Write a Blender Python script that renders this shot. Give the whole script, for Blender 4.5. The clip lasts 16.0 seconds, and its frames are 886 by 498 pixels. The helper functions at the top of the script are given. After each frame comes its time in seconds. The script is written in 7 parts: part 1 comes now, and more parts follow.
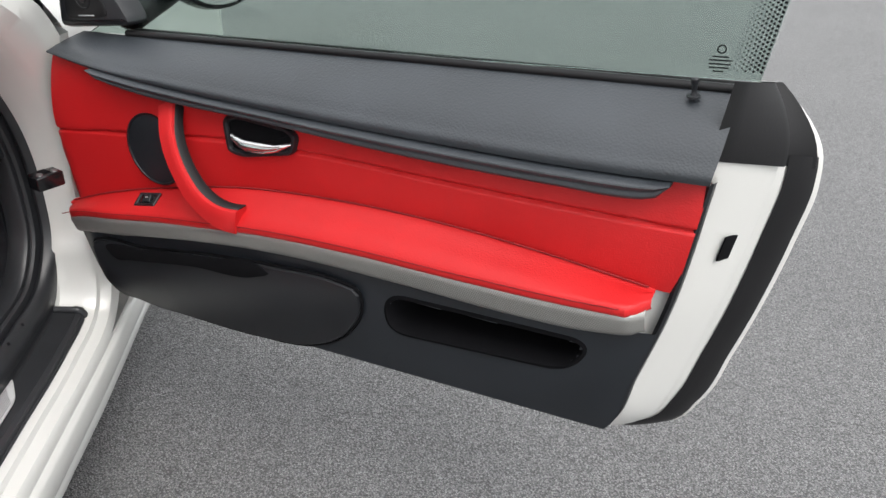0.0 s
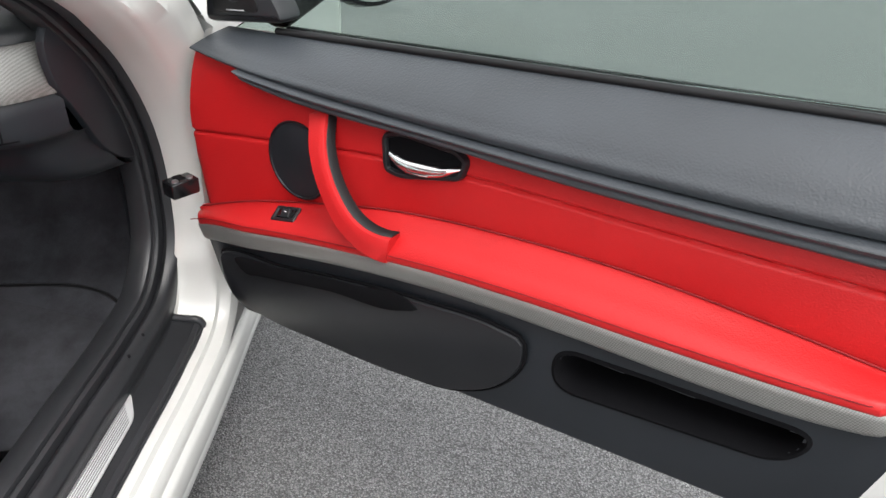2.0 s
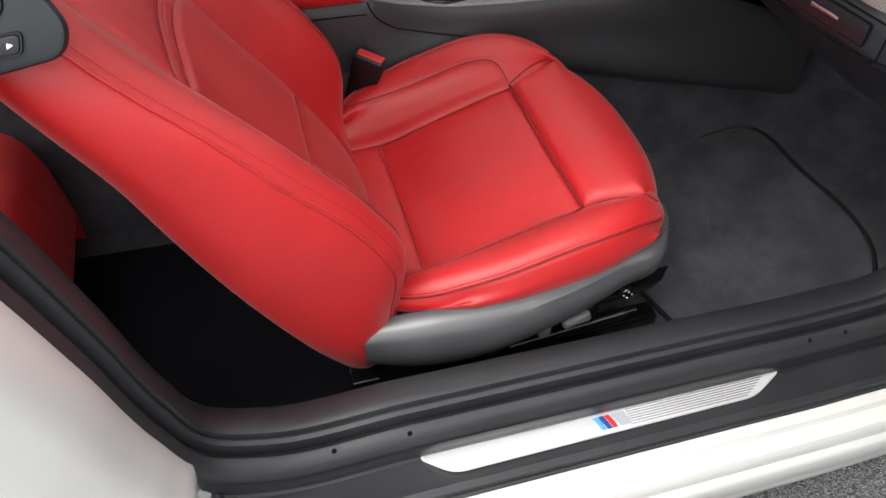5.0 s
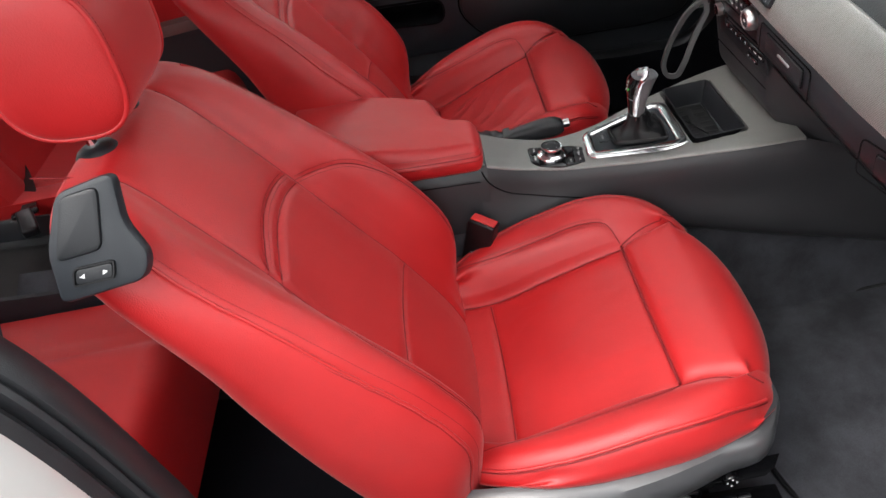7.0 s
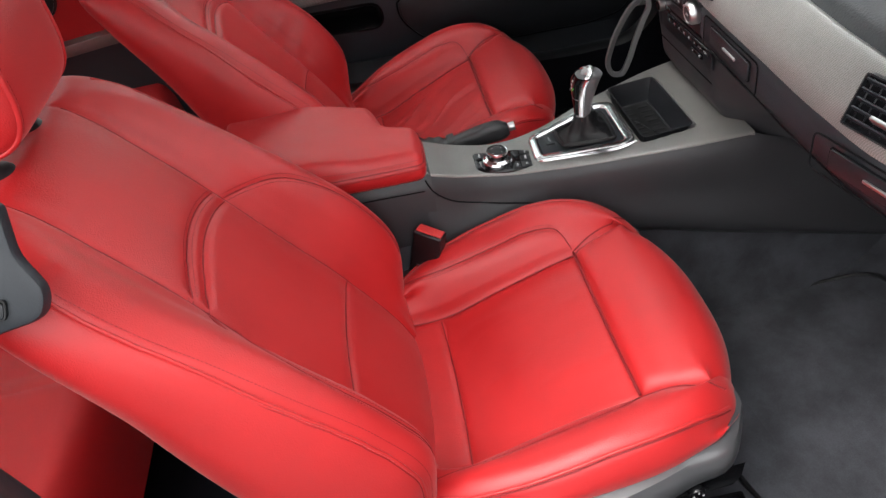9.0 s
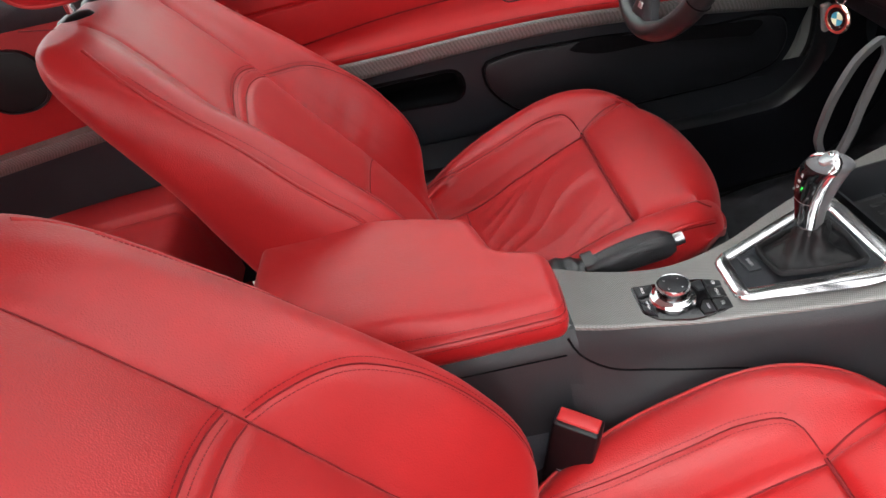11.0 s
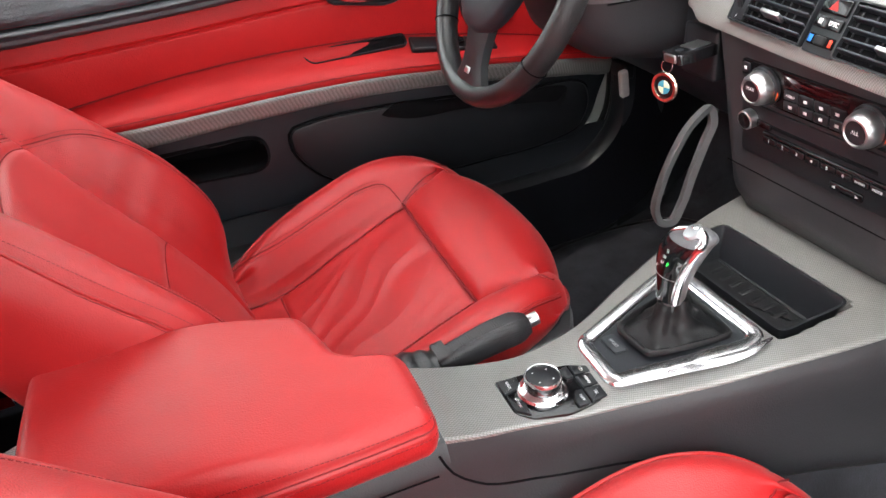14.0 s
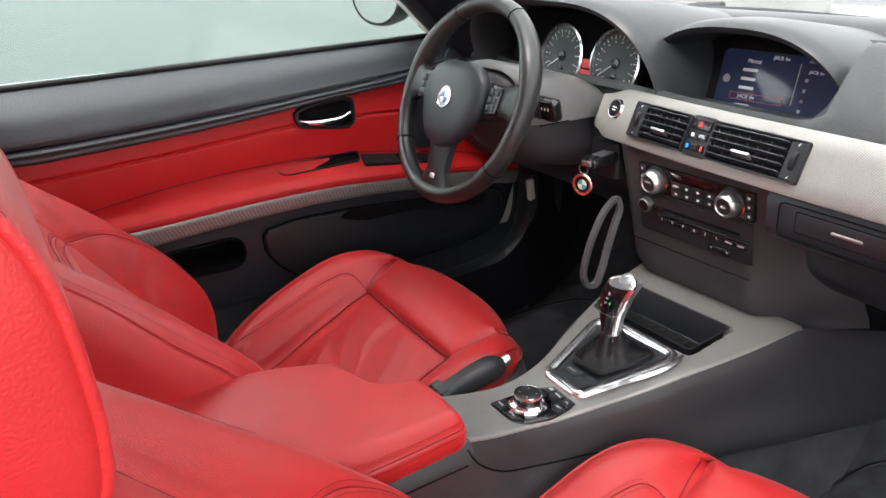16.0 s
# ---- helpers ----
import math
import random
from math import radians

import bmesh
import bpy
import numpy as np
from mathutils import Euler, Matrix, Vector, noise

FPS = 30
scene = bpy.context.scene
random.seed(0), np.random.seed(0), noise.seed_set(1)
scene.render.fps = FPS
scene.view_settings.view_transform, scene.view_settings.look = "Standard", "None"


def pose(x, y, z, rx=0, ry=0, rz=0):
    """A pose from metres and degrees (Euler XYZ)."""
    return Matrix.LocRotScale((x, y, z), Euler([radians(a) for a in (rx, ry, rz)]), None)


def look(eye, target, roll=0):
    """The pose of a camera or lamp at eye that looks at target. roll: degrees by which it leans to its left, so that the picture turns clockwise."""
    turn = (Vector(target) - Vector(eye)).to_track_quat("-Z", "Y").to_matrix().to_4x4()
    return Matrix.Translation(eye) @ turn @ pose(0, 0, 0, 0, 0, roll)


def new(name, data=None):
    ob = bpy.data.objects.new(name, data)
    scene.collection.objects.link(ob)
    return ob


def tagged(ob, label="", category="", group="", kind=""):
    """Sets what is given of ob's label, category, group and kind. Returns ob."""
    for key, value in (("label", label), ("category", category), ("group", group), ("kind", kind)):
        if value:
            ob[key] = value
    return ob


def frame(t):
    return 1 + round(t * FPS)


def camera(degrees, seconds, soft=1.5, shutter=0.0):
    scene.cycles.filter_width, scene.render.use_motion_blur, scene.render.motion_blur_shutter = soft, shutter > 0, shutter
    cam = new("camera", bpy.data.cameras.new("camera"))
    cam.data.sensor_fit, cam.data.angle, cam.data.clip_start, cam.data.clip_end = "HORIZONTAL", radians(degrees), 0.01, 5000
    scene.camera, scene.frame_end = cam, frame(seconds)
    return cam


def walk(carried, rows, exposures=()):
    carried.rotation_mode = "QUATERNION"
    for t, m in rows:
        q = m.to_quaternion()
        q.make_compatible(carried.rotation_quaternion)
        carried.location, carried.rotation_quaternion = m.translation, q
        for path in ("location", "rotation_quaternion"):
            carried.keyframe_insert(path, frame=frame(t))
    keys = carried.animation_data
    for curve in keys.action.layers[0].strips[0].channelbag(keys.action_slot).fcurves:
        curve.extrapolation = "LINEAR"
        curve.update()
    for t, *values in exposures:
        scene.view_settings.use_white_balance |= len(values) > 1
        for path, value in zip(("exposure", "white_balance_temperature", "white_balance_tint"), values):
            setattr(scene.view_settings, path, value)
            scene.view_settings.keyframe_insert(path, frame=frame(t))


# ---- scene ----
cam = camera(61.2, 16.0)
PATH = [
    (0, (1.468, 0.024, 1.228), (1.63, 1.764, 0.257), 2.5),
    (0.5, (1.388, 0.071, 1.215), (1.641, 1.813, 0.264), 2.4),
    (1, (1.321, 0.102, 1.205), (1.591, 1.844, 0.259), 2.4),
    (1.5, (1.298, 0.126, 1.204), (1.487, 1.869, 0.242), 2.7),
    (2, (1.329, 0.191, 1.212), (1.304, 1.921, 0.209), 3.3),
    (2.5, (1.435, 0.273, 1.219), (1.019, 1.875, 0.098), 4.8),
    (3, (1.46, 0.267, 1.223), (0.659, 1.53, -0.105), 5.3),
    (3.5, (1.439, 0.277, 1.217), (0.382, 1.163, -0.232), 4.4),
    (4, (1.381, 0.353, 1.219), (0.176, 0.99, -0.246), 3.9),
    (4.5, (1.287, 0.412, 1.208), (0.033, 0.966, -0.248), 5.3),
    (5, (1.239, 0.462, 1.216), (-0.056, 0.926, -0.235), 4.6),
    (5.2, (1.225, 0.498, 1.226), (-0.095, 0.913, -0.218), 3.6),
    (7.3, (1.228, 0.636, 1.309), (-0.363, 0.586, 0.099), -9.1),
    (7.5, (1.229, 0.639, 1.311), (-0.368, 0.594, 0.107), -9.5),
    (8, (1.224, 0.655, 1.303), (-0.361, 0.68, 0.084), -9.5),
    (8.2, (1.218, 0.659, 1.292), (-0.358, 0.725, 0.062), -9.3),
    (10.3, (0.909, 0.646, 1.201), (-0.664, 0.74, -0.031), -8.1),
    (10.5, (0.838, 0.643, 1.17), (-0.774, 0.665, -0.013), -9.7),
    (11, (0.703, 0.594, 1.116), (-0.98, 0.587, 0.035), -11.9),
    (11.5, (0.608, 0.549, 1.107), (-1.097, 0.594, 0.062), -12.8),
    (12, (0.553, 0.532, 1.1), (-1.155, 0.643, 0.065), -12.4),
    (12.5, (0.525, 0.532, 1.096), (-1.171, 0.735, 0.057), -11.0),
    (13, (0.51, 0.543, 1.09), (-1.165, 0.857, 0.044), -9.2),
    (13.5, (0.515, 0.552, 1.083), (-1.127, 1.01, 0.037), -6.8),
    (14, (0.556, 0.559, 1.087), (-1.063, 1.131, 0.062), -5.0),
    (14.5, (0.641, 0.534, 1.098), (-0.978, 1.178, 0.117), -4.2),
    (15, (0.728, 0.468, 1.124), (-0.896, 1.183, 0.202), -3.5),
    (15.5, (0.726, 0.376, 1.142), (-0.891, 1.199, 0.3), -2.8),
    (16, (0.716, 0.293, 1.147), (-0.861, 1.262, 0.39), -2.3),
]
EXPOSURES = [(0, 0.74), (2.0, 0.98), (3.0, 1.0), (4.0, 0.84), (5.2, 1.15), (7.3, 1.34), (8.2, 1.42), (10.3, 1.55), (11.0, 1.85), (12.0, 2.17), (13.5, 2.40), (15.0, 2.3), (16, 1.98)]
walk(cam, [(t, look(eye, target, roll)) for t, eye, target, roll in PATH], EXPOSURES)

# ---- daylight: bright, thinly overcast ----
world = bpy.data.worlds.new("sky")
scene.world = world
world.use_nodes = True
wn = world.node_tree.nodes
sky = wn.new("ShaderNodeTexSky")
sky.sky_type, sky.sun_disc = "NISHITA", False
sky.sun_elevation, sky.sun_rotation = radians(59), radians(157)
sky.air_density, sky.dust_density, sky.ozone_density = 1.0, 6.0, 1.0
hsv = wn.new("ShaderNodeHueSaturation")
hsv.inputs["Saturation"].default_value = 0.2
hsv.inputs["Value"].default_value = 1.9
world.node_tree.links.new(sky.outputs[0], hsv.inputs["Color"])
veil = wn.new("ShaderNodeMix")
veil.data_type = "RGBA"
veil.inputs[0].default_value = 0.7
veil.inputs[7].default_value = (6.1, 6.2, 6.25, 1)
world.node_tree.links.new(hsv.outputs[0], veil.inputs[6])
world.node_tree.links.new(veil.outputs[2], wn["Background"].inputs[0])
wn["Background"].inputs[1].default_value = 0.165
sun = new("sun", bpy.data.lights.new("sun", "SUN"))
sun.data.energy, sun.data.angle, sun.data.color = 0.55, radians(30), (1.0, 0.96, 0.9)
sun.matrix_world = look((1.2, -2.8, 5.0), (0, 0, 0))


# ---- materials ----
def mat_base(name, color, rough=0.5, metal=0.0, spec=0.5):
    m = bpy.data.materials.new(name)
    m.use_nodes = True
    b = m.node_tree.nodes["Principled BSDF"]
    b.inputs["Base Color"].default_value = (*color, 1)
    b.inputs["Roughness"].default_value = rough
    b.inputs["Metallic"].default_value = metal
    b.inputs["Specular IOR Level"].default_value = spec
    return m, m.node_tree, b


def add_coords(nt, scale):
    tc = nt.nodes.new("ShaderNodeTexCoord")
    mp = nt.nodes.new("ShaderNodeMapping")
    mp.inputs["Scale"].default_value = (scale, scale, scale) if not isinstance(scale, tuple) else scale
    nt.links.new(tc.outputs["Object"], mp.inputs["Vector"])
    return mp.outputs[0]


def tex_noise(nt, scale, detail=3.0, rough=0.55):
    n = nt.nodes.new("ShaderNodeTexNoise")
    n.inputs["Scale"].default_value, n.inputs["Detail"].default_value, n.inputs["Roughness"].default_value = scale, detail, rough
    nt.links.new(add_coords(nt, 1.0), n.inputs["Vector"])
    return n.outputs["Fac"]


def tex_cells(nt, scale, feature="F1"):
    n = nt.nodes.new("ShaderNodeTexVoronoi")
    n.feature = feature
    n.inputs["Scale"].default_value = scale
    nt.links.new(add_coords(nt, 1.0), n.inputs["Vector"])
    return n.outputs["Distance"]


def ramp(nt, fac, stops):
    r = nt.nodes.new("ShaderNodeValToRGB")
    els = r.color_ramp.elements
    while len(els) < len(stops):
        els.new(0.5)
    for el, (p, c) in zip(els, stops):
        el.position, el.color = p, (*c, 1) if len(c) == 3 else c
    nt.links.new(fac, r.inputs[0])
    return r.outputs[0]


def mix(nt, fac, a, b, kind="MIX"):
    n = nt.nodes.new("ShaderNodeMix")
    n.data_type, n.blend_type = "RGBA", kind
    for sock, val in ((n.inputs[0], fac), (n.inputs[6], a), (n.inputs[7], b)):
        if isinstance(val, (int, float)):
            sock.default_value = val
        elif isinstance(val, tuple):
            sock.default_value = (*val, 1)
        else:
            nt.links.new(val, sock)
    return n.outputs[2]


def math_node(nt, op, a, b=0.0):
    n = nt.nodes.new("ShaderNodeMath")
    n.operation = op
    for sock, val in ((n.inputs[0], a), (n.inputs[1], b)):
        if isinstance(val, (int, float)):
            sock.default_value = val
        else:
            nt.links.new(val, sock)
    return n.outputs[0]


def bump(nt, bsdf, height, strength, distance, chain=None):
    n = nt.nodes.new("ShaderNodeBump")
    n.inputs["Strength"].default_value, n.inputs["Distance"].default_value = strength, distance
    nt.links.new(height, n.inputs["Height"])
    if chain:
        nt.links.new(chain, n.inputs["Normal"])
    nt.links.new(n.outputs[0], bsdf.inputs["Normal"])
    return n.outputs[0]


def leather(name, dark, light, rough, grain=520.0, strength=0.16, spec=0.5, sheen=0.0):
    m, nt, b = mat_base(name, light, rough, 0, spec)
    big = tex_noise(nt, 7.0, 4)
    fine = tex_noise(nt, 160.0, 2)
    col = mix(nt, ramp(nt, big, [(0.3, (0, 0, 0)), (0.7, (1, 1, 1))]), dark, light)
    col = mix(nt, math_node(nt, "MULTIPLY", fine, 0.25), col, dark)
    nt.links.new(col, b.inputs["Base Color"])
    nt.links.new(ramp(nt, big, [(0.25, (rough - 0.07,) * 3), (0.75, (rough + 0.08,) * 3)]), b.inputs["Roughness"])
    cells = tex_cells(nt, grain, "SMOOTH_F1")
    c1 = bump(nt, b, tex_noise(nt, 28.0, 3), 0.025, 0.003)
    bump(nt, b, cells, strength, 0.0012, c1)
    b.inputs["Sheen Weight"].default_value = sheen
    b.inputs["Sheen Roughness"].default_value = 0.35
    return m


def plastic(name, color, rough, grain=900.0, strength=0.25, spec=0.5):
    m, nt, b = mat_base(name, color, rough, 0, spec)
    big = tex_noise(nt, 9.0, 4)
    nt.links.new(mix(nt, ramp(nt, big, [(0.3, (0, 0, 0)), (0.75, (1, 1, 1))]), tuple(c * 0.85 for c in color), tuple(min(1, c * 1.15) for c in color)), b.inputs["Base Color"])
    nt.links.new(ramp(nt, big, [(0.25, (max(0.02, rough - 0.06),) * 3), (0.75, (rough + 0.07,) * 3)]), b.inputs["Roughness"])
    if strength:
        bump(nt, b, tex_cells(nt, grain, "SMOOTH_F1"), strength, 0.0006)
    return m


def velour(name, color):
    """Brushed carpet pile: soft lighter and darker patches over fine fibres."""
    m, nt, b = mat_base(name, color, 0.95, 0, 0.1)
    patch = tex_noise(nt, 11.0, 5, 0.6)
    fibre = tex_noise(nt, 420.0, 3, 0.7)
    col = mix(nt, ramp(nt, patch, [(0.34, (0, 0, 0)), (0.66, (1, 1, 1))]), tuple(c * 0.68 for c in color), tuple(c * 1.35 for c in color))
    col = mix(nt, 0.5, col, ramp(nt, fibre, [(0.3, (0.5, 0.5, 0.5)), (0.7, (1, 1, 1))]), "MULTIPLY")
    nt.links.new(col, b.inputs["Base Color"])
    b.inputs["Sheen Weight"].default_value = 0.12
    bump(nt, b, fibre, 0.5, 0.0015)
    return m


RED = leather("red_leather", (0.42, 0.010, 0.012), (0.53, 0.013, 0.015), 0.45, 700.0, 0.26, 0.62, sheen=0.13)
RED_DOOR = leather("red_door_leather", (0.45, 0.009, 0.011), (0.54, 0.013, 0.015), 0.50, 480.0, 0.35, 0.4)
RED_THREAD = mat_base("red_thread", (0.22, 0.006, 0.010), 0.7)[0]
GAP_RED = mat_base("deep_seam", (0.20, 0.006, 0.009), 0.8)[0]
BOOT_LEATHER = leather("boot_leather", (0.007, 0.007, 0.008), (0.012, 0.012, 0.013), 0.48, 700.0, 0.2, 0.3)
BLACK_LEATHER = leather("black_leather", (0.012, 0.012, 0.013), (0.02, 0.02, 0.021), 0.34, 600.0, 0.25)
DOOR_TOP = leather("grained_door_skin", (0.024, 0.028, 0.033), (0.036, 0.042, 0.050), 0.42, 360.0, 0.42, 0.6)
DASH = leather("soft_dash_skin", (0.018, 0.020, 0.022), (0.027, 0.029, 0.032), 0.44, 420.0, 0.28, 0.5)
DARK = plastic("dark_plastic", (0.012, 0.013, 0.0155), 0.38, spec=0.4)
DARK_MATT = plastic("matt_dark_plastic", (0.014, 0.017, 0.0215), 0.46, spec=0.45)
GLOSS_BLACK = plastic("gloss_black", (0.006, 0.006, 0.007), 0.18, 900, 0.0)
RUBBER = plastic("seal_rubber", (0.009, 0.009, 0.010), 0.5, 500, 0.15, 0.3)
PAINT = mat_base("white_paint", (0.58, 0.58, 0.56), 0.28)[0]
PAINT.node_tree.nodes["Principled BSDF"].inputs["Coat Weight"].default_value = 0.6
PAINT.node_tree.nodes["Principled BSDF"].inputs["Coat Roughness"].default_value = 0.05
CHROME = mat_base("chrome", (0.78, 0.78, 0.79), 0.15, 1.0)[0]
SATIN = mat_base("satin_metal", (0.55, 0.56, 0.57), 0.32, 1.0)[0]
DARK_CHROME = mat_base("dark_chrome", (0.22, 0.22, 0.225), 0.22, 1.0)[0]
STEEL = mat_base("zinc_steel", (0.32, 0.32, 0.33), 0.4, 1.0)[0]
# Darker copy of the floor carpet: its colour includes the shade behind the seats.
SHADED_CARPET = plastic("carpet", (0.007, 0.0075, 0.010), 0.95, 1500, 0.9, 0.05)
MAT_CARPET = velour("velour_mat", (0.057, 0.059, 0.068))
# Near-black stands in for shade inside recesses; joints and print use it too.
SHADE_PRINT_BLACK = mat_base("shade_print_black", (0.004, 0.004, 0.005), 0.9, 0, 0.1)[0]
LINING = plastic("roof_lining", (0.74, 0.73, 0.71), 0.9, 1400, 0.6, 0.1)
SILL = plastic("satin_sill_plastic", (0.022, 0.023, 0.026), 0.40, 700, 0.3)
SHIELD = plastic("smooth_shield_plastic", (0.050, 0.051, 0.055), 0.34, 900, 0.0, 1.0)
WHITE_INK = mat_base("white_print", (0.75, 0.75, 0.75), 0.5)[0]
GREY_INK = mat_base("grey_print", (0.30, 0.31, 0.32), 0.5)[0]


def perforated():
    """Leather with rows of small punched holes."""
    m, nt, b = mat_base("perforated_leather", (0.018, 0.018, 0.019), 0.42)
    v = nt.nodes.new("ShaderNodeTexVoronoi")
    v.inputs["Scale"].default_value, v.inputs["Randomness"].default_value = 330.0, 0.0
    nt.links.new(add_coords(nt, 1.0), v.inputs["Vector"])
    hole = ramp(nt, v.outputs["Distance"], [(0.22, (0, 0, 0)), (0.34, (1, 1, 1))])
    nt.links.new(mix(nt, hole, (0.002, 0.002, 0.002), (0.026, 0.026, 0.028)), b.inputs["Base Color"])
    bump(nt, b, hole, 0.6, 0.0008)
    return m


PERFORATED = perforated()
GREY_THREAD = mat_base("grey_thread", (0.07, 0.07, 0.075), 0.7)[0]


def carbon_trim():
    m, nt, b = mat_base("woven_silver_trim", (0.5, 0.5, 0.5), 0.42, 0.45)
    w = nt.nodes.new("ShaderNodeTexChecker")
    w.inputs["Scale"].default_value = 1.0
    axes, pair = nt.nodes.new("ShaderNodeSeparateXYZ"), nt.nodes.new("ShaderNodeCombineXYZ")
    nt.links.new(add_coords(nt, 620.0), axes.inputs[0])
    across = math_node(nt, "MULTIPLY", math_node(nt, "ADD", axes.outputs[1], axes.outputs[2]), 0.85)
    nt.links.new(math_node(nt, "ADD", axes.outputs[0], math_node(nt, "MULTIPLY", across, 0.5)), pair.inputs[0])
    nt.links.new(across, pair.inputs[1])
    pair.inputs[2].default_value = 0.5
    nt.links.new(pair.outputs[0], w.inputs["Vector"])
    w.inputs["Color1"].default_value, w.inputs["Color2"].default_value = (1, 1, 1, 1), (0, 0, 0, 1)
    n = tex_noise(nt, 40.0, 2)
    nt.links.new(mix(nt, mix(nt, 0.3, w.outputs[0], n), (0.17, 0.168, 0.16), (0.33, 0.328, 0.315)), b.inputs["Base Color"])
    bump(nt, b, w.outputs[1], 0.3, 0.0006)
    return m


CARBON = carbon_trim()


def asphalt():
    m, nt, b = mat_base("asphalt", (0.16, 0.16, 0.165), 0.52, 0, 0.35)
    v = nt.nodes.new("ShaderNodeTexVoronoi")
    v.inputs["Scale"].default_value = 250.0
    nt.links.new(add_coords(nt, 1.0), v.inputs["Vector"])
    stone = ramp(nt, v.outputs["Color"], [(0.1, (0.19, 0.19, 0.194)), (0.55, (0.27, 0.27, 0.273)), (0.95, (0.44, 0.44, 0.44))])
    big = tex_noise(nt, 1.3, 5)
    fine = tex_noise(nt, 30.0, 5, 0.7)
    col = mix(nt, ramp(nt, v.outputs["Distance"], [(0.32, (0, 0, 0)), (0.72, (1, 1, 1))]), stone, (0.095, 0.095, 0.098))
    col = mix(nt, 0.5, col, ramp(nt, fine, [(0.35, (0.62, 0.62, 0.62)), (0.65, (1, 1, 1))]), "MULTIPLY")
    col = mix(nt, 0.4, col, ramp(nt, big, [(0.3, (0.7, 0.7, 0.7)), (0.7, (1, 1, 1))]), "MULTIPLY")
    nt.links.new(col, b.inputs["Base Color"])
    inv = math_node(nt, "SUBTRACT", 1.0, v.outputs["Distance"])
    c1 = bump(nt, b, inv, 1.0, 0.006)
    bump(nt, b, fine, 0.8, 0.006, c1)
    return m


def glass(name, tint, rough=0.0):
    m, nt, b = mat_base(name, tint, rough)
    b.inputs["Transmission Weight"].default_value = 1.0
    b.inputs["IOR"].default_value = 1.25
    return m


ASPHALT = asphalt()
GLASS = glass("tinted_glass", (0.50, 0.61, 0.565))
CLEAR = glass("clear_glass", (0.97, 0.98, 0.97))
MIRROR = mat_base("mirror_glass", (0.9, 0.9, 0.9), 0.02, 1.0)[0]


# ---- mesh helpers ----
def cat(knots, x):
    """Smooth curve through (x, y) pairs, held flat outside them."""
    k = np.array(knots, float)
    kx, ky = k[:, 0], k[:, 1]
    d = np.gradient(ky, kx) if len(kx) > 2 else np.full(len(kx), (ky[1] - ky[0]) / (kx[1] - kx[0]))
    x = np.clip(np.asarray(x, float), kx[0], kx[-1])
    i = np.clip(np.searchsorted(kx, x, side="right") - 1, 0, len(kx) - 2)
    h = kx[i + 1] - kx[i]
    t = (x - kx[i]) / h
    return (2 * t**3 - 3 * t**2 + 1) * ky[i] + (t**3 - 2 * t**2 + t) * h * d[i] + (3 * t**2 - 2 * t**3) * ky[i + 1] + (t**3 - t**2) * h * d[i + 1]


def spline(pts, n, closed=False):
    """n points along a smooth curve through pts."""
    p = np.array(pts, float)
    if closed:
        m = len(p)
        p = np.concatenate([p[-3:], p, p[:4]])
    s = np.concatenate([[0], np.cumsum(np.maximum(np.linalg.norm(np.diff(p, axis=0), axis=1), 1e-6))])
    if closed:
        x = np.linspace(s[3], s[3 + m], n, endpoint=False)
    else:
        x = np.linspace(0, s[-1], n)
    return np.stack([cat(np.stack([s, p[:, k]], 1), x) for k in range(p.shape[1])], 1)


def round_poly(pts, r, n=5):
    """A closed outline with rounded corners."""
    p = [np.array(q, float) for q in pts]
    out = []
    for i, c in enumerate(p):
        a, b = p[i - 1], p[(i + 1) % len(p)]
        ra = min(r, 0.48 * np.linalg.norm(a - c))
        rb = min(r, 0.48 * np.linalg.norm(b - c))
        a, b = c + (a - c) / np.linalg.norm(a - c) * ra, c + (b - c) / np.linalg.norm(b - c) * rb
        for t in np.linspace(0, 1, n):
            out.append((1 - t) ** 2 * a + 2 * t * (1 - t) * c + t * t * b)
    return np.array(out)


def thing(name, base, label, category, group="", kind=""):
    ob = new(name)
    ob.empty_display_size = 0.05
    ob.matrix_basis = Matrix.Translation(base)
    return tagged(ob, label, category, group, kind)


def adopt(ob, parent):
    ob.parent = parent
    if parent.parent is None:
        ob.matrix_parent_inverse = parent.matrix_basis.inverted()


def solid(name, V, F, mat, parent=None, label="", smooth=True, angle=40, flip=False):
    me = bpy.data.meshes.new(name)
    V = np.asarray(V, float)
    me.from_pydata(V.tolist(), [], [list(f)[::-1] for f in F] if flip else F)
    me.polygons.foreach_set("use_smooth", [smooth] * len(me.polygons))
    if smooth and angle:
        me.set_sharp_from_angle(angle=radians(angle))
    me.materials.append(mat)
    ob = new(name, me)
    if parent is not None:
        adopt(ob, parent)
    if label:
        ob["label"] = label
    return ob


def part(name, bm, mat, parent, label="", angle=40):
    me = bpy.data.meshes.new(name)
    bm.to_mesh(me)
    bm.free()
    me.polygons.foreach_set("use_smooth", [True] * len(me.polygons))
    me.set_sharp_from_angle(angle=radians(angle))
    me.materials.append(mat)
    ob = new(name, me)
    if parent is not None:
        adopt(ob, parent)
    if label:
        ob["label"] = label
    return ob


def quads(nu, nv, cu=False, cv=False):
    F = []
    for i in range(nu if cu else nu - 1):
        for j in range(nv if cv else nv - 1):
            a, b = (i + 1) % nu, (j + 1) % nv
            F.append((i * nv + j, a * nv + j, a * nv + b, i * nv + b))
    return F


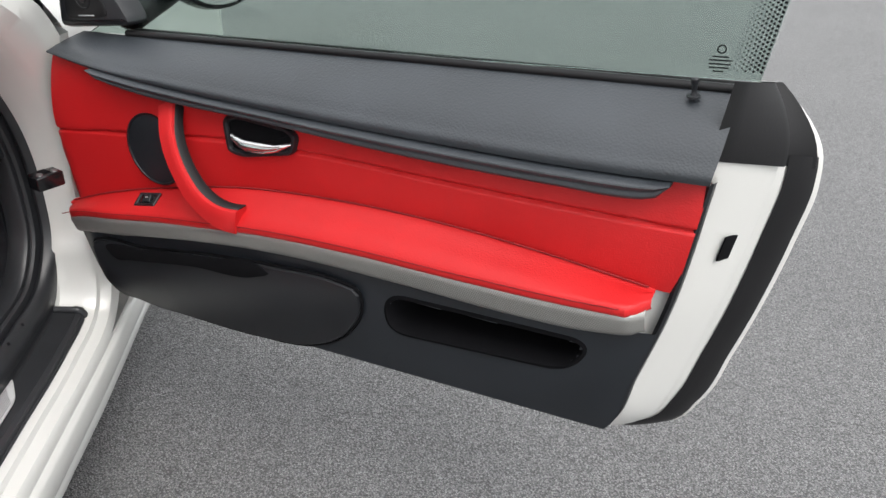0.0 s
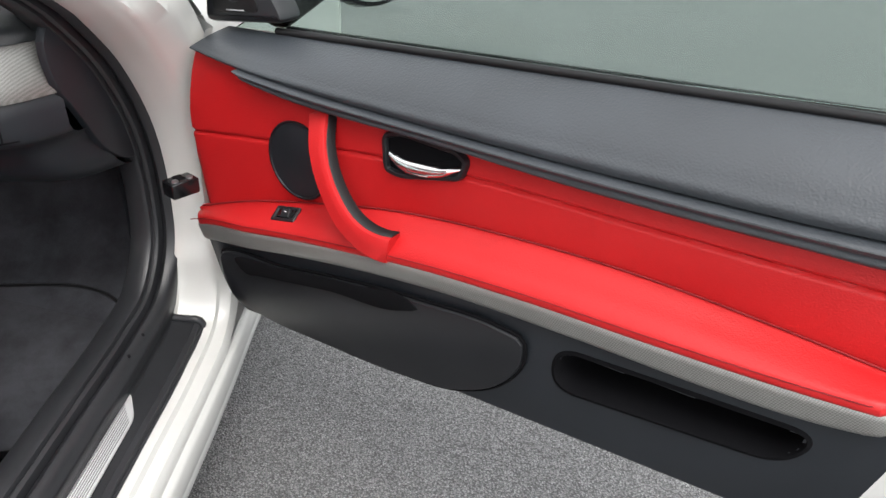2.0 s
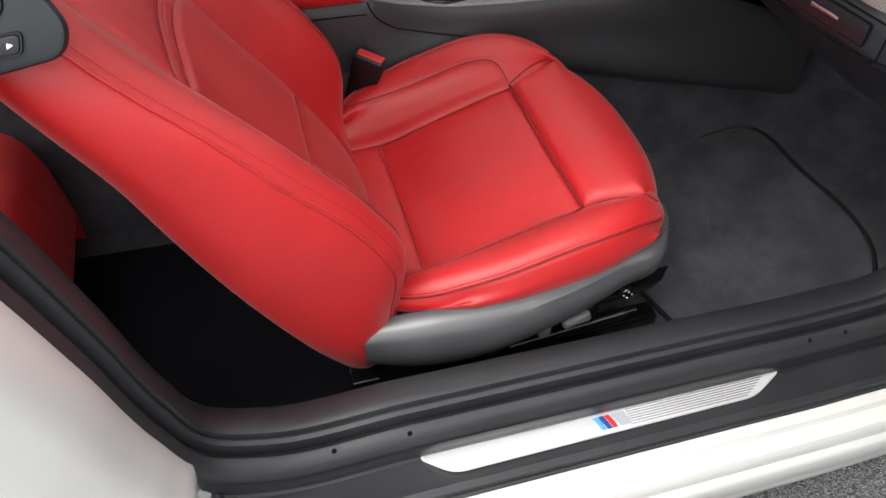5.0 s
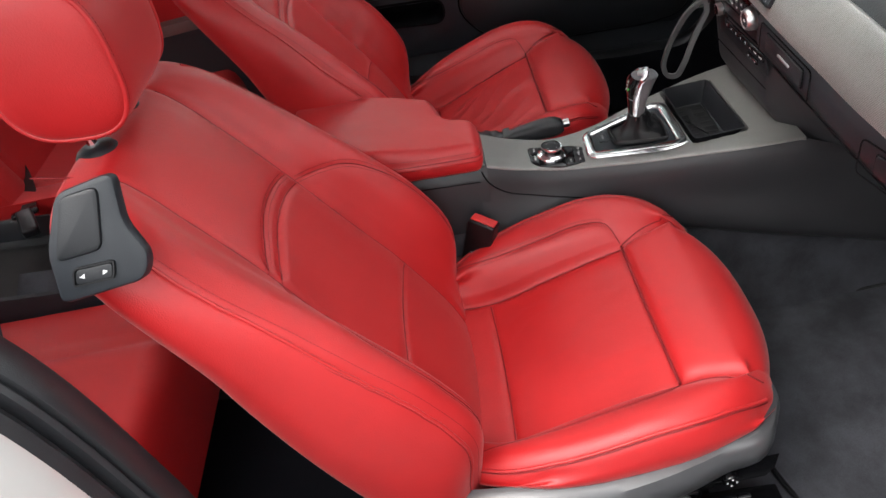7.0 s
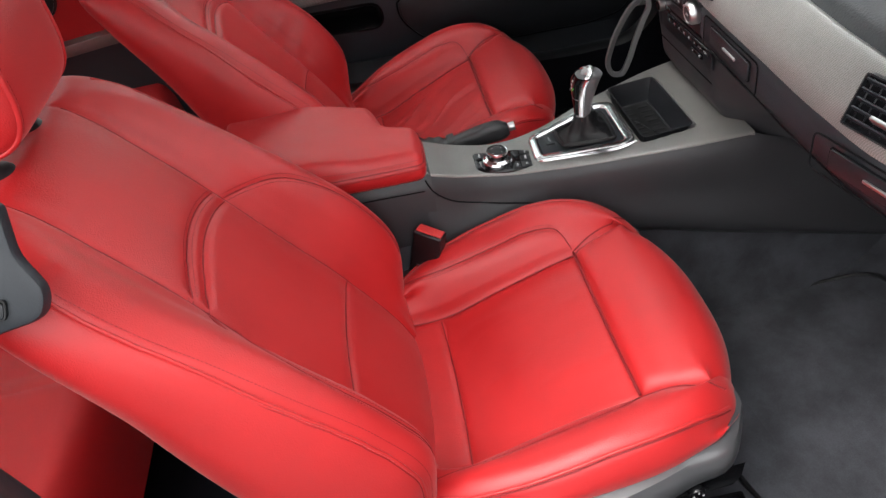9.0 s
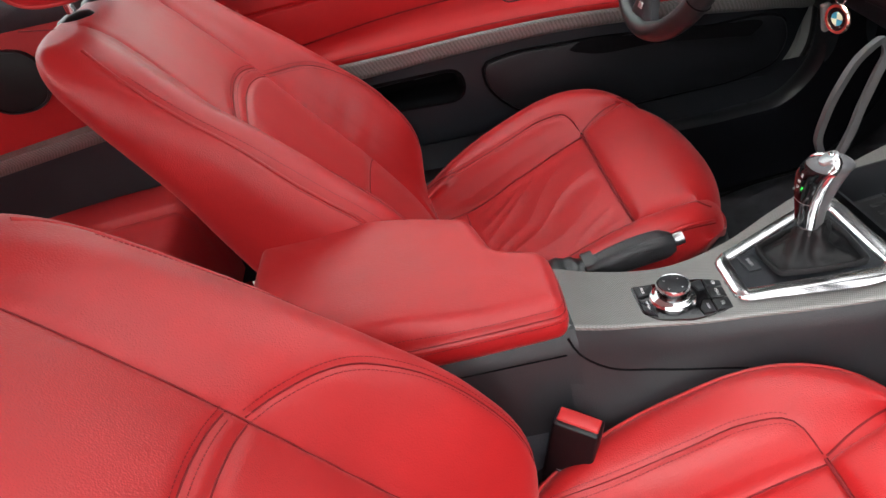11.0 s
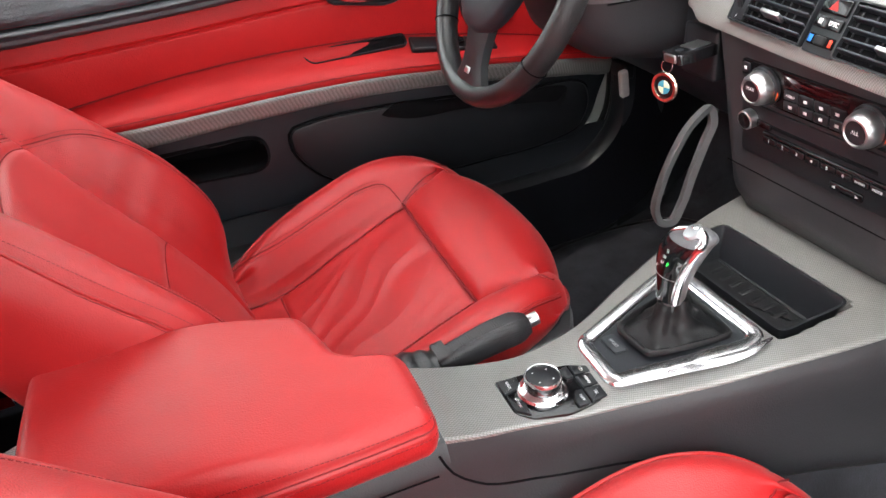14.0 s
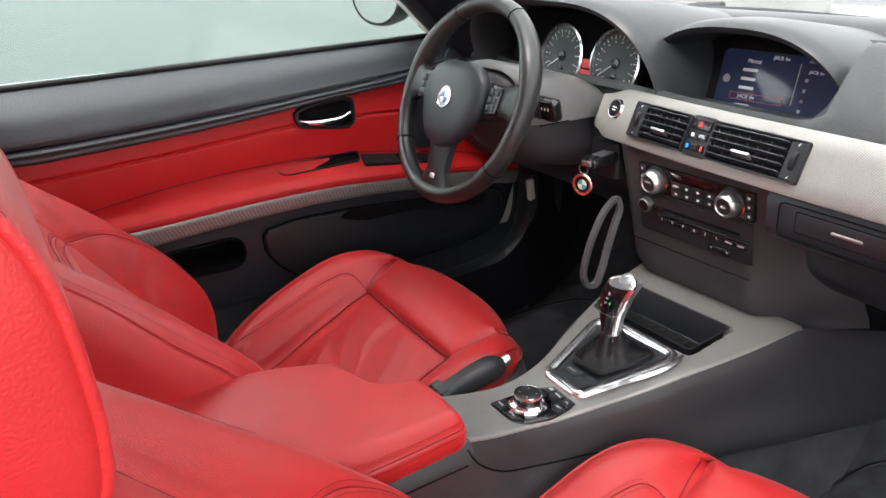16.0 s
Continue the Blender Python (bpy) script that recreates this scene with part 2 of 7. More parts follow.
def sheet(name, P, mat, parent=None, label="", cu=False, cv=False, caps=False, angle=40, M=None, thick=0.0, bottom=False):
    """A grid of points P[u][v] as one surface; caps close the ends along u of a loft of loops; thick gives an open sheet a back."""
    P = np.asarray(P, float)
    nu, nv = P.shape[:2]
    F = quads(nu, nv, cu, cv)
    V = P.reshape(-1, 3)
    if caps:
        F += [tuple(range(nv)), tuple((nu - 1) * nv + j for j in range(nv))[::-1]]
    if bottom:
        F.append(tuple((nu - 1) * nv + j for j in range(nv))[::-1])
    if thick:
        du, dv = np.gradient(P, axis=0), np.gradient(P, axis=1)
        nn = np.cross(du, dv)
        nn /= np.maximum(np.linalg.norm(nn, axis=2, keepdims=True), 1e-9)
        k = nu * nv
        V = np.concatenate([V, (P - thick * nn).reshape(-1, 3)])
        F = F + [tuple(q + k for q in f[::-1]) for f in F]
        rim = [j for j in range(nv)] + [i * nv + nv - 1 for i in range(1, nu)] + [(nu - 1) * nv + j for j in range(nv - 2, -1, -1)] + [i * nv for i in range(nu - 2, 0, -1)]
        for a, b in zip(rim, rim[1:] + rim[:1]):
            F.append((a, b, b + k, a + k))
    if M is not None:
        V = apply(M, V)
    flip = M is not None and M.to_3x3().determinant() < 0
    return solid(name, V, F, mat, parent, label, True, angle, flip)


def apply(M, V):
    m = np.array(M)
    return np.asarray(V, float) @ m[:3, :3].T + m[:3, 3]


def tube(name, pts, r, mat, parent=None, label="", n=8, closed=False, M=None, flat=1.0, taper=None):
    """A round bar along points; flat squeezes it across."""
    p = np.asarray(pts, float)
    k = len(p)
    t = np.gradient(p, axis=0) if not closed else np.roll(p, -1, 0) - np.roll(p, 1, 0)
    t /= np.maximum(np.linalg.norm(t, axis=1, keepdims=True), 1e-9)
    up = np.array([0.13, 0.31, 0.94])
    a = np.cross(t, up)
    a /= np.maximum(np.linalg.norm(a, axis=1, keepdims=True), 1e-9)
    b = np.cross(t, a)
    rr = np.full(k, r) if taper is None else r * np.asarray(taper)
    ang = np.linspace(0, 2 * np.pi, n, endpoint=False)
    P = p[:, None] + rr[:, None, None] * (np.cos(ang)[None, :, None] * a[:, None] + flat * np.sin(ang)[None, :, None] * b[:, None])
    return sheet(name, P, mat, parent, label, closed, True, not closed, 60, M)


def lathe(name, profile, M, mat, parent=None, label="", n=40, angle=35):
    """A turned form: (radius, height) pairs round the local z axis."""
    ang = np.linspace(0, 2 * np.pi, n, endpoint=False)
    P = np.array([[(r * np.cos(a), r * np.sin(a), z) for a in ang] for r, z in profile])
    return sheet(name, P, mat, parent, label, False, True, True, angle, M)


def inset(outline, d):
    """An outline moved inwards by d."""
    o = np.asarray(outline, float)
    t = np.roll(o, -1, 0) - np.roll(o, 1, 0)
    t /= np.maximum(np.linalg.norm(t, axis=1, keepdims=True), 1e-9)
    nrm = np.stack([-t[:, 1], t[:, 0]], 1)
    area = np.sum(o[:, 0] * np.roll(o[:, 1], -1) - np.roll(o[:, 0], -1) * o[:, 1])
    return o + nrm * d * (1 if area > 0 else -1)


def plate(name, outline, depth, M, mat, parent=None, label="", bevel=0.001, hollow=0.0):
    """A slab with a bevelled face: an outline in local x, y raised along z; hollow sinks its middle."""
    o = np.asarray(outline, float)
    area = np.sum(o[:, 0] * np.roll(o[:, 1], -1) - np.roll(o[:, 0], -1) * o[:, 1])
    if area < 0:
        o = o[::-1]
    rings = [(0, 0), (0, depth - bevel), (bevel * 0.3, depth - bevel * 0.3), (bevel, depth)]
    P = np.array([np.c_[inset(o, d), np.full(len(o), z)] for d, z in rings])
    return sheet(name, P, mat, parent, label, False, True, True, 30, M)


def ring_plate(name, outline, width, depth, M, mat, parent=None, label="", inner=0.0):
    """A frame: an outline with a hole, rounded in section."""
    o = np.asarray(outline, float)
    prof = [(0, 0), (0, depth * 0.6), (width * 0.2, depth), (width * 0.7, depth), (width, depth * 0.5), (width, inner)]
    P = np.array([np.c_[inset(o, d), np.full(len(o), z)] for d, z in prof])
    return sheet(name, P, mat, parent, label, True, True, False, 40, M)


def rbox(name, size, M, mat, parent=None, label="", bevel=0.004, seg=3):
    bm = bmesh.new()
    bmesh.ops.create_cube(bm, size=1.0)
    bmesh.ops.scale(bm, vec=size, verts=bm.verts)
    bmesh.ops.bevel(bm, geom=bm.edges[:], offset=bevel, segments=seg, profile=0.5, affect="EDGES")
    bmesh.ops.transform(bm, matrix=M, verts=bm.verts)
    return part(name, bm, mat, parent, label, 50)


def frame_at(origin, xdir, ydir):
    """A matrix with its local x and y along two directions."""
    x = Vector(xdir).normalized()
    z = x.cross(Vector(ydir)).normalized()
    y = z.cross(x)
    return Matrix(((x.x, y.x, z.x, origin[0]), (x.y, y.y, z.y, origin[1]), (x.z, y.z, z.z, origin[2]), (0, 0, 0, 1)))


def oval(cx, cy, rx, ry, n=40, p=2.0):
    a = np.linspace(0, 2 * np.pi, n, endpoint=False)
    c, s = np.cos(a), np.sin(a)
    return np.stack([cx + rx * np.sign(c) * np.abs(c) ** (2 / p), cy + ry * np.sign(s) * np.abs(s) ** (2 / p)], 1)


def smooth_step(x, a, b):
    t = np.clip((x - a) / (b - a), 0, 1)
    return t * t * (3 - 2 * t)


def near_line(x, y, line):
    """Distance of points from a polyline in the plane."""
    L = np.asarray(line, float)
    best = np.full(np.shape(x), 9.0)
    for (ax, ay), (bx, by) in zip(L[:-1], L[1:]):
        dx, dy = bx - ax, by - ay
        t = np.clip(((x - ax) * dx + (y - ay) * dy) / max(dx * dx + dy * dy, 1e-12), 0, 1)
        best = np.minimum(best, np.hypot(x - ax - t * dx, y - ay - t * dy))
    return best


# ---- ground ----
def build_ground():
    g = np.array([[(x, y, 0.0) for y in (-150, -6, -2, 0, 1, 2, 3, 6, 12, 150)] for x in (-150, -12, -4, -1, 0, 1, 2, 3, 6, 150)], float)
    ob = sheet("ground", g, ASPHALT)
    tagged(ob, "grey worn asphalt of a parking lot, coarse stone grain", "ground", kind="structure")


build_ground()

# ---- the car's shell round the door openings ----
OPENING = [(0.43, 0.392), (0.60, 0.390), (0.80, 0.390), (1.05, 0.390), (1.25, 0.391), (1.355, 0.405), (1.42, 0.47), (1.432, 0.56), (1.415, 0.68), (1.33, 0.83),
           (1.20, 0.95), (0.98, 1.12), (0.75, 1.25), (0.50, 1.30), (0.20, 1.29), (0.05, 1.21), (0.13, 1.02), (0.245, 0.82), (0.30, 0.64), (0.335, 0.50), (0.37, 0.42)]
LOOP = spline(OPENING, 260, True)
_t = np.roll(LOOP, -1, 0) - np.roll(LOOP, 1, 0)
_t /= np.linalg.norm(_t, axis=1, keepdims=True)
LOOP_N = np.stack([_t[:, 1], -_t[:, 0]], 1)


def lean_in(x, z):
    """The sides of the cabin lean inwards above the belt line."""
    return x - np.maximum(0, z - 0.95) * 0.42


# the open top: from the belt line behind, down and along the sill, and up the windscreen pillar
RIM = np.array([i % 260 for i in range(-70, 200) if (LOOP[i % 260][1] < 0.95 or LOOP[i % 260][0] > 0.76)][:])
_keep = [k for k in range(len(RIM)) if k == 0 or RIM[k] != RIM[0]]
RIM = RIM[_keep]


def sweep(profile, side, idx=None):
    """A profile of (x, outward) pairs carried round the door opening."""
    idx = RIM if idx is None else idx
    low = smooth_step(-LOOP_N[idx][:, 1], 0.55, 0.95)
    loop, nrm = (LOOP, LOOP_N) if idx is None else (LOOP[idx], LOOP_N[idx])
    rows = []
    for x, off, *flank in profile:
        q = loop + nrm * (off * low + (flank[0] if flank else off) * (1 - low))[:, None]
        rows.append(np.stack([side * lean_in(np.full(len(q), x), q[:, 1]), q[:, 0], q[:, 1]], 1))
    return np.array(rows)


def build_shell():
    body = thing("car_body", (0, 0.6, 0), "white painted two-door car body with bare door openings", "car", kind="structure")
    for side in (1, -1):
        inner = sweep([(0.66, 0.14), (0.690, 0.09), (0.698, 0.03), (0.706, 0.008), (0.716, 0.001), (0.742, -0.004), (0.749, -0.001), (0.7515, 0.006), (0.7545, 0.006), (0.757, 0.001), (0.762, 0.004), (0.766, 0.022)], side)
        # The same darkened carpet, shade included, on the inner sill.
        sheet("sill_carpet", inner[:4], SHADED_CARPET, body, "inner sill carpet, near-black with shade put into its colour")
        sheet("sill_cover", inner[3:], SILL if side > 0 else DARK, body, "black grained plastic door surround")
        seal = sweep([(0.764, 0.024), (0.769, 0.012), (0.777, 0.007), (0.786, 0.009), (0.793, 0.018, 0.012), (0.797, 0.032, 0.014), (0.795, 0.060, 0.018)], side)
        sheet("door_seal", seal, SILL if side > 0 else RUBBER, body, "black rubber door seal")
        jamb = sweep([(0.788, 0.060, 0.012), (0.796, 0.078, 0.010), (0.812, 0.0815, 0.012), (0.835, 0.084, 0.016), (0.856, 0.087, 0.022), (0.866, 0.0895, 0.029), (0.8700, 0.100, 0.038), (0.8900, 0.1045, 0.056), (0.8945, 0.112, 0.076), (0.8965, 0.128, 0.105)], side)
        sheet("door_jamb", jamb, PAINT, body)
        col = int(np.argmin(np.abs(RIM - 256)))
        tube("panel_gap", [(q[0] + side * 0.0012, q[1] + 0.0006, q[2] + 0.0006) for q in jamb[4:, col]], 0.0018, SHADE_PRINT_BLACK, body, n=6)
        # rocker below the doors
        prof = [(0.8965, 0.268), (0.8975, 0.2615), (0.9045, 0.2555), (0.9075, 0.247), (0.9070, 0.206), (0.9035, 0.199), (0.8990, 0.194), (0.9010, 0.186), (0.9000, 0.168), (0.892, 0.158), (0.80, 0.155)]
        ys = np.linspace(-1.6, 1.78, 80)
        sheet("rocker", np.array([[(side * (x - 0.012 * smooth_step(y, 1.2, 1.7)), y, z) for x, z in prof] for y in ys]), PAINT, body)
        # quarter panel behind the opening and wing ahead of it
        edge = jamb[-1]
        back = edge[(edge[:, 1] < 0.5) & (edge[:, 2] < 0.97)]
        back = back[np.argsort(back[:, 2])]
        zs = np.linspace(0.262, 0.965, 40)
        P = []
        for z in zs:
            y0 = float(np.interp(z, back[:, 2], back[:, 1]))
            y1 = -1.6
            P.append([(side * (0.897 + 0.02 * smooth_step(y0 - y, 0, 0.5) * math.sin(math.pi * (z - 0.1) / 1.0) - 0.35 * max(0, z - 0.88) ** 1.2), y, z) for y in np.linspace(y0, y1, 30)])
        sheet("quarter_panel", P, PAINT, body)
        P = []
        for z in zs:
            y0 = float(cat([(0.17, 1.50), (0.30, 1.505), (0.47, 1.53), (0.60, 1.545), (0.75, 1.50), (0.965, 1.42)], z))
            P.append([(side * (0.897 - 0.02 * smooth_step(y - y0, 0, 0.6) - 0.9 * max(0, z - 0.88) ** 1.3), y, z) for y in np.linspace(y0, 2.9, 24)])
        sheet("wing", P, PAINT, body)
    # bonnet, roof, glass
    xs = np.linspace(-0.80, 0.80, 21)
    sheet("bonnet", [[(x, y, 0.985 - 0.06 * (y - 1.66) - 0.05 * (x / 0.8) ** 2) for x in xs] for y in np.linspace(1.66, 2.9, 10)], PAINT, body)
    ws = sheet("windscreen", [[(x * (0.70 - 0.12 * t), 1.62 - 0.80 * t - 0.05 * x * x, 0.985 + 0.30 * t) for x in np.linspace(-1, 1, 13)] for t in np.linspace(0, 1, 6)], CLEAR, body, thick=0.005)
    ws.visible_shadow = False
    sheet("rear_deck", [[(x * 0.74, y, z - 0.03 * x * x) for x in np.linspace(-1, 1, 11)] for y, z in ((-0.66, 0.86), (-0.70, 0.93), (-0.80, 0.97), (-1.3, 0.99), (-1.6, 0.96))], PAINT, body, "white painted deck behind the rear seats")
    for side in (1, -1):
        tube("windscreen_pillar", spline([(side * 0.735, 1.60, 0.96), (side * 0.68, 1.24, 1.13), (side * 0.60, 0.84, 1.275)], 16), 0.032, DARK, body)
    tube("windscreen_header", spline([(0.60, 0.84, 1.275), (0.3, 0.815, 1.295), (0, 0.81, 1.30), (-0.3, 0.815, 1.295), (-0.60, 0.84, 1.275)], 20), 0.028, DARK, body)
    # roof with pale lining, rear pillars and rear window
    roof = lambda x, y: 1.372 - 0.045 * (x / 0.6) ** 2 - 0.10 * ((y - 0.25) / 0.7) ** 2 * (0.6 if y > 0.25 else 1.0)
    sheet("roof", [[(x * (0.60 + 0.02 * smooth_step(0.5 - y, 0, 1)), y, roof(x * 0.6, y)) for x in np.linspace(-1, 1, 17)] for y in np.linspace(0.83, -0.75, 20)], PAINT, body, "white painted roof")
    sheet("headliner", [[(x * (0.60 + 0.02 * smooth_step(0.5 - y, 0, 1)), y, roof(x * 0.6, y) - 0.028) for x in np.linspace(-1, 1, 17)] for y in np.linspace(0.83, -0.75, 20)], LINING, body, "pale grey fabric headliner")
    rw = sheet("rear_window", [[(x * (0.60 + 0.06 * t), -0.74 - 0.50 * t, 1.20 - 0.23 * t - 0.03 * x * x) for x in np.linspace(-1, 1, 9)] for t in np.linspace(0, 1, 5)], CLEAR, body, thick=0.004)
    rw.visible_shadow = False
    for side in (1, -1):
        sheet("rear_pillar", [[(side * (0.625 + 0.13 * t), y0 + (y1 - y0) * k, 1.29 - 0.32 * t - 0.06 * k) for k in np.linspace(0, 1, 6)] for t, y0, y1 in ((0, -0.50, -0.75), (0.5, -0.62, -1.0), (1, -0.72, -1.25))], PAINT, body, "white rear roof pillar", thick=0.03)
        tube("roof_rail", spline([(side * 0.60, 0.84, 1.285), (side * 0.615, 0.5, 1.325), (side * 0.625, 0.1, 1.325), (side * 0.63, -0.3, 1.28), (side * 0.64, -0.62, 1.20)], 30), 0.028, DARK, body, "black roof rail")
    sheet("sill_closing", [[(-x, y, z) for y in (0.2, 0.9, 1.75)] for x, z in ((0.715, 0.18), (0.735, 0.38), (0.742, 0.40), (0.748, 0.43), (0.752, 0.47))], DARK_MATT, body)
    # plain closing panels ahead and behind
    sheet("front_panel", [[(x * 0.88, 2.9, z) for x in np.linspace(-1, 1, 5)] for z in (0.18, 0.5, 0.9)], PAINT, body, thick=0.02)
    sheet("tail_panel", [[(x * 0.88, -1.6, z) for x in np.linspace(-1, 1, 5)] for z in (0.18, 0.5, 0.96)], PAINT, body, thick=0.02)
    # cabin floor, bulkhead and rear closing panels
    # Rear floor painted darker than the footwell, for the shade behind the seats.
    P = []
    for y, z in [(-0.95, 0.42), (-0.5, 0.30), (-0.2, 0.215), (0.2, 0.205), (0.9, 0.205), (0.99, 0.204)]:
        P.append([(x, y, z) for x in np.linspace(-0.72, 0.72, 13)])
    sheet("rear_floor", P, SHADED_CARPET, body, "carpeted rear floor, near-black with shade put into its colour")
    P = []
    for y, z in [(0.99, 0.204), (1.25, 0.20), (1.42, 0.215), (1.58, 0.30), (1.72, 0.44), (1.78, 0.62), (1.80, 0.98)]:
        P.append([(x, y, z) for x in np.linspace(-0.72, 0.72, 13)])
    sheet("cabin_floor", P, MAT_CARPET, body, "charcoal carpeted footwell floor")
    sheet("rear_bulkhead", [[(x, y, z) for x in (-0.72, 0.72)] for y, z in ((-0.95, 0.42), (-1.02, 0.9), (-1.1, 1.02))], DARK, body)
    return body


BODY = build_shell()


def sill_trim():
    t = thing("sill_trim", (0.81, 0.86, 0.32), "black plastic door sill strip on the white rocker", "sill trim")
    y, z = LOOP[:, 0], LOOP[:, 1]
    idx = np.array([i for i in range(260) if (z[i] < 0.475 and 0.385 < y[i] < 1.345)])
    order = np.argsort(np.where(y[idx] < 0.43, y[idx] - 0, y[idx]))
    idx = idx[order]
    P = sweep([(0.7980, 0.030, 0.008), (0.7985, 0.038, 0.006), (0.7920, 0.0640, 0.006), (0.7955, 0.0685, 0.007), (0.828, 0.0705, 0.011), (0.838, 0.0685, 0.009), (0.846, 0.073, 0.013), (0.849, 0.084, 0.019), (0.846, 0.094, 0.028)], 1, idx)
    sheet("trim_strip", P, SILL, t)
    for k in (0, -1):
        tube("strip_end", P[2:, k] + np.array([0, 0.004 if k == 0 else -0.003, 0.003]), 0.0075, SILL, t, "rounded raised end of the strip", n=12)
    tube("strip_lip", P[-2], 0.0035, SILL, t, n=8)
    m = Matrix(((0, 1, 0, 0), (1, 0, 0, 0), (0, 0, 1, 0.3230), (0, 0, 0, 1)))
    out = round_poly([(0.606, 0.7915), (0.650, 0.826), (1.100, 0.823), (1.162, 0.792)], 0.018, 6)
    ins = sheet("scuff_plate", [np.c_[inset(out, d), np.full(len(out), h)] for d, h in ((0, 0), (0, 0.003), (0.001, 0.004))], mat_base("brushed_aluminium", (0.80, 0.80, 0.81), 0.42, 0.5)[0], t, "brushed aluminium scuff plate", False, True, True, 30, m)
    rib = mat_base("plate_groove", (0.30, 0.30, 0.31), 0.45, 0.5)[0]
    for a, b in ((0.905, 1.125),):
        for k in range(7 if a > 0.8 else 3):
            x = 0.7965 + k * 0.0038
            lo, hi = (a, b - (k * 0.0038) * 1.6) if a > 0.8 else (a + k * 0.0038 * 1.1, b)
            rbox("groove", (0.0014, hi - lo, 0.0012), pose(x, (lo + hi) / 2, 0.3274), rib, ins, bevel=0.0003, seg=1)
    for k, c in enumerate(((0.10, 0.32, 0.62), (0.02, 0.06, 0.25), (0.62, 0.02, 0.03))):
        pm = mat_base("badge_bar", c, 0.35)[0]
        y0 = 0.855 + k * 0.0085
        plate("badge_bar", [(y0, 0.7985), (y0 + 0.0075, 0.7985), (y0 + 0.0135, 0.8185), (y0 + 0.006, 0.8185)], 0.0012, Matrix.Translation((0, 0, 0.0038)) @ m, pm, ins, bevel=0.0003)
    plate("badge_block", [(0.882, 0.7985), (0.902, 0.7985), (0.906, 0.8185), (0.888, 0.8185)], 0.0012, Matrix.Translation((0, 0, 0.0038)) @ m, mat_base("badge_grey", (0.36, 0.39, 0.43), 0.4)[0], ins, bevel=0.0003)
    for yy in (0.505, 0.600, 1.189, 1.25):
        lathe("clip_hole", [(0.0, 0.001), (0.003, 0.001), (0.0034, 0.0)], frame_at((0.7865, yy, 0.3805), (0, 1, 0), (-0.6, 0, 0.8)), SHADE_PRINT_BLACK, t, n=12)


sill_trim()


# centre, forward and upward directions on the jamb
STRIKER = ((0.854, 0.238, 0.748), (0.75, 0.66, 0.0), (0.10, -0.20, 0.97))


def build_striker():
    st = thing("door_striker", (0.84, 0.25, 0.74), "bright steel door striker loop on the white jamb", "striker")
    M = frame_at(STRIKER[0], STRIKER[1], STRIKER[2]) @ Matrix.Scale(0.8, 4)
    rbox("base_plate", (0.036, 0.062, 0.004), M @ pose(0, 0, 0.001), STEEL, st, "zinc-plated plate", 0.0015)
    tube("loop", spline([(0.006, -0.017, 0.0), (0.006, -0.017, 0.020), (0.006, -0.012, 0.028), (0.006, 0.0, 0.030), (0.006, 0.012, 0.028), (0.006, 0.017, 0.020), (0.006, 0.017, 0.0)], 30), 0.0045, CHROME, st, "steel loop", n=10, M=M)
    for k in (-1, 1):
        lathe("bolt", [(0.0065, 0.002), (0.0065, 0.006), (0.005, 0.007), (0.0, 0.007)], M @ pose(-0.008, k * 0.019, 0.0), STEEL, st, n=12)


build_striker()


def build_wiper(x0, x1, label):
    w = thing("wiper", (x0, 1.70, 0.985), label, "wiper", "wipers")
    tube("arm", spline([(x0, 1.74, 0.985), (x0 + 0.10, 1.705, 1.000), (x0 + 0.3 * (x1 - x0), 1.69, 1.004)], 14), 0.008, DARK, w, n=8)
    tube("blade", spline([(x0 + 0.05, 1.672, 0.994), ((x0 + x1) / 2, 1.660, 1.000), (x1, 1.672, 0.992)], 20), 0.007, RUBBER, w, "black rubber blade", n=8)


build_wiper(-0.55, 0.02, "black windscreen wiper parked on the cowl")
build_wiper(0.05, 0.60, "black windscreen wiper parked on the cowl")


# ---- doors, in their own axes: s from the hinge end to the lock end, z up, d towards the cabin ----
DOOR_OPEN = Matrix(((0.854, 0, -0.52, 0.52 * 1.64), (-0.52, 0, -0.854, 0.854 * 1.64), (0, 1, 0, 0), (0, 0, 0, 1))) @ pose(0.65, 0.75, 0, 0, 0, 5.0) @ pose(-0.65, -0.75, 0)
DOOR_SHUT = Matrix(((0, 0, 1, -0.755), (-1, 0, 0, 1.43), (0, 1, 0, 0), (0, 0, 0, 1)))
BELT = [(-0.05, 0.948), (0.24, 0.946), (0.66, 0.941), (1.19, 0.934)]
ACC_TOP = [(0.03, 0.930), (0.19, 0.905), (0.555, 0.869), (0.835, 0.851), (0.99, 0.844), (1.16, 0.842)]
ACC_LOW = [(0.19, 0.893), (0.24, 0.881), (0.553, 0.850), (0.748, 0.831), (0.995, 0.818), (1.10, 0.816), (1.134, 0.822)]
SEAM = [(0.02, 0.779), (0.215, 0.794), (0.45, 0.808), (0.592, 0.807), (0.838, 0.793), (0.999, 0.785), (1.15, 0.779)]
SHELF_IN = [(0.0, 0.628), (0.135, 0.668), (0.337, 0.708), (0.427, 0.722), (0.651, 0.733), (0.841, 0.725), (1.009, 0.705), (1.13, 0.687)]
SHELF_OUT = [(0.0, 0.618), (0.065, 0.637), (0.269, 0.670), (0.42, 0.683), (0.496, 0.689), (0.68, 0.692), (0.866, 0.686), (1.028, 0.683), (1.13, 0.685)]
STRIP_LOW = [(0.0, 0.572), (0.071, 0.588), (0.318, 0.626), (0.564, 0.643), (0.77, 0.638), (0.953, 0.629), (1.03, 0.629), (1.13, 0.640)]
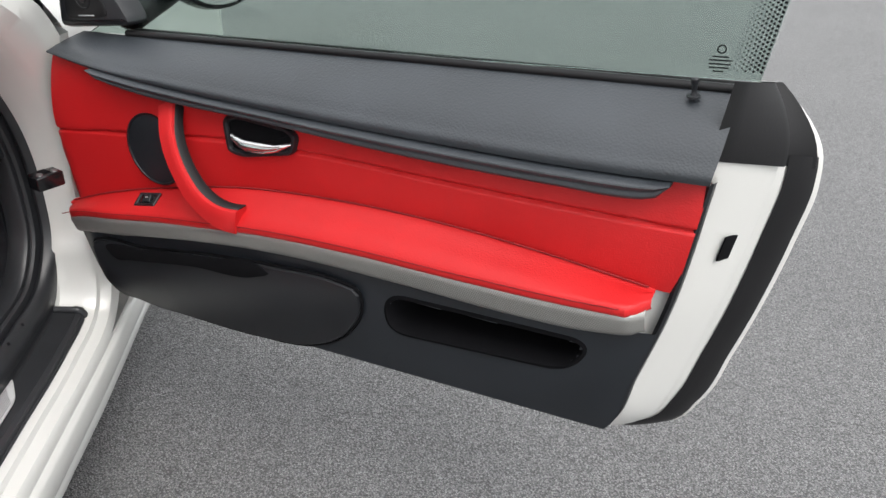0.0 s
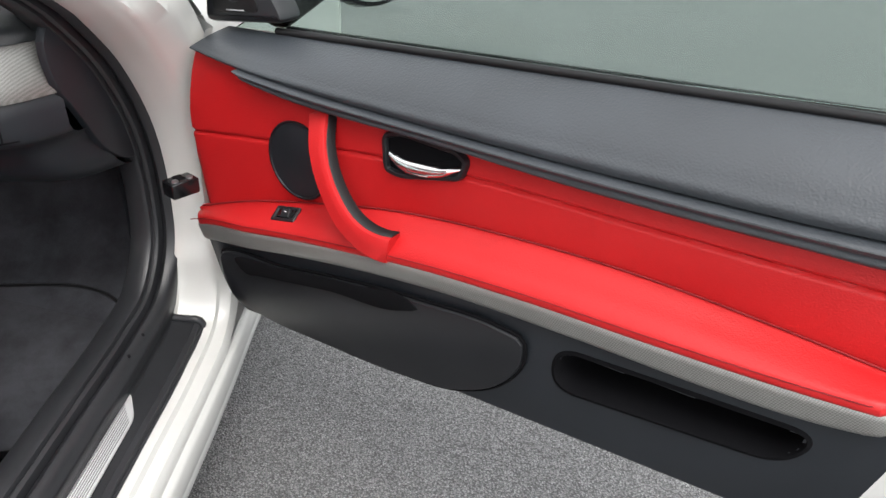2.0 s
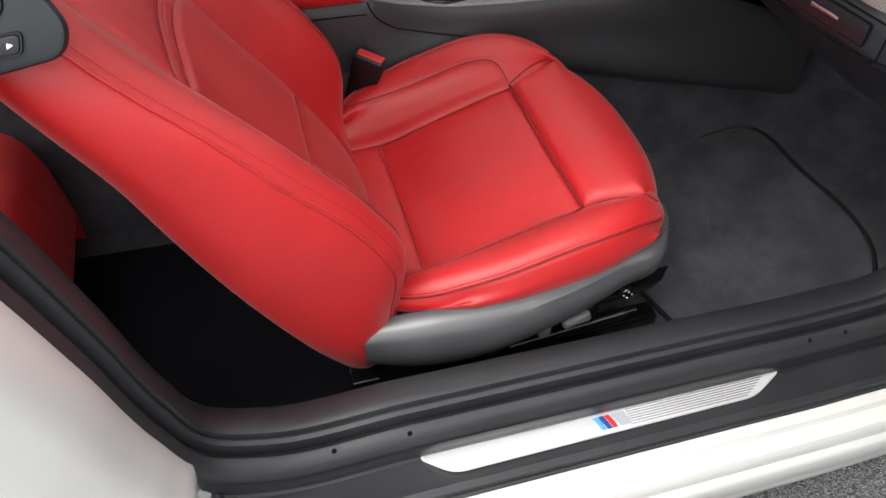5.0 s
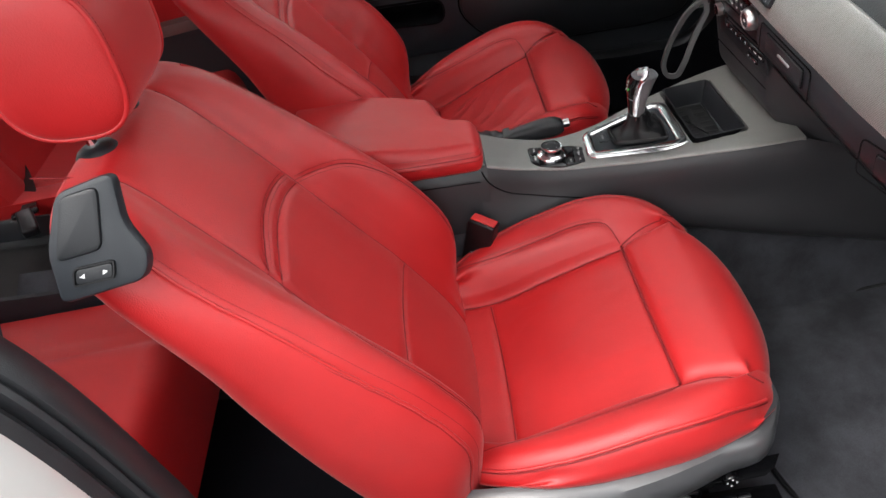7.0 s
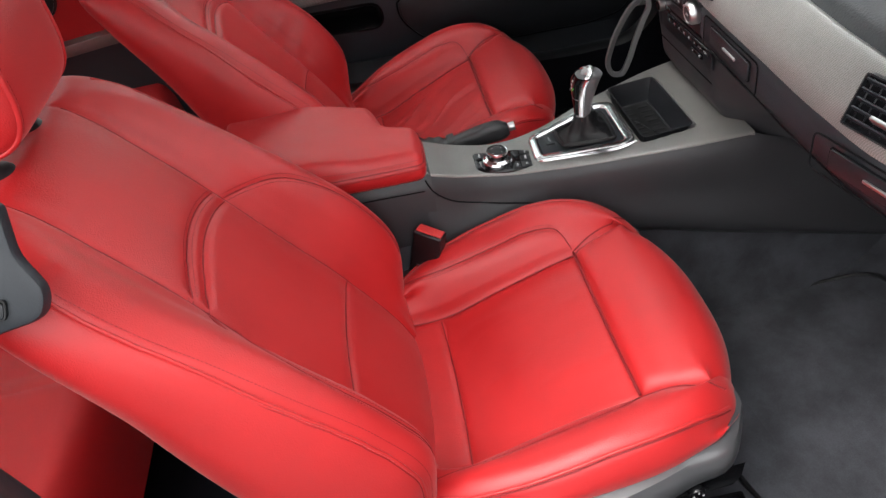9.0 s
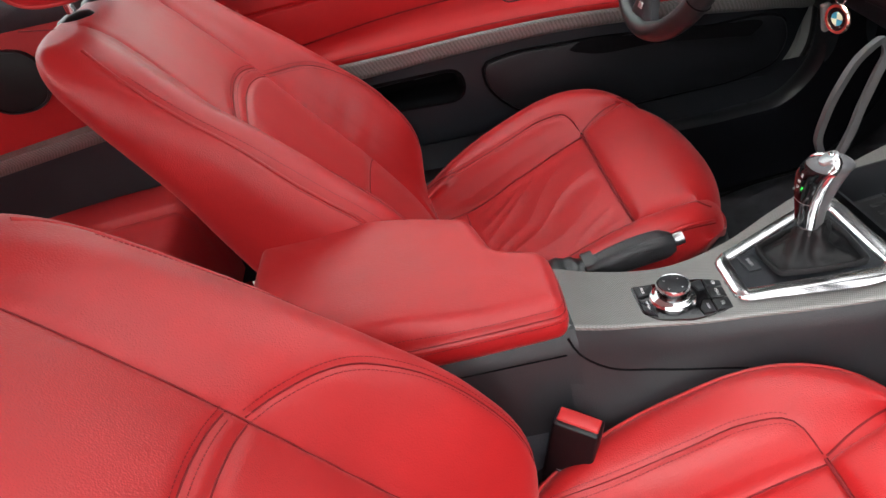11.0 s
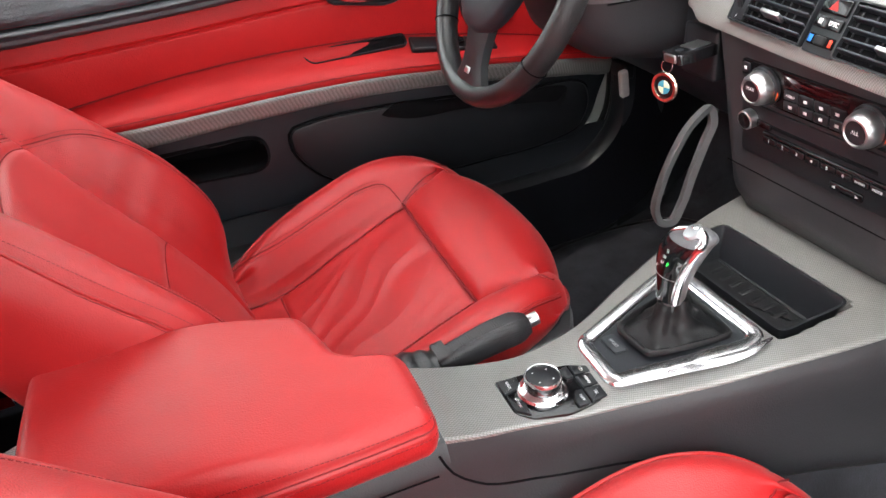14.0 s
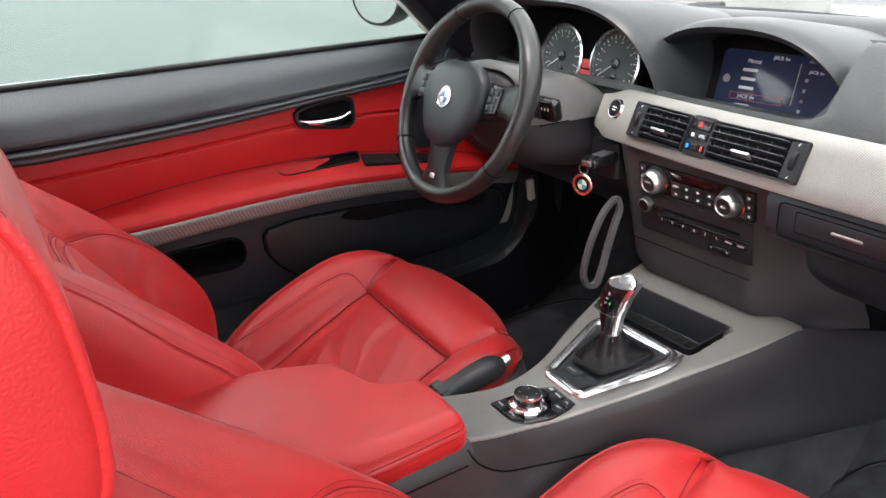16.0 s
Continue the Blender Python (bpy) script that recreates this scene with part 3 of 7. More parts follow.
END_EDGE = [(0.437, 1.040), (0.46, 1.058), (0.545, 1.086), (0.647, 1.118), (0.838, 1.159), (0.89, 1.174), (0.958, 1.187)]
LOCK_EDGE = [(z, s + 0.022 - 0.018 * max(0.0, min(1.0, (z - 0.80) / 0.15))) for z, s in END_EDGE]
HINGE_EDGE = [(0.437, 0.13), (0.47, 0.080), (0.545, 0.035), (0.60, 0.008), (0.63, 0.006), (0.78, 0.030), (0.90, 0.062), (0.96, 0.092)]
SKIN_EDGE = [(0.33, 1.060), (0.36, 1.130), (0.42, 1.180), (0.52, 1.216), (0.62, 1.246), (0.72, 1.270), (0.80, 1.284), (0.85, 1.278), (0.90, 1.244), (0.94, 1.200)]


def band(lo, hi, depth, s0, s1, n, m, edge=True):
    """A strip of the door panel between two curves; depth(s, t) with t from the top curve to the lower one."""
    P = []
    for k in np.linspace(0, 1, n):
        row = []
        for t in np.linspace(0, 1, m):
            s = s0 + (s1 - s0) * k
            for _ in range(2):
                z = float(cat(hi, s)) * (1 - t) + float(cat(lo, s)) * t
                if edge:
                    a, b = float(cat(HINGE_EDGE, z)), float(cat(LOCK_EDGE, z))
                    s = a + (b - a) * k
            row.append((s, z, float(depth(s, t))))
        P.append(row)
    return np.array(P)


def build_door(name, M, driver):
    d = thing(name, M @ Vector((0.1, 0.45, 0)), "driver's door, shut, red and black leather panel" if driver else "wide-open car door with red and black leather panel", "car door")
    d["kind"] = "structure"
    sheet("upper_trim", band(ACC_TOP, BELT, lambda s, t: cat([(0, -0.050), (0.12, -0.032), (0.35, -0.004), (0.7, 0.022), (0.9, 0.030), (0.97, 0.024), (1.0, 0.004)], t) - (0.034 - 0.022 * t) * (1 - smooth_step(s, 0.04, 0.22)) * (0.25 + 0.75 * t), 0, 1.18, 60, 24), DOOR_TOP, d, "black grained soft upper trim", M=M)
    sheet("red_panel", band(SHELF_IN, ACC_TOP, lambda s, t: 0.004 + 0.008 * math.sin(math.pi * min(1, max(0, t))) - 0.006 * math.exp(-((float(cat(ACC_TOP, s)) * (1 - t) + float(cat(SHELF_IN, s)) * t - float(cat(SEAM, s))) / 0.0028) ** 2) - 0.03 * smooth_step(0.04 - s, 0, 0.04), 0, 1.15, 90, 90), RED_DOOR, d, "red leather door panel", M=M)
    # accent strip below the upper trim
    P = []
    for s in np.linspace(0.188, 1.136, 60):
        zt, zl = float(cat(ACC_TOP, s)) + 0.002, float(cat(ACC_LOW, s))
        e = min(1, (s - 0.186) / 0.018, (1.1365 - s) / 0.02)
        zl = zt - (zt - zl) * math.sqrt(max(0.002, e))
        P.append([(s, zt + (zl - zt) * t, float(cat([(0, 0.022), (0.10, 0.034), (0.5, 0.0365), (0.82, 0.034), (0.94, 0.024), (1.0, 0.006)], t))) for t in np.linspace(0, 1, 16)])
    sheet("accent_strip", P, DOOR_TOP, d, "smooth black accent strip", M=M)
    # padded shelf
    P = []
    for k in np.linspace(0, 1, 90):
        s = 0.012 + 1.114 * k
        zi, zo, zl = float(cat(SHELF_IN, s)), float(cat(SHELF_OUT, s)), float(cat(STRIP_LOW, s))
        r = max(0.05, min(1, ((1.132 - s) / 0.03)) ** 0.5 if s < 1.132 else 0.05, 0)
        w = 0.058 * min(1.0, 0.55 + 0.45 * smooth_step(s, 0.0, 0.2)) * r * min(1.0, math.sqrt(max(0.02, (s - 0.002) / 0.035)))
        pr = [(0.0, zi + 0.004), (0.010, zi - 0.001), (w * 0.45, zi * 0.60 + zo * 0.40 + 0.001), (w * 0.84, zi * 0.20 + zo * 0.80), (w * 0.95, zo + 0.0005), (w * 1.005, zo - 0.0045), (w * 1.01, zo - 0.009), (w * 0.98, zo - 0.014), (w * 0.7, zo - 0.016)]
        P.append([(s, z, x) for x, z in spline(pr, 22)])
    sheet("armrest", P, RED_DOOR, d, "padded red leather armrest shelf", M=M)
    P = []
    for s in np.linspace(0.013, 1.122, 80):
        zo, zl = float(cat(SHELF_OUT, s)) - 0.013, float(cat(STRIP_LOW, s))
        w = 0.054 * min(1.0, 0.55 + 0.45 * smooth_step(s, 0.0, 0.2)) * max(0.2, min(1, (1.135 - s) / 0.03)) ** 0.5 * min(1.0, math.sqrt(max(0.04, (s - 0.002) / 0.035)))
        P.append([(s, z, x) for x, z in spline([(w * 0.6, zo + 0.002), (w, zo), (w + 0.0025, zo - 0.003), (w + 0.0005, (zo + zl) / 2), (w - 0.005, zl + 0.002), (w - 0.016, zl - 0.003)], 12)])
    sheet("trim_strip", P, CARBON, d, "silver woven-texture trim strip", M=M)
    # lower panel with its sunk pocket

    def sunk(s, z):
        a = min(1, max(0, (s - 0.735) / 0.3))
        lo = 0.541 + 0.010 * a
        hi = 0.607 - 0.003 * a
        left, right = 0.734, 1.022 + 0.036 * (z - lo) / (hi - lo)
        qx, qz = max(left - s, s - right), max(lo - z, z - hi)
        r = 0.026
        return math.hypot(max(qx + r, 0), max(qz + r, 0)) + min(max(qx + r, qz + r), 0) - r

    def low_depth(s, t):
        return 0.034 + 0.006 * math.sin(math.pi * t) - 0.02 * t - 0.045 * smooth_step(t, 0.92, 1.0) - 0.03 * float(smooth_step(0.10 - s, 0, 0.1))

    L = band([(0, 0.437), (1.2, 0.437)], STRIP_LOW, low_depth, 0, 1.1, 200, 60)
    mid = (L[:-1, :-1] + L[1:, 1:]) / 2
    F = [f for f, c in zip(quads(200, 60), mid.reshape(-1, 3)) if sunk(c[0], c[1]) > -0.003]
    low = solid("lower_panel", apply(M, L.reshape(-1, 3)), F, DARK_MATT, d, "black plastic lower panel", True, 70, driver)
    po = round_poly([(0.736, 0.606), (0.734, 0.543), (1.022, 0.553), (1.056, 0.603)], 0.036, 9)
    # The pocket's lining is near-black, with its inner shade put into the colour.
    sheet("map_pocket", [np.c_[inset(po, a), np.full(len(po), h)] for a, h in ((-0.006, 0.026), (-0.005, 0.0345), (0.0, 0.0365), (0.003, 0.031), (0.005, 0.0), (0.008, -0.055))], SHADE_PRINT_BLACK, low, "deep open map pocket", False, True, False, 50, M, bottom=True)
    flap = spline([(0.075, 0.556), (0.068, 0.530), (0.095, 0.484), (0.150, 0.466), (0.300, 0.456), (0.456, 0.455), (0.575, 0.469), (0.650, 0.512), (0.690, 0.580), (0.688, 0.603), (0.655, 0.612), (0.534, 0.614), (0.40, 0.606), (0.25, 0.588)], 90, True)
    P = [np.c_[inset(flap, a), np.full(90, h)] for a, h in ((-0.001, 0.0), (0, 0.0430), (0.0015, 0.0455), (0.005, 0.047))]
    P = [np.c_[q[:, :2], q[:, 2] - 0.016 * (0.61 - q[:, 1]) / 0.17 - 0.024 * smooth_step(0.10 - q[:, 0], 0, 0.06)] for q in P]
    sheet("pocket_flap", P, DARK, d, "curved black pocket cover", False, True, True, 30, M)
    tube("flap_gap", [(q[0], q[1], 0.0395 - 0.016 * (0.61 - q[1]) / 0.17 - 0.024 * float(smooth_step(0.10 - q[0], 0, 0.06))) for q in inset(flap, -0.0018)], 0.0030, SHADE_PRINT_BLACK, d, closed=True, M=M, n=6)
    # Flat near-black plate painted for the shade in the flap's mouth.
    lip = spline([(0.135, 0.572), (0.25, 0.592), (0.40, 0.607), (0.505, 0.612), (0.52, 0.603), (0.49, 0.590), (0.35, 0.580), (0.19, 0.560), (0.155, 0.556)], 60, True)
    plate("pocket_mouth_shade", lip, 0.002, M @ Matrix.Translation((0, 0, 0.0462)), SHADE_PRINT_BLACK, d, bevel=0.0005)
    # loudspeaker
    mo = M @ Matrix.Translation((0.278, 0.772, 0.008))
    sp = plate("speaker_cover", oval(0, 0, 0.060, 0.062, 48), 0.004, mo, DARK_MATT, d, "round black speaker cover", 0.002)
    ring_plate("speaker_rim", oval(0, 0, 0.062, 0.064, 48), 0.005, 0.006, mo, DARK, sp)
    # inner handle
    bez = round_poly([(0.450, 0.848), (0.478, 0.858), (0.575, 0.846), (0.592, 0.831), (0.580, 0.802), (0.480, 0.786), (0.450, 0.792)], 0.012, 5)
    mo = M @ Matrix.Translation((0, 0, 0.010))
    # The panel is uncut here: a near-black plate imitates the shaded bowl.
    hb = plate("handle_bowl_shade", inset(bez, 0.008), 0.0038, mo, SHADE_PRINT_BLACK, d)
    ring_plate("handle_bezel", bez, 0.0095, 0.010, mo, DARK, hb, "black handle surround", inner=0.002)
    lv = spline([(0.462, 0.819, 0.014), (0.480, 0.811, 0.019), (0.515, 0.808, 0.022), (0.550, 0.811, 0.020), (0.580, 0.820, 0.014)], 24)
    P = []
    for i, (s, z, q) in enumerate(lv):
        h = 0.0085 * (0.55 + 0.45 * math.sin(math.pi * min(1, 0.15 + i / 26)))
        P.append([(s, z + h * a, q + 0.006 * b) for a, b in ((-1, -0.6), (-0.9, 0.6), (-0.2, 1.0), (0.6, 0.5), (1.0, -0.2), (0.7, -0.9))])
    sheet("handle_lever", P, CHROME, hb, "chrome pull lever", False, True, True, 60, M)
    if not driver:
        # curved grab handle
        path = spline([(0.340, 0.862, 0.012), (0.357, 0.815, 0.040), (0.388, 0.762, 0.058), (0.422, 0.723, 0.064), (0.452, 0.704, 0.062), (0.472, 0.697, 0.057), (0.483, 0.694, 0.051)], 40)
        wid = cat([(0, 0.0205), (8, 0.0185), (20, 0.0175), (30, 0.0200), (39, 0.0235)], np.arange(40))
        tang = np.gradient(path, axis=0)
        red, blk = [], []
        for i, (q, tg, w) in enumerate(zip(path, tang, wid)):
            tg = tg / np.linalg.norm(tg)
            across = np.array([-tg[1], tg[0], 0])
            across = across / np.linalg.norm(across)
            out = np.array([0.0, 0.0, 1.0])
            red.append([q + across * w * a + out * 0.011 * b for a, b in ((-1, -1.3), (-1.0, 0.55), (-0.97, 0.85), (-0.88, 1.0), (0, 1.04), (0.72, 1.0), (0.81, 0.9), (0.84, 0.65), (0.84, -1.3))])
            blk.append([q + across * w * a + out * 0.011 * b for a, b in ((0.80, -1.2), (0.82, 0.35), (0.86, 0.45), (0.93, 0.3), (0.94, -1.2))])
        gh = sheet("grab_handle", red, RED_DOOR, d, "red leather grab handle", False, True, True, 35, M)
        sheet("handle_liner", blk, RUBBER, gh, "black inner liner", False, True, True, 60, M)
        mo = M @ frame_at((0.256, 0.6835, 0.031), (1, 0.14, 0), (0, 0.54, -0.84))
        sw = ring_plate("switch_surround", round_poly([(-0.026, -0.013), (0.026, -0.013), (0.026, 0.015), (-0.026, 0.015)], 0.003), 0.006, 0.003, mo, DARK, d, "window switch")
        plate("switch_base", round_poly([(-0.022, -0.010), (0.022, -0.010), (0.022, 0.012), (-0.022, 0.012)], 0.002), 0.0015, mo, GLOSS_BLACK, sw)
        rbox("rocker_key", (0.018, 0.014, 0.006), mo @ pose(0.002, 0.001, 0.003, 12), DARK, sw, bevel=0.0015)
        rbox("key_mark", (0.006, 0.0012, 0.0004), mo @ pose(0.002, 0.002, 0.0063, 12), WHITE_INK, sw, bevel=0.0001, seg=1)
    else:
        mo = M @ frame_at((0.540, 0.7195, 0.020), (1, -0.01, 0), (0, 0.60, -0.80))
        ro = round_poly([(-0.090, -0.011), (0.088, -0.015), (0.110, 0.016), (-0.090, 0.017)], 0.010, 5)
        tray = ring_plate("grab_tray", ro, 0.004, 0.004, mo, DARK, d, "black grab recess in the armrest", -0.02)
        # Near-black base puts the grab recess's shade into its colour.
        plate("tray_base_shade", inset(ro, 0.002), 0.0015, mo, SHADE_PRINT_BLACK, tray, "", 0.0003)
        rbox("switch_block", (0.17, 0.012, 0.034), M @ pose(0.362, 0.700, 0.026, 28, 0, 9), DARK, d, "black window switch block", 0.004)
        for k in range(2):
            rbox("window_switch", (0.020, 0.006, 0.012), M @ pose(0.325 + 0.03 * k, 0.705 + 0.004 * k, 0.034, 25, 0, 8), GLOSS_BLACK, d, bevel=0.002)
    # seams of the armrest
    w0 = lambda s: 0.058 * min(1.0, 0.55 + 0.45 * float(smooth_step(s, 0.0, 0.2)))
    tube("armrest_seam", [(s, float(cat(SHELF_IN, s)) + 0.003, 0.0075) for s in np.linspace(0.02, 1.118, 70)], 0.0013, GAP_RED, d, n=6, M=M)
    tube("armrest_seam", [(s, float(cat(SHELF_OUT, s)) - 0.0035, w0(s) * (1 if s < 1.10 else (1.132 - s) / 0.032) + 0.0008) for s in np.linspace(0.012, 1.118, 80)], 0.0008, GAP_RED, d, n=6, M=M)
    # stitching beside the long seam
    for off in (0.005, -0.005):
        bmv, bmf = [], []
        for s in np.arange(0.05 if not driver else 0.2, 1.13, 0.0042):
            if 0.445 < s < 0.595 or (not driver and 0.20 < s < 0.325):
                continue
            z = float(cat(SEAM, s)) + off
            i = len(bmv)
            bmv += [(s, z - 0.0005, 0.0095), (s + 0.003, z - 0.0005, 0.0095), (s + 0.003, z + 0.0005, 0.0095), (s, z + 0.0005, 0.0095), (s + 0.0003, z, 0.0112), (s + 0.0027, z, 0.0112)]
            bmf += [(i, i + 1, i + 5, i + 4), (i + 3, i + 4, i + 5, i + 2), (i, i + 4, i + 3), (i + 1, i + 2, i + 5)]
        solid("stitching", apply(M, bmv), bmf, RED_THREAD, d, smooth=False)
    # window, its seal and the lock pin
    zt = 1.33
    gl = sheet("window_glass", [[(a + (1.208 + (z - 0.95) * 0.18 - a) * k, z, -0.064 - (z - 0.95) * 0.40) for k in np.linspace(0, 1, 12)] for z, a in ((0.945, 0.10), (1.05, 0.30), (1.15, 0.46), (1.25, 0.66), (zt, 0.85))], GLASS, d, "green-tinted side window glass", M=M, thick=0.004)
    gl.visible_shadow = False
    for off, h in ((-0.052, 0.0), (-0.076, -0.002)):
        tube("window_seal", [(s, float(cat(BELT, s)) + 0.003 + h, off) for s in np.linspace(0.20, 1.205, 30)], 0.006, RUBBER, d, M=M)
    if not driver:
        V, F = [], []
        for z in np.arange(0.956, 1.30, 0.0048):
            for j in range(9):
                r = 0.0019 * (1 - 0.085 * j)
                s0 = 1.208 + (z - 0.95) * 0.18 - 0.003 - j * 0.0043
                zz = z + 0.0024 * (j % 2)
                i = len(V)
                V += [(s0 + r * math.cos(a), zz + r * math.sin(a), -0.0595 - (zz - 0.95) * 0.40) for a in np.arange(6) * math.pi / 3]
                F.append(tuple(range(i, i + 6)))
        solid("dotted_border", apply(M, V), F, SHADE_PRINT_BLACK, gl, "black printed dots", smooth=False)["kind"] = "stuff"
        mk = M @ frame_at((1.158, 0.958, -0.0627), (1, 0, 0), (0, 1, -0.40)) @ Matrix.Diagonal((0.72, 0.72, 1, 1))
        ring_plate("glass_mark", oval(0.002, 0.029, 0.0075, 0.0075, 24), 0.0022, 0.0004, mk, SHADE_PRINT_BLACK, gl)
        for k, w in enumerate((0.026, 0.034, 0.034, 0.030, 0.016)):
            rbox("glass_print", (w, 0.0022, 0.0004), mk @ pose(0.002, 0.017 - 0.0058 * k, 0), SHADE_PRINT_BLACK, gl, bevel=0.0001, seg=1)
        pin = lathe("lock_pin", [(0.0115, 0.0), (0.011, 0.002), (0.006, 0.003), (0.0045, 0.006), (0.0042, 0.020), (0.006, 0.023), (0.006, 0.030), (0.004, 0.032)], M @ pose(1.140, 0.930, -0.032, -90 + 8) @ Matrix.Scale(0.72, 4), DARK, d, n=24)
    # door shell at the lock end
    P, Q, R = [], [], []
    for z0 in np.linspace(0, 1, 40):
        zi = 0.437 + (0.958 - 0.437) * z0
        zs = 0.338 + (0.925 - 0.338) * z0
        a = np.array([float(cat(END_EDGE, zi)), zi, -0.004])
        b = np.array([float(cat(SKIN_EDGE, zs)), zs, -0.150])
        def at(f, lift):
            q = a + (b - a) * f
            return (q[0] + lift, q[1], q[2])
        P.append([at(f, l) for f, l in ((0, -0.004), (0.03, 0.004), (0.10, 0.008), (0.45, 0.016), (0.52, 0.012), (0.57, -0.002), (0.64, -0.004), (0.80, 0.0))])
        Q.append([at(f, l) for f, l in ((0.70, 0.0), (0.74, 0.010), (0.84, 0.012), (0.92, 0.008), (0.95, 0.0))])
        R.append([at(f, l) for f, l in ((0.93, 0.0), (0.96, 0.004), (1.0, 0.004), (1.02, 0.0), (1.02, -0.03))])
    edge = [[(float(cat(LOCK_EDGE, z)) + a, z, q) for a, q in ((-0.006, 0.004), (-0.001, 0.009), (0.003, 0.007), (0.005, 0.0), (0.004, -0.014))] for z in np.linspace(0.445, 0.842, 40)]
    sheet("panel_edge", edge, DARK, d, "black plastic panel edge", M=M)
    sheet("door_end", P[:33], PAINT, d, "white painted door edge", M=M)
    sheet("edge_seal", Q[:34], RUBBER, d, "black rubber edge seal", M=M)
    sheet("skin_edge", R, PAINT, d, M=M)
    sheet("corner_cover", [[(q[0] + 0.003 + 0.005 * math.exp(-((j - 3.5 - 0.15 * k) / 1.2) ** 2) - 0.004 * math.exp(-((j - 5.5) / 0.8) ** 2), q[1], q[2]) for j, q in enumerate(row)] for k, row in enumerate([[p for p in P[i]] + [Q[i][2], Q[i][4]] for i in range(32, 40)])], RUBBER, d, "black rubber window corner cover", M=M)
    # outer skin and bottom edge
    P = []
    for z in np.linspace(0.338, 0.918, 14):
        b = float(cat(SKIN_EDGE, z))
        P.append([(s, z, -0.152 - 0.03 * math.sin(math.pi * min(1, (z - 0.25) / 0.75))) for s in np.linspace(-0.06, b, 14)])
    sheet("outer_skin", P, PAINT, d, "white painted outer door skin", M=M)
    P = [[(s, z, q) for z, q in ((0.452, -0.01), (0.432, -0.012), (0.424, -0.02), (0.415, -0.06), (0.360, -0.145), (0.335, -0.152))] for s in np.linspace(0.06, 1.05, 20)]
    sheet("door_bottom", P, PAINT, d, M=M)
    P = [[(a, z, q) for a, q in ((float(cat(HINGE_EDGE, z)) + 0.004, -0.004), (float(cat(HINGE_EDGE, z)) - 0.008, -0.03), (-0.02, -0.08), (-0.05, -0.15))] for z in np.linspace(0.44, 0.95, 16)]
    sheet("hinge_end", P, PAINT, d, M=M)
    # mirror corner with its tweeter
    tri = round_poly([(0.058, 0.955), (0.075, 1.035), (0.175, 1.075), (0.238, 0.966)], 0.02, 6)
    mo = M @ pose(0, 0, -0.075)
    tc = plate("mirror_corner", tri, 0.045, mo, DARK, d, "black mirror corner with tweeter grille", 0.012)
    plate("tweeter_grille", round_poly([(0.085, 0.973), (0.098, 1.032), (0.166, 1.052), (0.192, 0.980)], 0.015, 6), 0.047, mo, RUBBER, tc, bevel=0.002)
    tw = M @ pose(0.138, 1.008, -0.029)
    lathe("tweeter_ring", [(0.0175, 0.0), (0.0175, 0.002), (0.0155, 0.0026), (0.0148, 0.0006), (0.0085, 0.0004), (0.0075, 0.0022), (0.0, 0.0030)], tw, DARK, tc, "round black tweeter", 32)
    rbox("tweeter_words", (0.040, 0.0022, 0.0006), M @ pose(0.139, 0.980, -0.0276, 0, 0, 2), GREY_INK, tc, bevel=0.0002, seg=1)
    # outside mirror
    hx = lathe("mirror_housing", [(0.0, 0.0), (0.055, 0.006), (0.085, 0.03), (0.092, 0.06), (0.088, 0.078), (0.080, 0.080), (0.079, 0.070)], M @ pose(0.17, 1.030, -0.26, 0, 82, 0) @ Matrix.Diagonal((1.15, 0.78, 1.0, 1)), GLOSS_BLACK, d, "black wing mirror housing", 36)
    lathe("mirror_glass", [(0.079, 0.0), (0.079, 0.001), (0.0, 0.0012)], M @ pose(0.17, 1.030, -0.26, 0, 82, 0) @ Matrix.Diagonal((1.15, 0.78, 1.0, 1)) @ pose(0, 0, 0.078), MIRROR, hx, "", 36)
    rbox("mirror_arm", (0.05, 0.05, 0.14), M @ pose(0.16, 0.985, -0.15, 18), GLOSS_BLACK, d, bevel=0.015)
    if not driver:
        # lock and buffers on the white edge
        e = Vector((float(cat(END_EDGE, 0.735)) + 0.058, 0.735, -0.068))
        # No hole is cut for the lock: this near-black slab paints its shade.
        lock = rbox("lock_opening_shade", (0.003, 0.036, 0.032), M @ Matrix.Translation(e + Vector((0.0045, 0, 0.012))) @ pose(0, 0, 0, 0, -30, -12), SHADE_PRINT_BLACK, d, "door lock opening, its shade painted as a near-black slab", 0.001)
        rbox("lock_claw", (0.010, 0.014, 0.010), M @ Matrix.Translation(e + Vector((0.006, -0.002, 0.0))) @ pose(0, 0, 0, 0, -30, -12), STEEL, lock, bevel=0.002)
        for dz in (0.055, -0.040):
            rbox("edge_plug", (0.004, 0.014, 0.006), M @ Matrix.Translation(e + Vector((0.016 + dz * 0.2, dz, -0.020))) @ pose(0, 0, 0, 0, -30, -12), RUBBER, d, bevel=0.0015)
        cs = rbox("check_strap", (0.032, 0.048, 0.026), pose(0.892, 1.254, 0.680, 0, 0, -38), GLOSS_BLACK, d, "black door check strap", 0.003)
        CS = pose(0.892, 1.254, 0.680, 0, 0, -38)
        for k in (-1, 1):
            lathe("strap_rivet", [(0.0055, 0.0), (0.0050, 0.0025), (0.0, 0.003)], CS @ pose(0.006, k * 0.013, 0.013), STEEL, cs, "steel rivet", 16)
        rbox("strap_window", (0.018, 0.014, 0.002), CS @ pose(-0.004, 0.0, 0.0135), SHADE_PRINT_BLACK, cs, bevel=0.0005, seg=1)
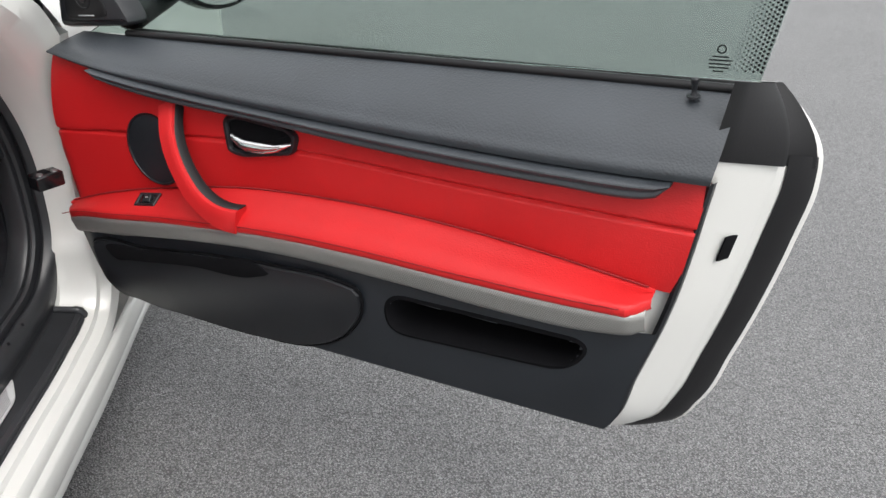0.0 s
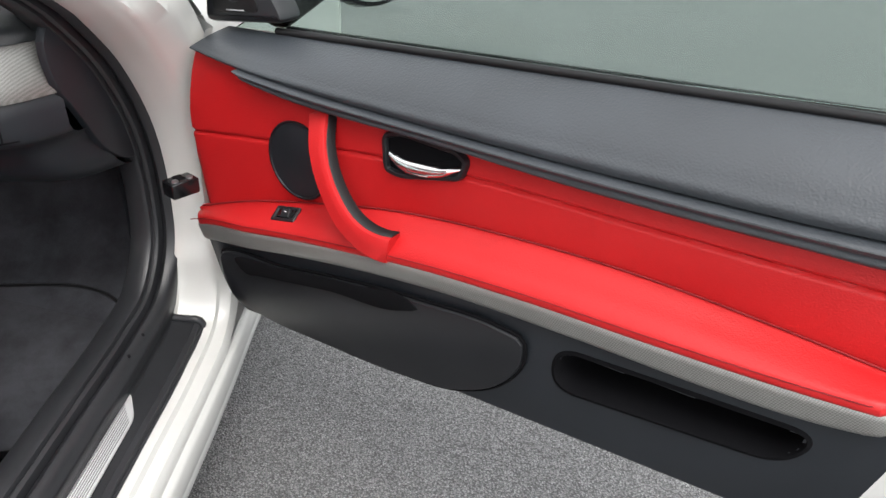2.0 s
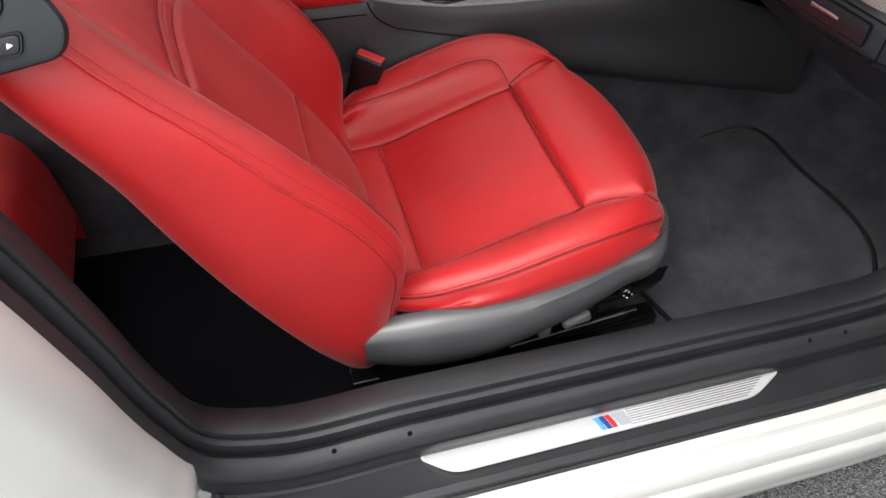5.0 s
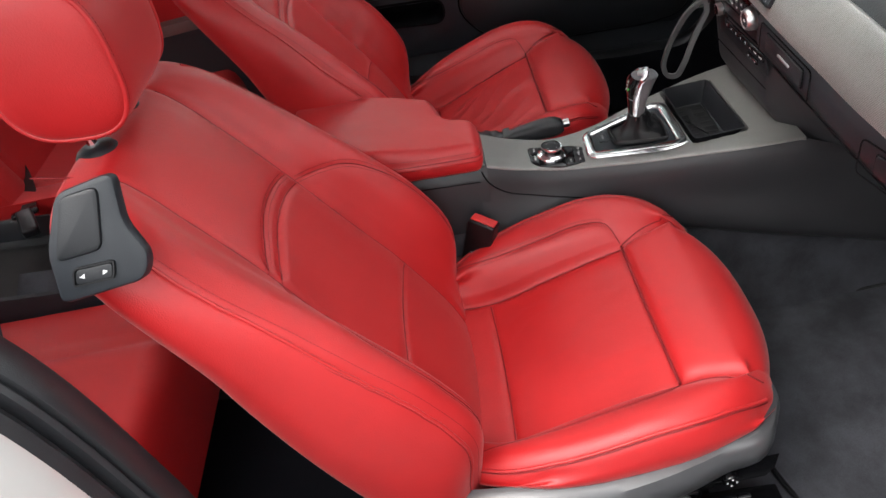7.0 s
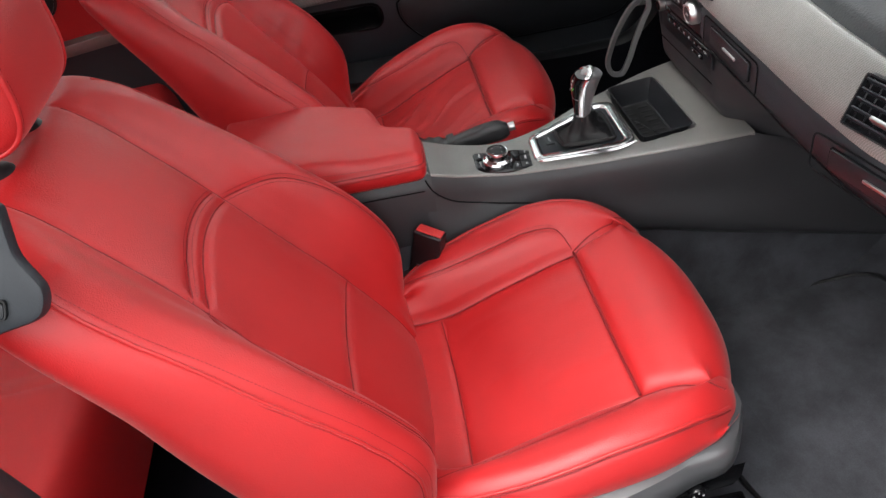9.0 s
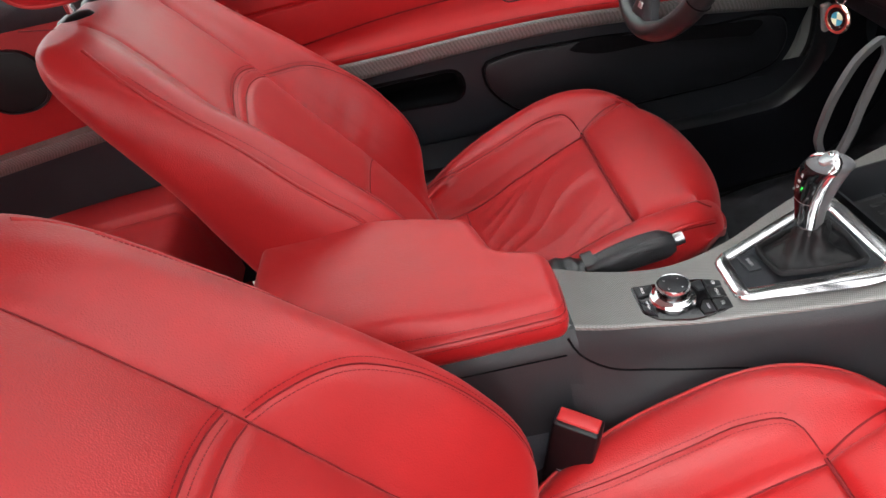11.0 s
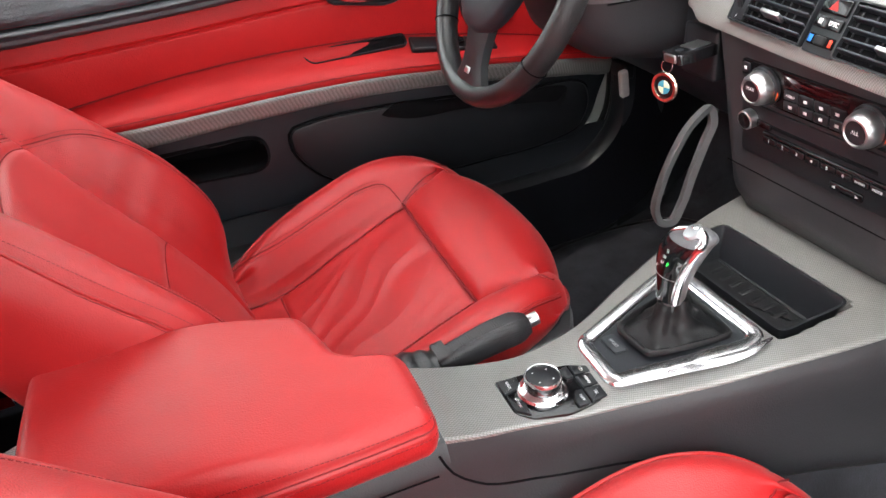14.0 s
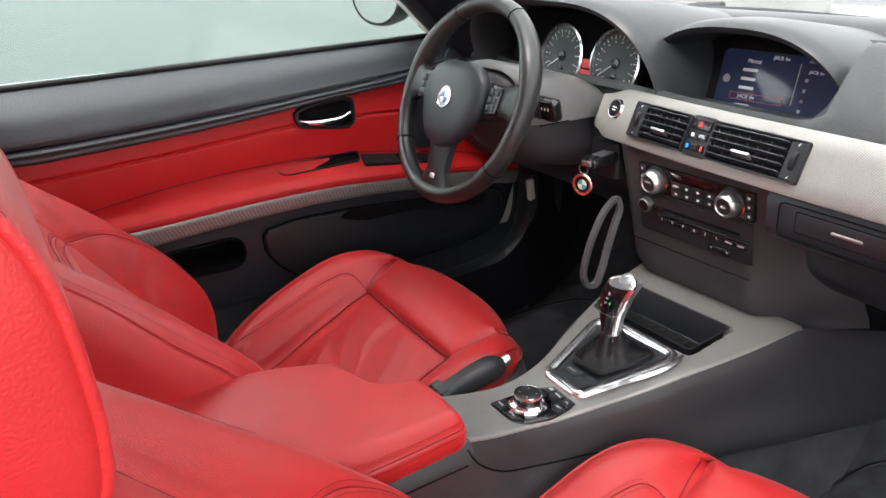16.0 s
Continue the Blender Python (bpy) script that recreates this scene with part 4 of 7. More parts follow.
        for z in (0.60, 0.86):
            for k in (-1, 1):
                lathe("hinge_bolt", [(0.0085, 0.0), (0.0085, 0.004), (0.006, 0.0055), (0.0, 0.0055)], M @ pose(-0.045 + k * 0.022, z, -0.097, 0, -20, 0), STEEL, d, "steel hinge bolt", 12)
            rbox("hinge", (0.09, 0.06, 0.02), M @ pose(-0.05, z, -0.11, 0, -20, 0), PAINT, d, "white painted door hinge", 0.006)
    return d


build_door("door_1", DOOR_OPEN, False)
build_door("door_2", DOOR_SHUT, True)


# ---- seats, built about their own centre line: u outwards, y ahead, z up ----
SWITCH = mat_base("grey_switch", (0.16, 0.16, 0.165), 0.4)[0]
BACK_BASE, BACK_UP, BACK_OUT = np.array([0.62, 0.42]), np.array([-0.515, 0.857]), np.array([0.857, 0.515])


def back_section(v):
    """Half of the backrest's outline at a height v: (u, h) from the middle of the front to the middle of the back."""
    hb = float(cat([(-0.12, -0.03), (-0.01, 0.012), (0.07, 0.064), (0.17, 0.071), (0.29, 0.045), (0.42, 0.011), (0.52, 0.002), (0.62, -0.004)], v))
    hi = float(cat([(-0.12, -0.02), (0.0, 0.002), (0.12, 0.002), (0.25, -0.012), (0.40, -0.020), (0.52, -0.016), (0.62, -0.012)], v))
    hk = float(cat([(-0.12, -0.135), (0.0, -0.135), (0.52, -0.094), (0.62, -0.075)], v))
    w = float(cat([(-0.12, 0.235), (0.0, 0.258), (0.15, 0.268), (0.35, 0.262), (0.50, 0.248), (0.58, 0.225), (0.62, 0.205)], v))
    ui = float(cat(SEAM_U, v))
    d, hp, hq = hb - hi, hb - 0.020 + 0.010 * float(smooth_step(v, 0.28, 0.42)), hk + 0.015
    return [(0.0, hi + 0.004), (ui * 0.6, hi + 0.003), (ui * 0.94, hi + 0.001), (ui + 0.010, hi + 0.003), (ui * 0.72 + w * 0.28 - 0.012, hi + 0.26 * d), (ui * 0.42 + w * 0.58 - 0.026, hi + 0.74 * d), (w - 0.056, hb), (w - 0.036, hb - 0.004), (w - 0.019, hp), (w - 0.005, 0.78 * hp + 0.22 * hq), (w, 0.55 * hp + 0.45 * hq), (w - 0.002, 0.25 * hp + 0.75 * hq), (w - 0.018, hq), (w - 0.06, hk), (0.0, hk)]


SEAM_U = [(-0.12, 0.125), (0.1, 0.124), (0.30, 0.120), (0.45, 0.112), (0.62, 0.104)]
PIPE = 8


def arc_v(u):
    """The curved cross seam above the padded insert."""
    return 0.378 + 0.026 * (1 - (u / 0.12) ** 2)


def back_seams():
    """Seam lines on the backrest's face as (u, v), with their depth."""
    lines = []
    for k in (1, -1):
        lines.append(([(k * (float(cat(SEAM_U, v)) + 0.002), v) for v in np.linspace(-0.06, 0.585, 44)], 0.0070))
        lines.append(([(k * u, v) for u, v in spline([(0.121, 0.362), (0.148, 0.345), (0.182, 0.310), (0.205, 0.250), (0.212, 0.16), (0.207, 0.06)], 30)], 0.0030))
    lines.append(([(u, arc_v(u)) for u in np.linspace(-0.117, 0.117, 24)], 0.0042))
    lines.append(([(u, arc_v(u) - 0.021) for u in np.linspace(-0.119, 0.119, 24)], 0.0040))
    lines.append(([(u, 0.142 - 0.012 * (u / 0.12) ** 2) for u in np.linspace(-0.122, 0.122, 16)], 0.0050))
    return lines


def insert_pad(u, v):
    """How far a point lies on the padded lower insert of the backrest."""
    return np.exp(-(u / 0.117) ** 8) * smooth_step(arc_v(u) - 0.019 - v, -0.003, 0.012) * smooth_step(v - 0.142, -0.003, 0.02)


def creased(d, depth, reach=0.0062):
    """The dip of padded leather towards a seam at a distance d."""
    return depth * np.exp(-d / reach)


def place_back(u, v, h):
    top = smooth_step(v, 0.36, 0.60)
    h, v = h - 0.032 * top, v - 0.62 * np.minimum(h, 0.0) * top
    return np.stack([u + 0 * h, BACK_BASE[0] + v * BACK_UP[0] + h * BACK_OUT[0], BACK_BASE[1] + v * BACK_UP[1] + h * BACK_OUT[1]], -1)


def cushion_rows():
    zi = [(0.54, 0.395), (0.62, 0.378), (0.69, 0.381), (0.80, 0.423), (0.92, 0.466), (1.00, 0.480), (1.05, 0.46)]
    zb = [(0.54, 0.41), (0.62, 0.432), (0.72, 0.472), (0.80, 0.499), (0.87, 0.519), (0.93, 0.524), (0.98, 0.516), (1.02, 0.495), (1.05, 0.470)]
    w = [(0.54, 0.185), (0.60, 0.215), (0.66, 0.250), (0.74, 0.270), (0.82, 0.274), (0.95, 0.260), (1.01, 0.234), (1.05, 0.200)]
    zl = [(0.54, 0.36), (0.64, 0.402), (0.80, 0.425), (0.97, 0.452), (1.05, 0.458)]
    return zi, zb, w, zl


def cushion_section(y):
    zi, zb, w, zl = (float(cat(k, y)) for k in cushion_rows())
    ui, d = 0.155, zb - zi
    return [(0.0, zi - 0.002), (ui * 0.6, zi), (ui - 0.008, zi + 0.001), (ui + 0.004, zi + 0.004), (ui + 0.014, zi + 0.32 * d), (ui + 0.030, zi + 0.66 * d), (w - 0.058, zi + 0.93 * d), (w - 0.034, zb), (w - 0.014, zb - 0.008), (w - 0.003, zb - 0.030), (w, zb * 0.45 + zl * 0.55), (w - 0.008, zl), (w - 0.05, zl - 0.02), (0.0, zl - 0.04)]


def cushion_z(u, y):
    half = spline(cushion_section(y), 200)
    k = int(np.argmax(half[:, 0]))
    return float(np.interp(abs(u), half[:k, 0], half[:k, 1]))


def stitches(name, pts, normal, mat, parent, length=0.0032, gap=0.0046, lift=0.0007):
    """A row of small thread dashes along points."""
    p = np.asarray(pts, float)
    s = np.concatenate([[0], np.cumsum(np.linalg.norm(np.diff(p, axis=0), axis=1))])
    V, F = [], []
    nrm = np.asarray(normal, float)
    for a in np.arange(0, s[-1] - length, gap):
        q = [np.array([np.interp(x, s, p[:, k]) for k in range(3)]) for x in (a, a + length)]
        d = q[1] - q[0]
        side = np.cross(d, nrm)
        side = side / max(np.linalg.norm(side), 1e-9) * 0.00055
        i = len(V)
        up = nrm * lift
        V += [q[0] - side, q[1] - side, q[1] + side, q[0] + side, q[0] * 0.9 + q[1] * 0.1 + up, q[1] * 0.9 + q[0] * 0.1 + up]
        F += [(i, i + 1, i + 5, i + 4), (i + 3, i + 4, i + 5, i + 2), (i, i + 4, i + 3), (i + 1, i + 2, i + 5)]
    return solid(name, V, F, mat, parent, smooth=False)


def seam_line(pts, parent, r=0.0012):
    tube("seam", pts, r, GAP_RED, parent, n=6)


def full_loop(half):
    return np.concatenate([half, half[-2:0:-1] * np.array([-1, 1])])


def soft_noise(u, v, ku, kv, seed):
    return np.array([[noise.noise((a * ku, b * kv, seed)) for a, b in zip(ru, rv)] for ru, rv in zip(u, v)])


def build_seat(cx, dy, m, label, worn):
    """m is 1 where outwards is +x; a worn seat has deep creases and a cushion tilted up a little further."""
    T = Matrix(((m, 0, 0, cx), (0, 1, 0, dy), (0, 0, 1, 0), (0, 0, 0, 1)))
    tilt, roll = (0.095, 0.045) if worn else (0.0, 0.0)
    TC = T @ Matrix(((1, 0, 0, 0), (0, 1, 0, 0), (roll, tilt, 1, roll * 0.1 - tilt * 0.78), (0, 0, 0, 1)))
    TB = T @ Matrix.Translation((0, -0.0124, 0.0206)) if worn else T
    seat = thing("front_seat", (cx, 0.8 + dy, 0.21), label, "car seat", "front seats")
    # backrest
    seams = back_seams()
    vt, vb = 0.578, -0.115
    rows = np.concatenate([vb + 0.05 * (1 - np.cos(np.linspace(0, np.pi / 2, 9)))[:-1], np.linspace(vb + 0.05, vt - 0.06, 220), (vt - 0.06 + 0.06 * np.sin(np.linspace(0, np.pi / 2, 16)))[1:]])
    L = np.array([full_loop(spline(back_section(v), 260)) for v in rows])
    k = np.where(rows > vt - 0.06, np.sqrt(np.clip(1 - ((rows - vt + 0.06) / 0.06) ** 2, 0, 1)), np.where(rows < vb + 0.05, np.sqrt(np.clip(1 - ((vb + 0.05 - rows) / 0.05) ** 2, 0, 1)), 1.0))[:, None]
    hm = (L[:, :, 1].max(1) + L[:, :, 1].min(1))[:, None] / 2
    squeeze = np.where(rows[:, None] > 0.3, 0.35 + 0.65 * k, 0.6 + 0.4 * k)
    U, H = L[:, :, 0] * (1 - 0.16 * (1 - k)), hm + (L[:, :, 1] - hm) * squeeze
    VV = np.repeat(rows[:, None], L.shape[1], 1)
    wide = np.argmax(L[:, :260, 0], 1)[:, None]
    idx = np.arange(L.shape[1])[None]
    face = (idx < wide) | (idx > L.shape[1] - wide)
    dip = np.zeros(U.shape)
    for ln, depth in seams:
        dip = np.maximum(dip, creased(near_line(U, VV, ln), depth))
    edge = [[(q * back_section(v)[PIPE][0], v) for v in np.linspace(-0.05, 0.545, 40)] for q in (1, -1)]
    for ln in edge:
        dip = np.maximum(dip, creased(near_line(U, VV, ln), 0.0042, 0.005))
    H = H + face * (0.0035 * insert_pad(U, VV) - dip + 0.0014 * soft_noise(U, VV, 9, 7, cx * 5))
    if worn:
        H = H + face * 0.0022 * soft_noise(U + 0.4 * VV, VV - 0.5 * U, 10, 34, 2.2) * np.exp(-((np.abs(U) - 0.15) / 0.05) ** 2) * smooth_step(VV, 0.05, 0.2)
    P3 = place_back(U, VV, H)
    back = sheet("backrest", P3, RED, seat, "reclined red leather backrest with deep side bolsters", False, True, True, 75, TB)
    nrm = np.array((0, 0.857, 0.515))

    def on_back(line, lift):
        """Points of the padded face itself at (u, v), lifted a little."""
        out = []
        for u, v in line:
            j = int(np.clip(np.searchsorted(rows, v) - 1, 0, len(rows) - 2))
            t = (v - rows[j]) / (rows[j + 1] - rows[j])
            ends = []
            for r in (j, j + 1):
                cols = np.arange(int(wide[r, 0]) + 1) * (1 if u >= 0 else -1)
                ends.append(np.array([np.interp(abs(u), np.abs(U[r, cols]), P3[r, cols, c]) for c in range(3)]))
            out.append(ends[0] * (1 - t) + ends[1] * t + nrm * lift)
        return apply(TB, out)

    for i, (ln, depth) in enumerate(seams):
        seam_line(on_back(ln, 0.0002), back, 0.0009)
        if i in (0, 2, 5, 6):
            continue
        q = np.array(ln)
        tg = np.gradient(q, axis=0)
        tg /= np.linalg.norm(tg, axis=1, keepdims=True)
        for off in (0.0055, -0.0055):
            q2 = q + np.stack([-tg[:, 1], tg[:, 0]], 1) * off
            stitches("stitching", on_back(q2, 0.0001), nrm, RED_THREAD, back)
    # piping along the bolsters' outer edge, up to the shoulders
    keep = np.where((rows > -0.045) & (rows < vt - 0.006))[0]
    sec = np.array([back_section(v)[PIPE] for v in rows[keep]])
    col = np.array([int(np.argmin(np.hypot(*(L[r, :260] - p).T))) for r, p in zip(keep, sec)])
    for q in (1, -1):
        pts = P3[keep, col * q]
        pts = np.stack([np.convolve(np.pad(pts[:, c], 5, mode="edge"), np.ones(11) / 11, "valid") for c in range(3)], 1)
        tube("piping", pts + nrm * 0.0008, 0.0023, RED, back, n=8, M=TB)
        seam_line(apply(TB, pts + np.array([q * 0.0026, -0.0016, -0.0022])), back, 0.0006)
        stitches("stitching", on_back([(q * (p[0] - 0.0078), v) for p, v in zip(sec, rows[keep]) if v < 0.53], 0.0002), nrm, RED_THREAD, back)
    # cushion
    rows = np.concatenate([0.54 + 0.03 * (1 - np.cos(np.linspace(0, np.pi / 2, 6)))[:-1], np.linspace(0.57, 1.03, 180), (1.03 + 0.022 * np.sin(np.linspace(0, np.pi / 2, 10)))[1:]])
    side_seam = [(0.199, y) for y in np.linspace(0.60, 0.80, 16)] + [tuple(q) for q in spline([(0.199, 0.80), (0.198, 0.86), (0.188, 0.902), (0.164, 0.922)], 14)[1:]]
    crs = [([(u, 0.692 - 0.004 * (u / 0.15) ** 2) for u in np.linspace(-0.152, 0.152, 12)], 0.0055)]
    crs += [([(q * 0.157, y) for y in np.linspace(0.58, 0.93, 20)], 0.0060) for q in (1, -1)]
    crs += [([(q * u, y) for u, y in side_seam], 0.0024) for q in (1, -1)]
    L = np.array([full_loop(spline(cushion_section(y), 230)) for y in rows])
    k = np.where(rows > 1.03, np.sqrt(np.clip(1 - ((rows - 1.03) / 0.022) ** 2, 0, 1)), 1.0)[:, None]
    zm = L[:, :, 1].mean(1)[:, None]
    U, Z = L[:, :, 0] * (0.80 + 0.20 * k), zm + (L[:, :, 1] - zm) * (0.5 + 0.5 * k)
    Y = np.repeat(rows[:, None], L.shape[1], 1)
    wide = np.argmax(L[:, :230, 0], 1)[:, None]
    idx = np.arange(L.shape[1])[None]
    face = (idx < wide) | (idx > L.shape[1] - wide)
    dip = np.zeros(U.shape)
    for ln, depth in crs:
        dip = np.maximum(dip, creased(near_line(U, Y, ln), depth))
    edge = [[(q * cushion_section(y)[PIPE][0], y) for y in np.linspace(0.58, 1.02, 40)] for q in (1, -1)]
    for ln in edge:
        dip = np.maximum(dip, creased(near_line(U, Y, ln), 0.0035, 0.005))
    inner = np.exp(-(U / 0.13) ** 6) * smooth_step(Y, 0.68, 0.74) * (1 - smooth_step(Y, 0.905, 0.93))
    swirl = soft_noise(U, Y, 9, 9, 2.0)
    fold = np.array([[noise.noise(((a * m + 0.62 * b) * 19 + 1.1 * c, (b - 0.62 * a * m) * 4.0, 3.1 + cx)) for a, b, c in zip(ra, rb, rc)] for ra, rb, rc in zip(U, Y, swirl)])
    fold = 0.6 - 1.6 * np.abs(fold) ** 0.9 + 0.4 * soft_noise(U, Y, 14, 14, 7.0)
    Z = Z + face * ((0.0026 if worn else 0.0012) * inner * fold - dip + 0.0018 * soft_noise(U, Y, 8, 8, cx * 3))
    cush = sheet("cushion", np.stack([U, Y, Z], -1), RED, seat, "red leather seat cushion with raised sides", False, True, True, 75, TC)
    for q in (1, -1):
        pts = [(q * a, b, cushion_z(a, b) - 0.0012) for a, b in side_seam]
        tube("seam", apply(TC, pts), 0.0008, GAP_RED, cush, n=6)
        for off in (0.005, -0.005):
            stitches("stitching", apply(TC, [(q * (a + off), b - 0.3 * off, cushion_z(a + off, b - 0.3 * off) - 0.0007) for a, b in side_seam[:-3]]), (0, 0, 1), RED_THREAD, cush)
        pts = []
        for y in np.linspace(0.58, 1.018, 60):
            s = cushion_section(y)
            pts.append((q * s[PIPE][0], y, s[PIPE][1] - 0.0008))
        tube("piping", spline(pts, 80), 0.0023, RED, cush, n=8, M=TC)
        seam_line(apply(TC, [(p[0] + q * 0.0030, p[1], p[2] - 0.0028) for p in spline(pts, 80)]), cush, 0.0010)
        seam_line(apply(TC, [(q * 0.1575, y, cushion_z(0.1575, y) - 0.0042) for y in np.linspace(0.60, 0.925, 40)]), cush, 0.0011)
    seam_line(apply(TC, [(u, y, cushion_z(u, y) - 0.0038) for u, y in crs[0][0]]), cush, 0.0011)
    # thigh support in front
    wd = lambda y: 0.194 * float(cat([(0.92, 0.825), (0.97, 0.90), (1.03, 1.0), (1.1, 1.0)], y))
    P = []
    for q in np.linspace(-1, 1, 90):
        yf = 1.082 - 0.055 * abs(q) ** 2.6
        e = math.sqrt(max(0.0, 1 - abs(q) ** 16))
        row = []
        pr = [(0.926, 0.446), (0.9235, 0.468), (0.929, 0.484), (0.948, 0.496), (0.975, 0.503), (1.01, 0.506), (yf - 0.032, 0.499), (yf - 0.010, 0.479), (yf, 0.452), (yf - 0.006, 0.42), (yf - 0.03, 0.40)]
        for y, z in spline(pr, 60):
            zz = z if z < 0.452 else 0.452 + (z - 0.452) * e
            row.append((q * wd(y), y, zz + 0.0012 * noise.noise((q * 3, y * 9, cx))))
        P.append(row)
    th = sheet("thigh_support", P, RED, seat, "red leather thigh support", False, False, False, 75, TC)
    seam_line(apply(TC, [(0.158 * q, 0.9225, 0.4700 + 0.004 * q * q) for q in np.linspace(-1, 1, 20)]), th, 0.0022)
    for s in (1, -1):
        seam_line(apply(TC, [(s * wd(y), y, cushion_z(wd(y), min(y, 1.02)) + 0.0006) for y in np.linspace(0.925, 1.022, 20)]), th, 0.0012)
    # headrest: a band of leather over the front and top between two piped end panels
    hy, hz, hd, hh, hu = 0.231, 1.013, 0.076, 0.090, -0.014

    def head(x, k):
        o = oval(0, 0, hd, hh, 160, 2.9)
        o = o * k
        return np.c_[np.full(160, x + hu), hy + o[:, 0] - 0.06 * o[:, 1], hz + o[:, 1]]

    ends = [(0.0985, 0.02), (0.0975, 0.35), (0.0955, 0.65), (0.0915, 0.86), (0.0870, 0.945), (0.0810, 0.975), (0.069, 0.992)]
    st = [(-x, k) for x, k in ends] + [(x, 1.0) for x in np.linspace(-0.055, 0.055, 24)] + ends[::-1]
    hr = sheet("headrest", [head(x, k) for x, k in st], RED, seat, "red leather headrest with piped end panels", False, True, True, 75, TB)
    for q in (1, -1):
        tube("piping", head(q * 0.0855, 0.958), 0.0030, RED, hr, n=12, closed=True, M=TB)
        stitches("stitching", apply(TB, head(q * 0.0800, 0.9795)), (0, 0.9, 0.4), RED_THREAD, hr)
    for k in (1, -1):
        lathe("headrest_post", [(0.0065, 0), (0.0065, 0.09)], TB @ pose(k * 0.052 - 0.006, 0.236, 0.880, 6), CHROME, seat, "chrome headrest post", 14)
        lathe("post_collar", [(0.026, -0.012), (0.026, 0.003), (0.022, 0.008), (0.010, 0.012), (0.008, 0.012)], TB @ pose(k * 0.052 - 0.006, 0.234, 0.893, 8), DARK, seat, "", 28)
    # shoulder panel with lever and buttons
    so = round_poly([(-0.034, -0.055), (0.050, -0.052), (0.054, -0.028), (0.030, 0.010), (0.020, 0.062), (-0.036, 0.056), (-0.046, 0.0)], 0.012, 6)
    so = so + np.c_[np.zeros(len(so)), 0.34 * (so[:, 0] - 0.02)]
    ms = TB @ frame_at((0.232, 0.294, 0.905), (0.10, 0.95, -0.15), (-0.42, 0.12, 0.88))
    sp = plate("shoulder_panel", so, 0.014, ms, DARK_MATT, seat, "black plastic shoulder panel with release lever", 0.005)
    plate("release_lever", round_poly([(-0.036, -0.030), (0.010, -0.014), (0.008, 0.048), (-0.030, 0.034)], 0.010, 5), 0.018, ms, DARK, sp, "", 0.004)
    ring_plate("button_rim", round_poly([(-0.020, -0.054), (0.022, -0.042), (0.022, -0.022), (-0.020, -0.034)], 0.006, 5), 0.003, 0.0175, ms, RUBBER, sp)
    plate("seat_button", round_poly([(-0.017, -0.051), (0.019, -0.041), (0.019, -0.026), (-0.017, -0.036)], 0.005, 5), 0.0165, ms, DARK, sp, "", 0.001)
    for k in (-1, 1):
        plate("button_mark", [(0.001 + k * 0.009, -0.0410 + k * 0.0025), (0.001 + k * 0.009, -0.0360 + k * 0.0025), (0.001 + k * 0.014, -0.0385 + k * 0.004)], 0.0172, ms, WHITE_INK, sp, "", 0.0001)
    # base: side shields, adjusting switches, rail
    for k in (1, -1):
        P = []
        for y in np.linspace(0.575, 1.045, 40):
            zt = float(cat([(0.57, 0.392), (0.64, 0.412), (0.80, 0.433), (0.95, 0.458), (1.045, 0.466)], y))
            zb = float(cat([(0.57, 0.325), (0.66, 0.318), (0.75, 0.334), (0.82, 0.360), (0.92, 0.392), (0.98, 0.408), (1.045, 0.418)], y))
            uo = float(cat([(0.57, 0.258), (0.66, 0.280), (0.95, 0.272), (1.02, 0.248), (1.045, 0.205)], y))
            P.append([(k * u, y, z) for u, z in spline([(uo - 0.03, zt + 0.006), (uo - 0.006, zt), (uo, zt - 0.012), (uo - 0.002, zb + 0.015), (uo - 0.012, zb), (uo - 0.04, zb - 0.02)], 12)])
        sheet("side_shield", P, SHIELD, seat, "smooth black plastic side shield", M=T)
        P = []
        for y in np.linspace(0.60, 1.03, 24):
            zb = float(cat([(0.57, 0.325), (0.66, 0.318), (0.75, 0.334), (0.82, 0.360), (0.92, 0.392), (0.98, 0.408), (1.045, 0.418)], y))
            P.append([(k * u, y, z) for u, z in ((0.252, zb + 0.004), (0.250, zb - 0.03), (0.235, zb - 0.07), (0.20, zb - 0.085))])
        sheet("seat_frame", P, GLOSS_BLACK, seat, "black seat frame", M=T)
        rbox("seat_rail", (0.034, 0.52, 0.022), T @ pose(k * 0.205, 0.82, 0.232, 1.5), GLOSS_BLACK, seat, "black floor rail", 0.004)
    tube("shield_joint", [(0.281, 0.672, 0.386), (0.284, 0.676, 0.36), (0.278, 0.664, 0.335), (0.262, 0.650, 0.322)], 0.0012, SHADE_PRINT_BLACK, seat, n=5, M=T)
    lathe("lumbar_switch", [(0.0, 0.004), (0.010, 0.004), (0.012, 0.0), (0.0125, -0.004)], T @ frame_at((0.262, 0.965, 0.388), (0, 1, 0), (0, 0, 1)) , GLOSS_BLACK, seat, "round lumbar switch", 20)
    for j in range(4):
        a = j * math.pi / 2
        rbox("switch_mark", (0.0006, 0.0025, 0.0025), T @ pose(0.267, 0.965 + 0.0065 * math.cos(a), 0.388 + 0.0065 * math.sin(a)), WHITE_INK, seat, bevel=0.0002, seg=1)
    rbox("switch_panel", (0.010, 0.135, 0.040), T @ pose(0.254, 0.865, 0.335, 8), GLOSS_BLACK, seat, "", 0.008)
    rbox("seat_switch", (0.014, 0.045, 0.018), T @ pose(0.262, 0.893, 0.346, 18), SWITCH, seat, "grey seat adjusting switch", 0.006)
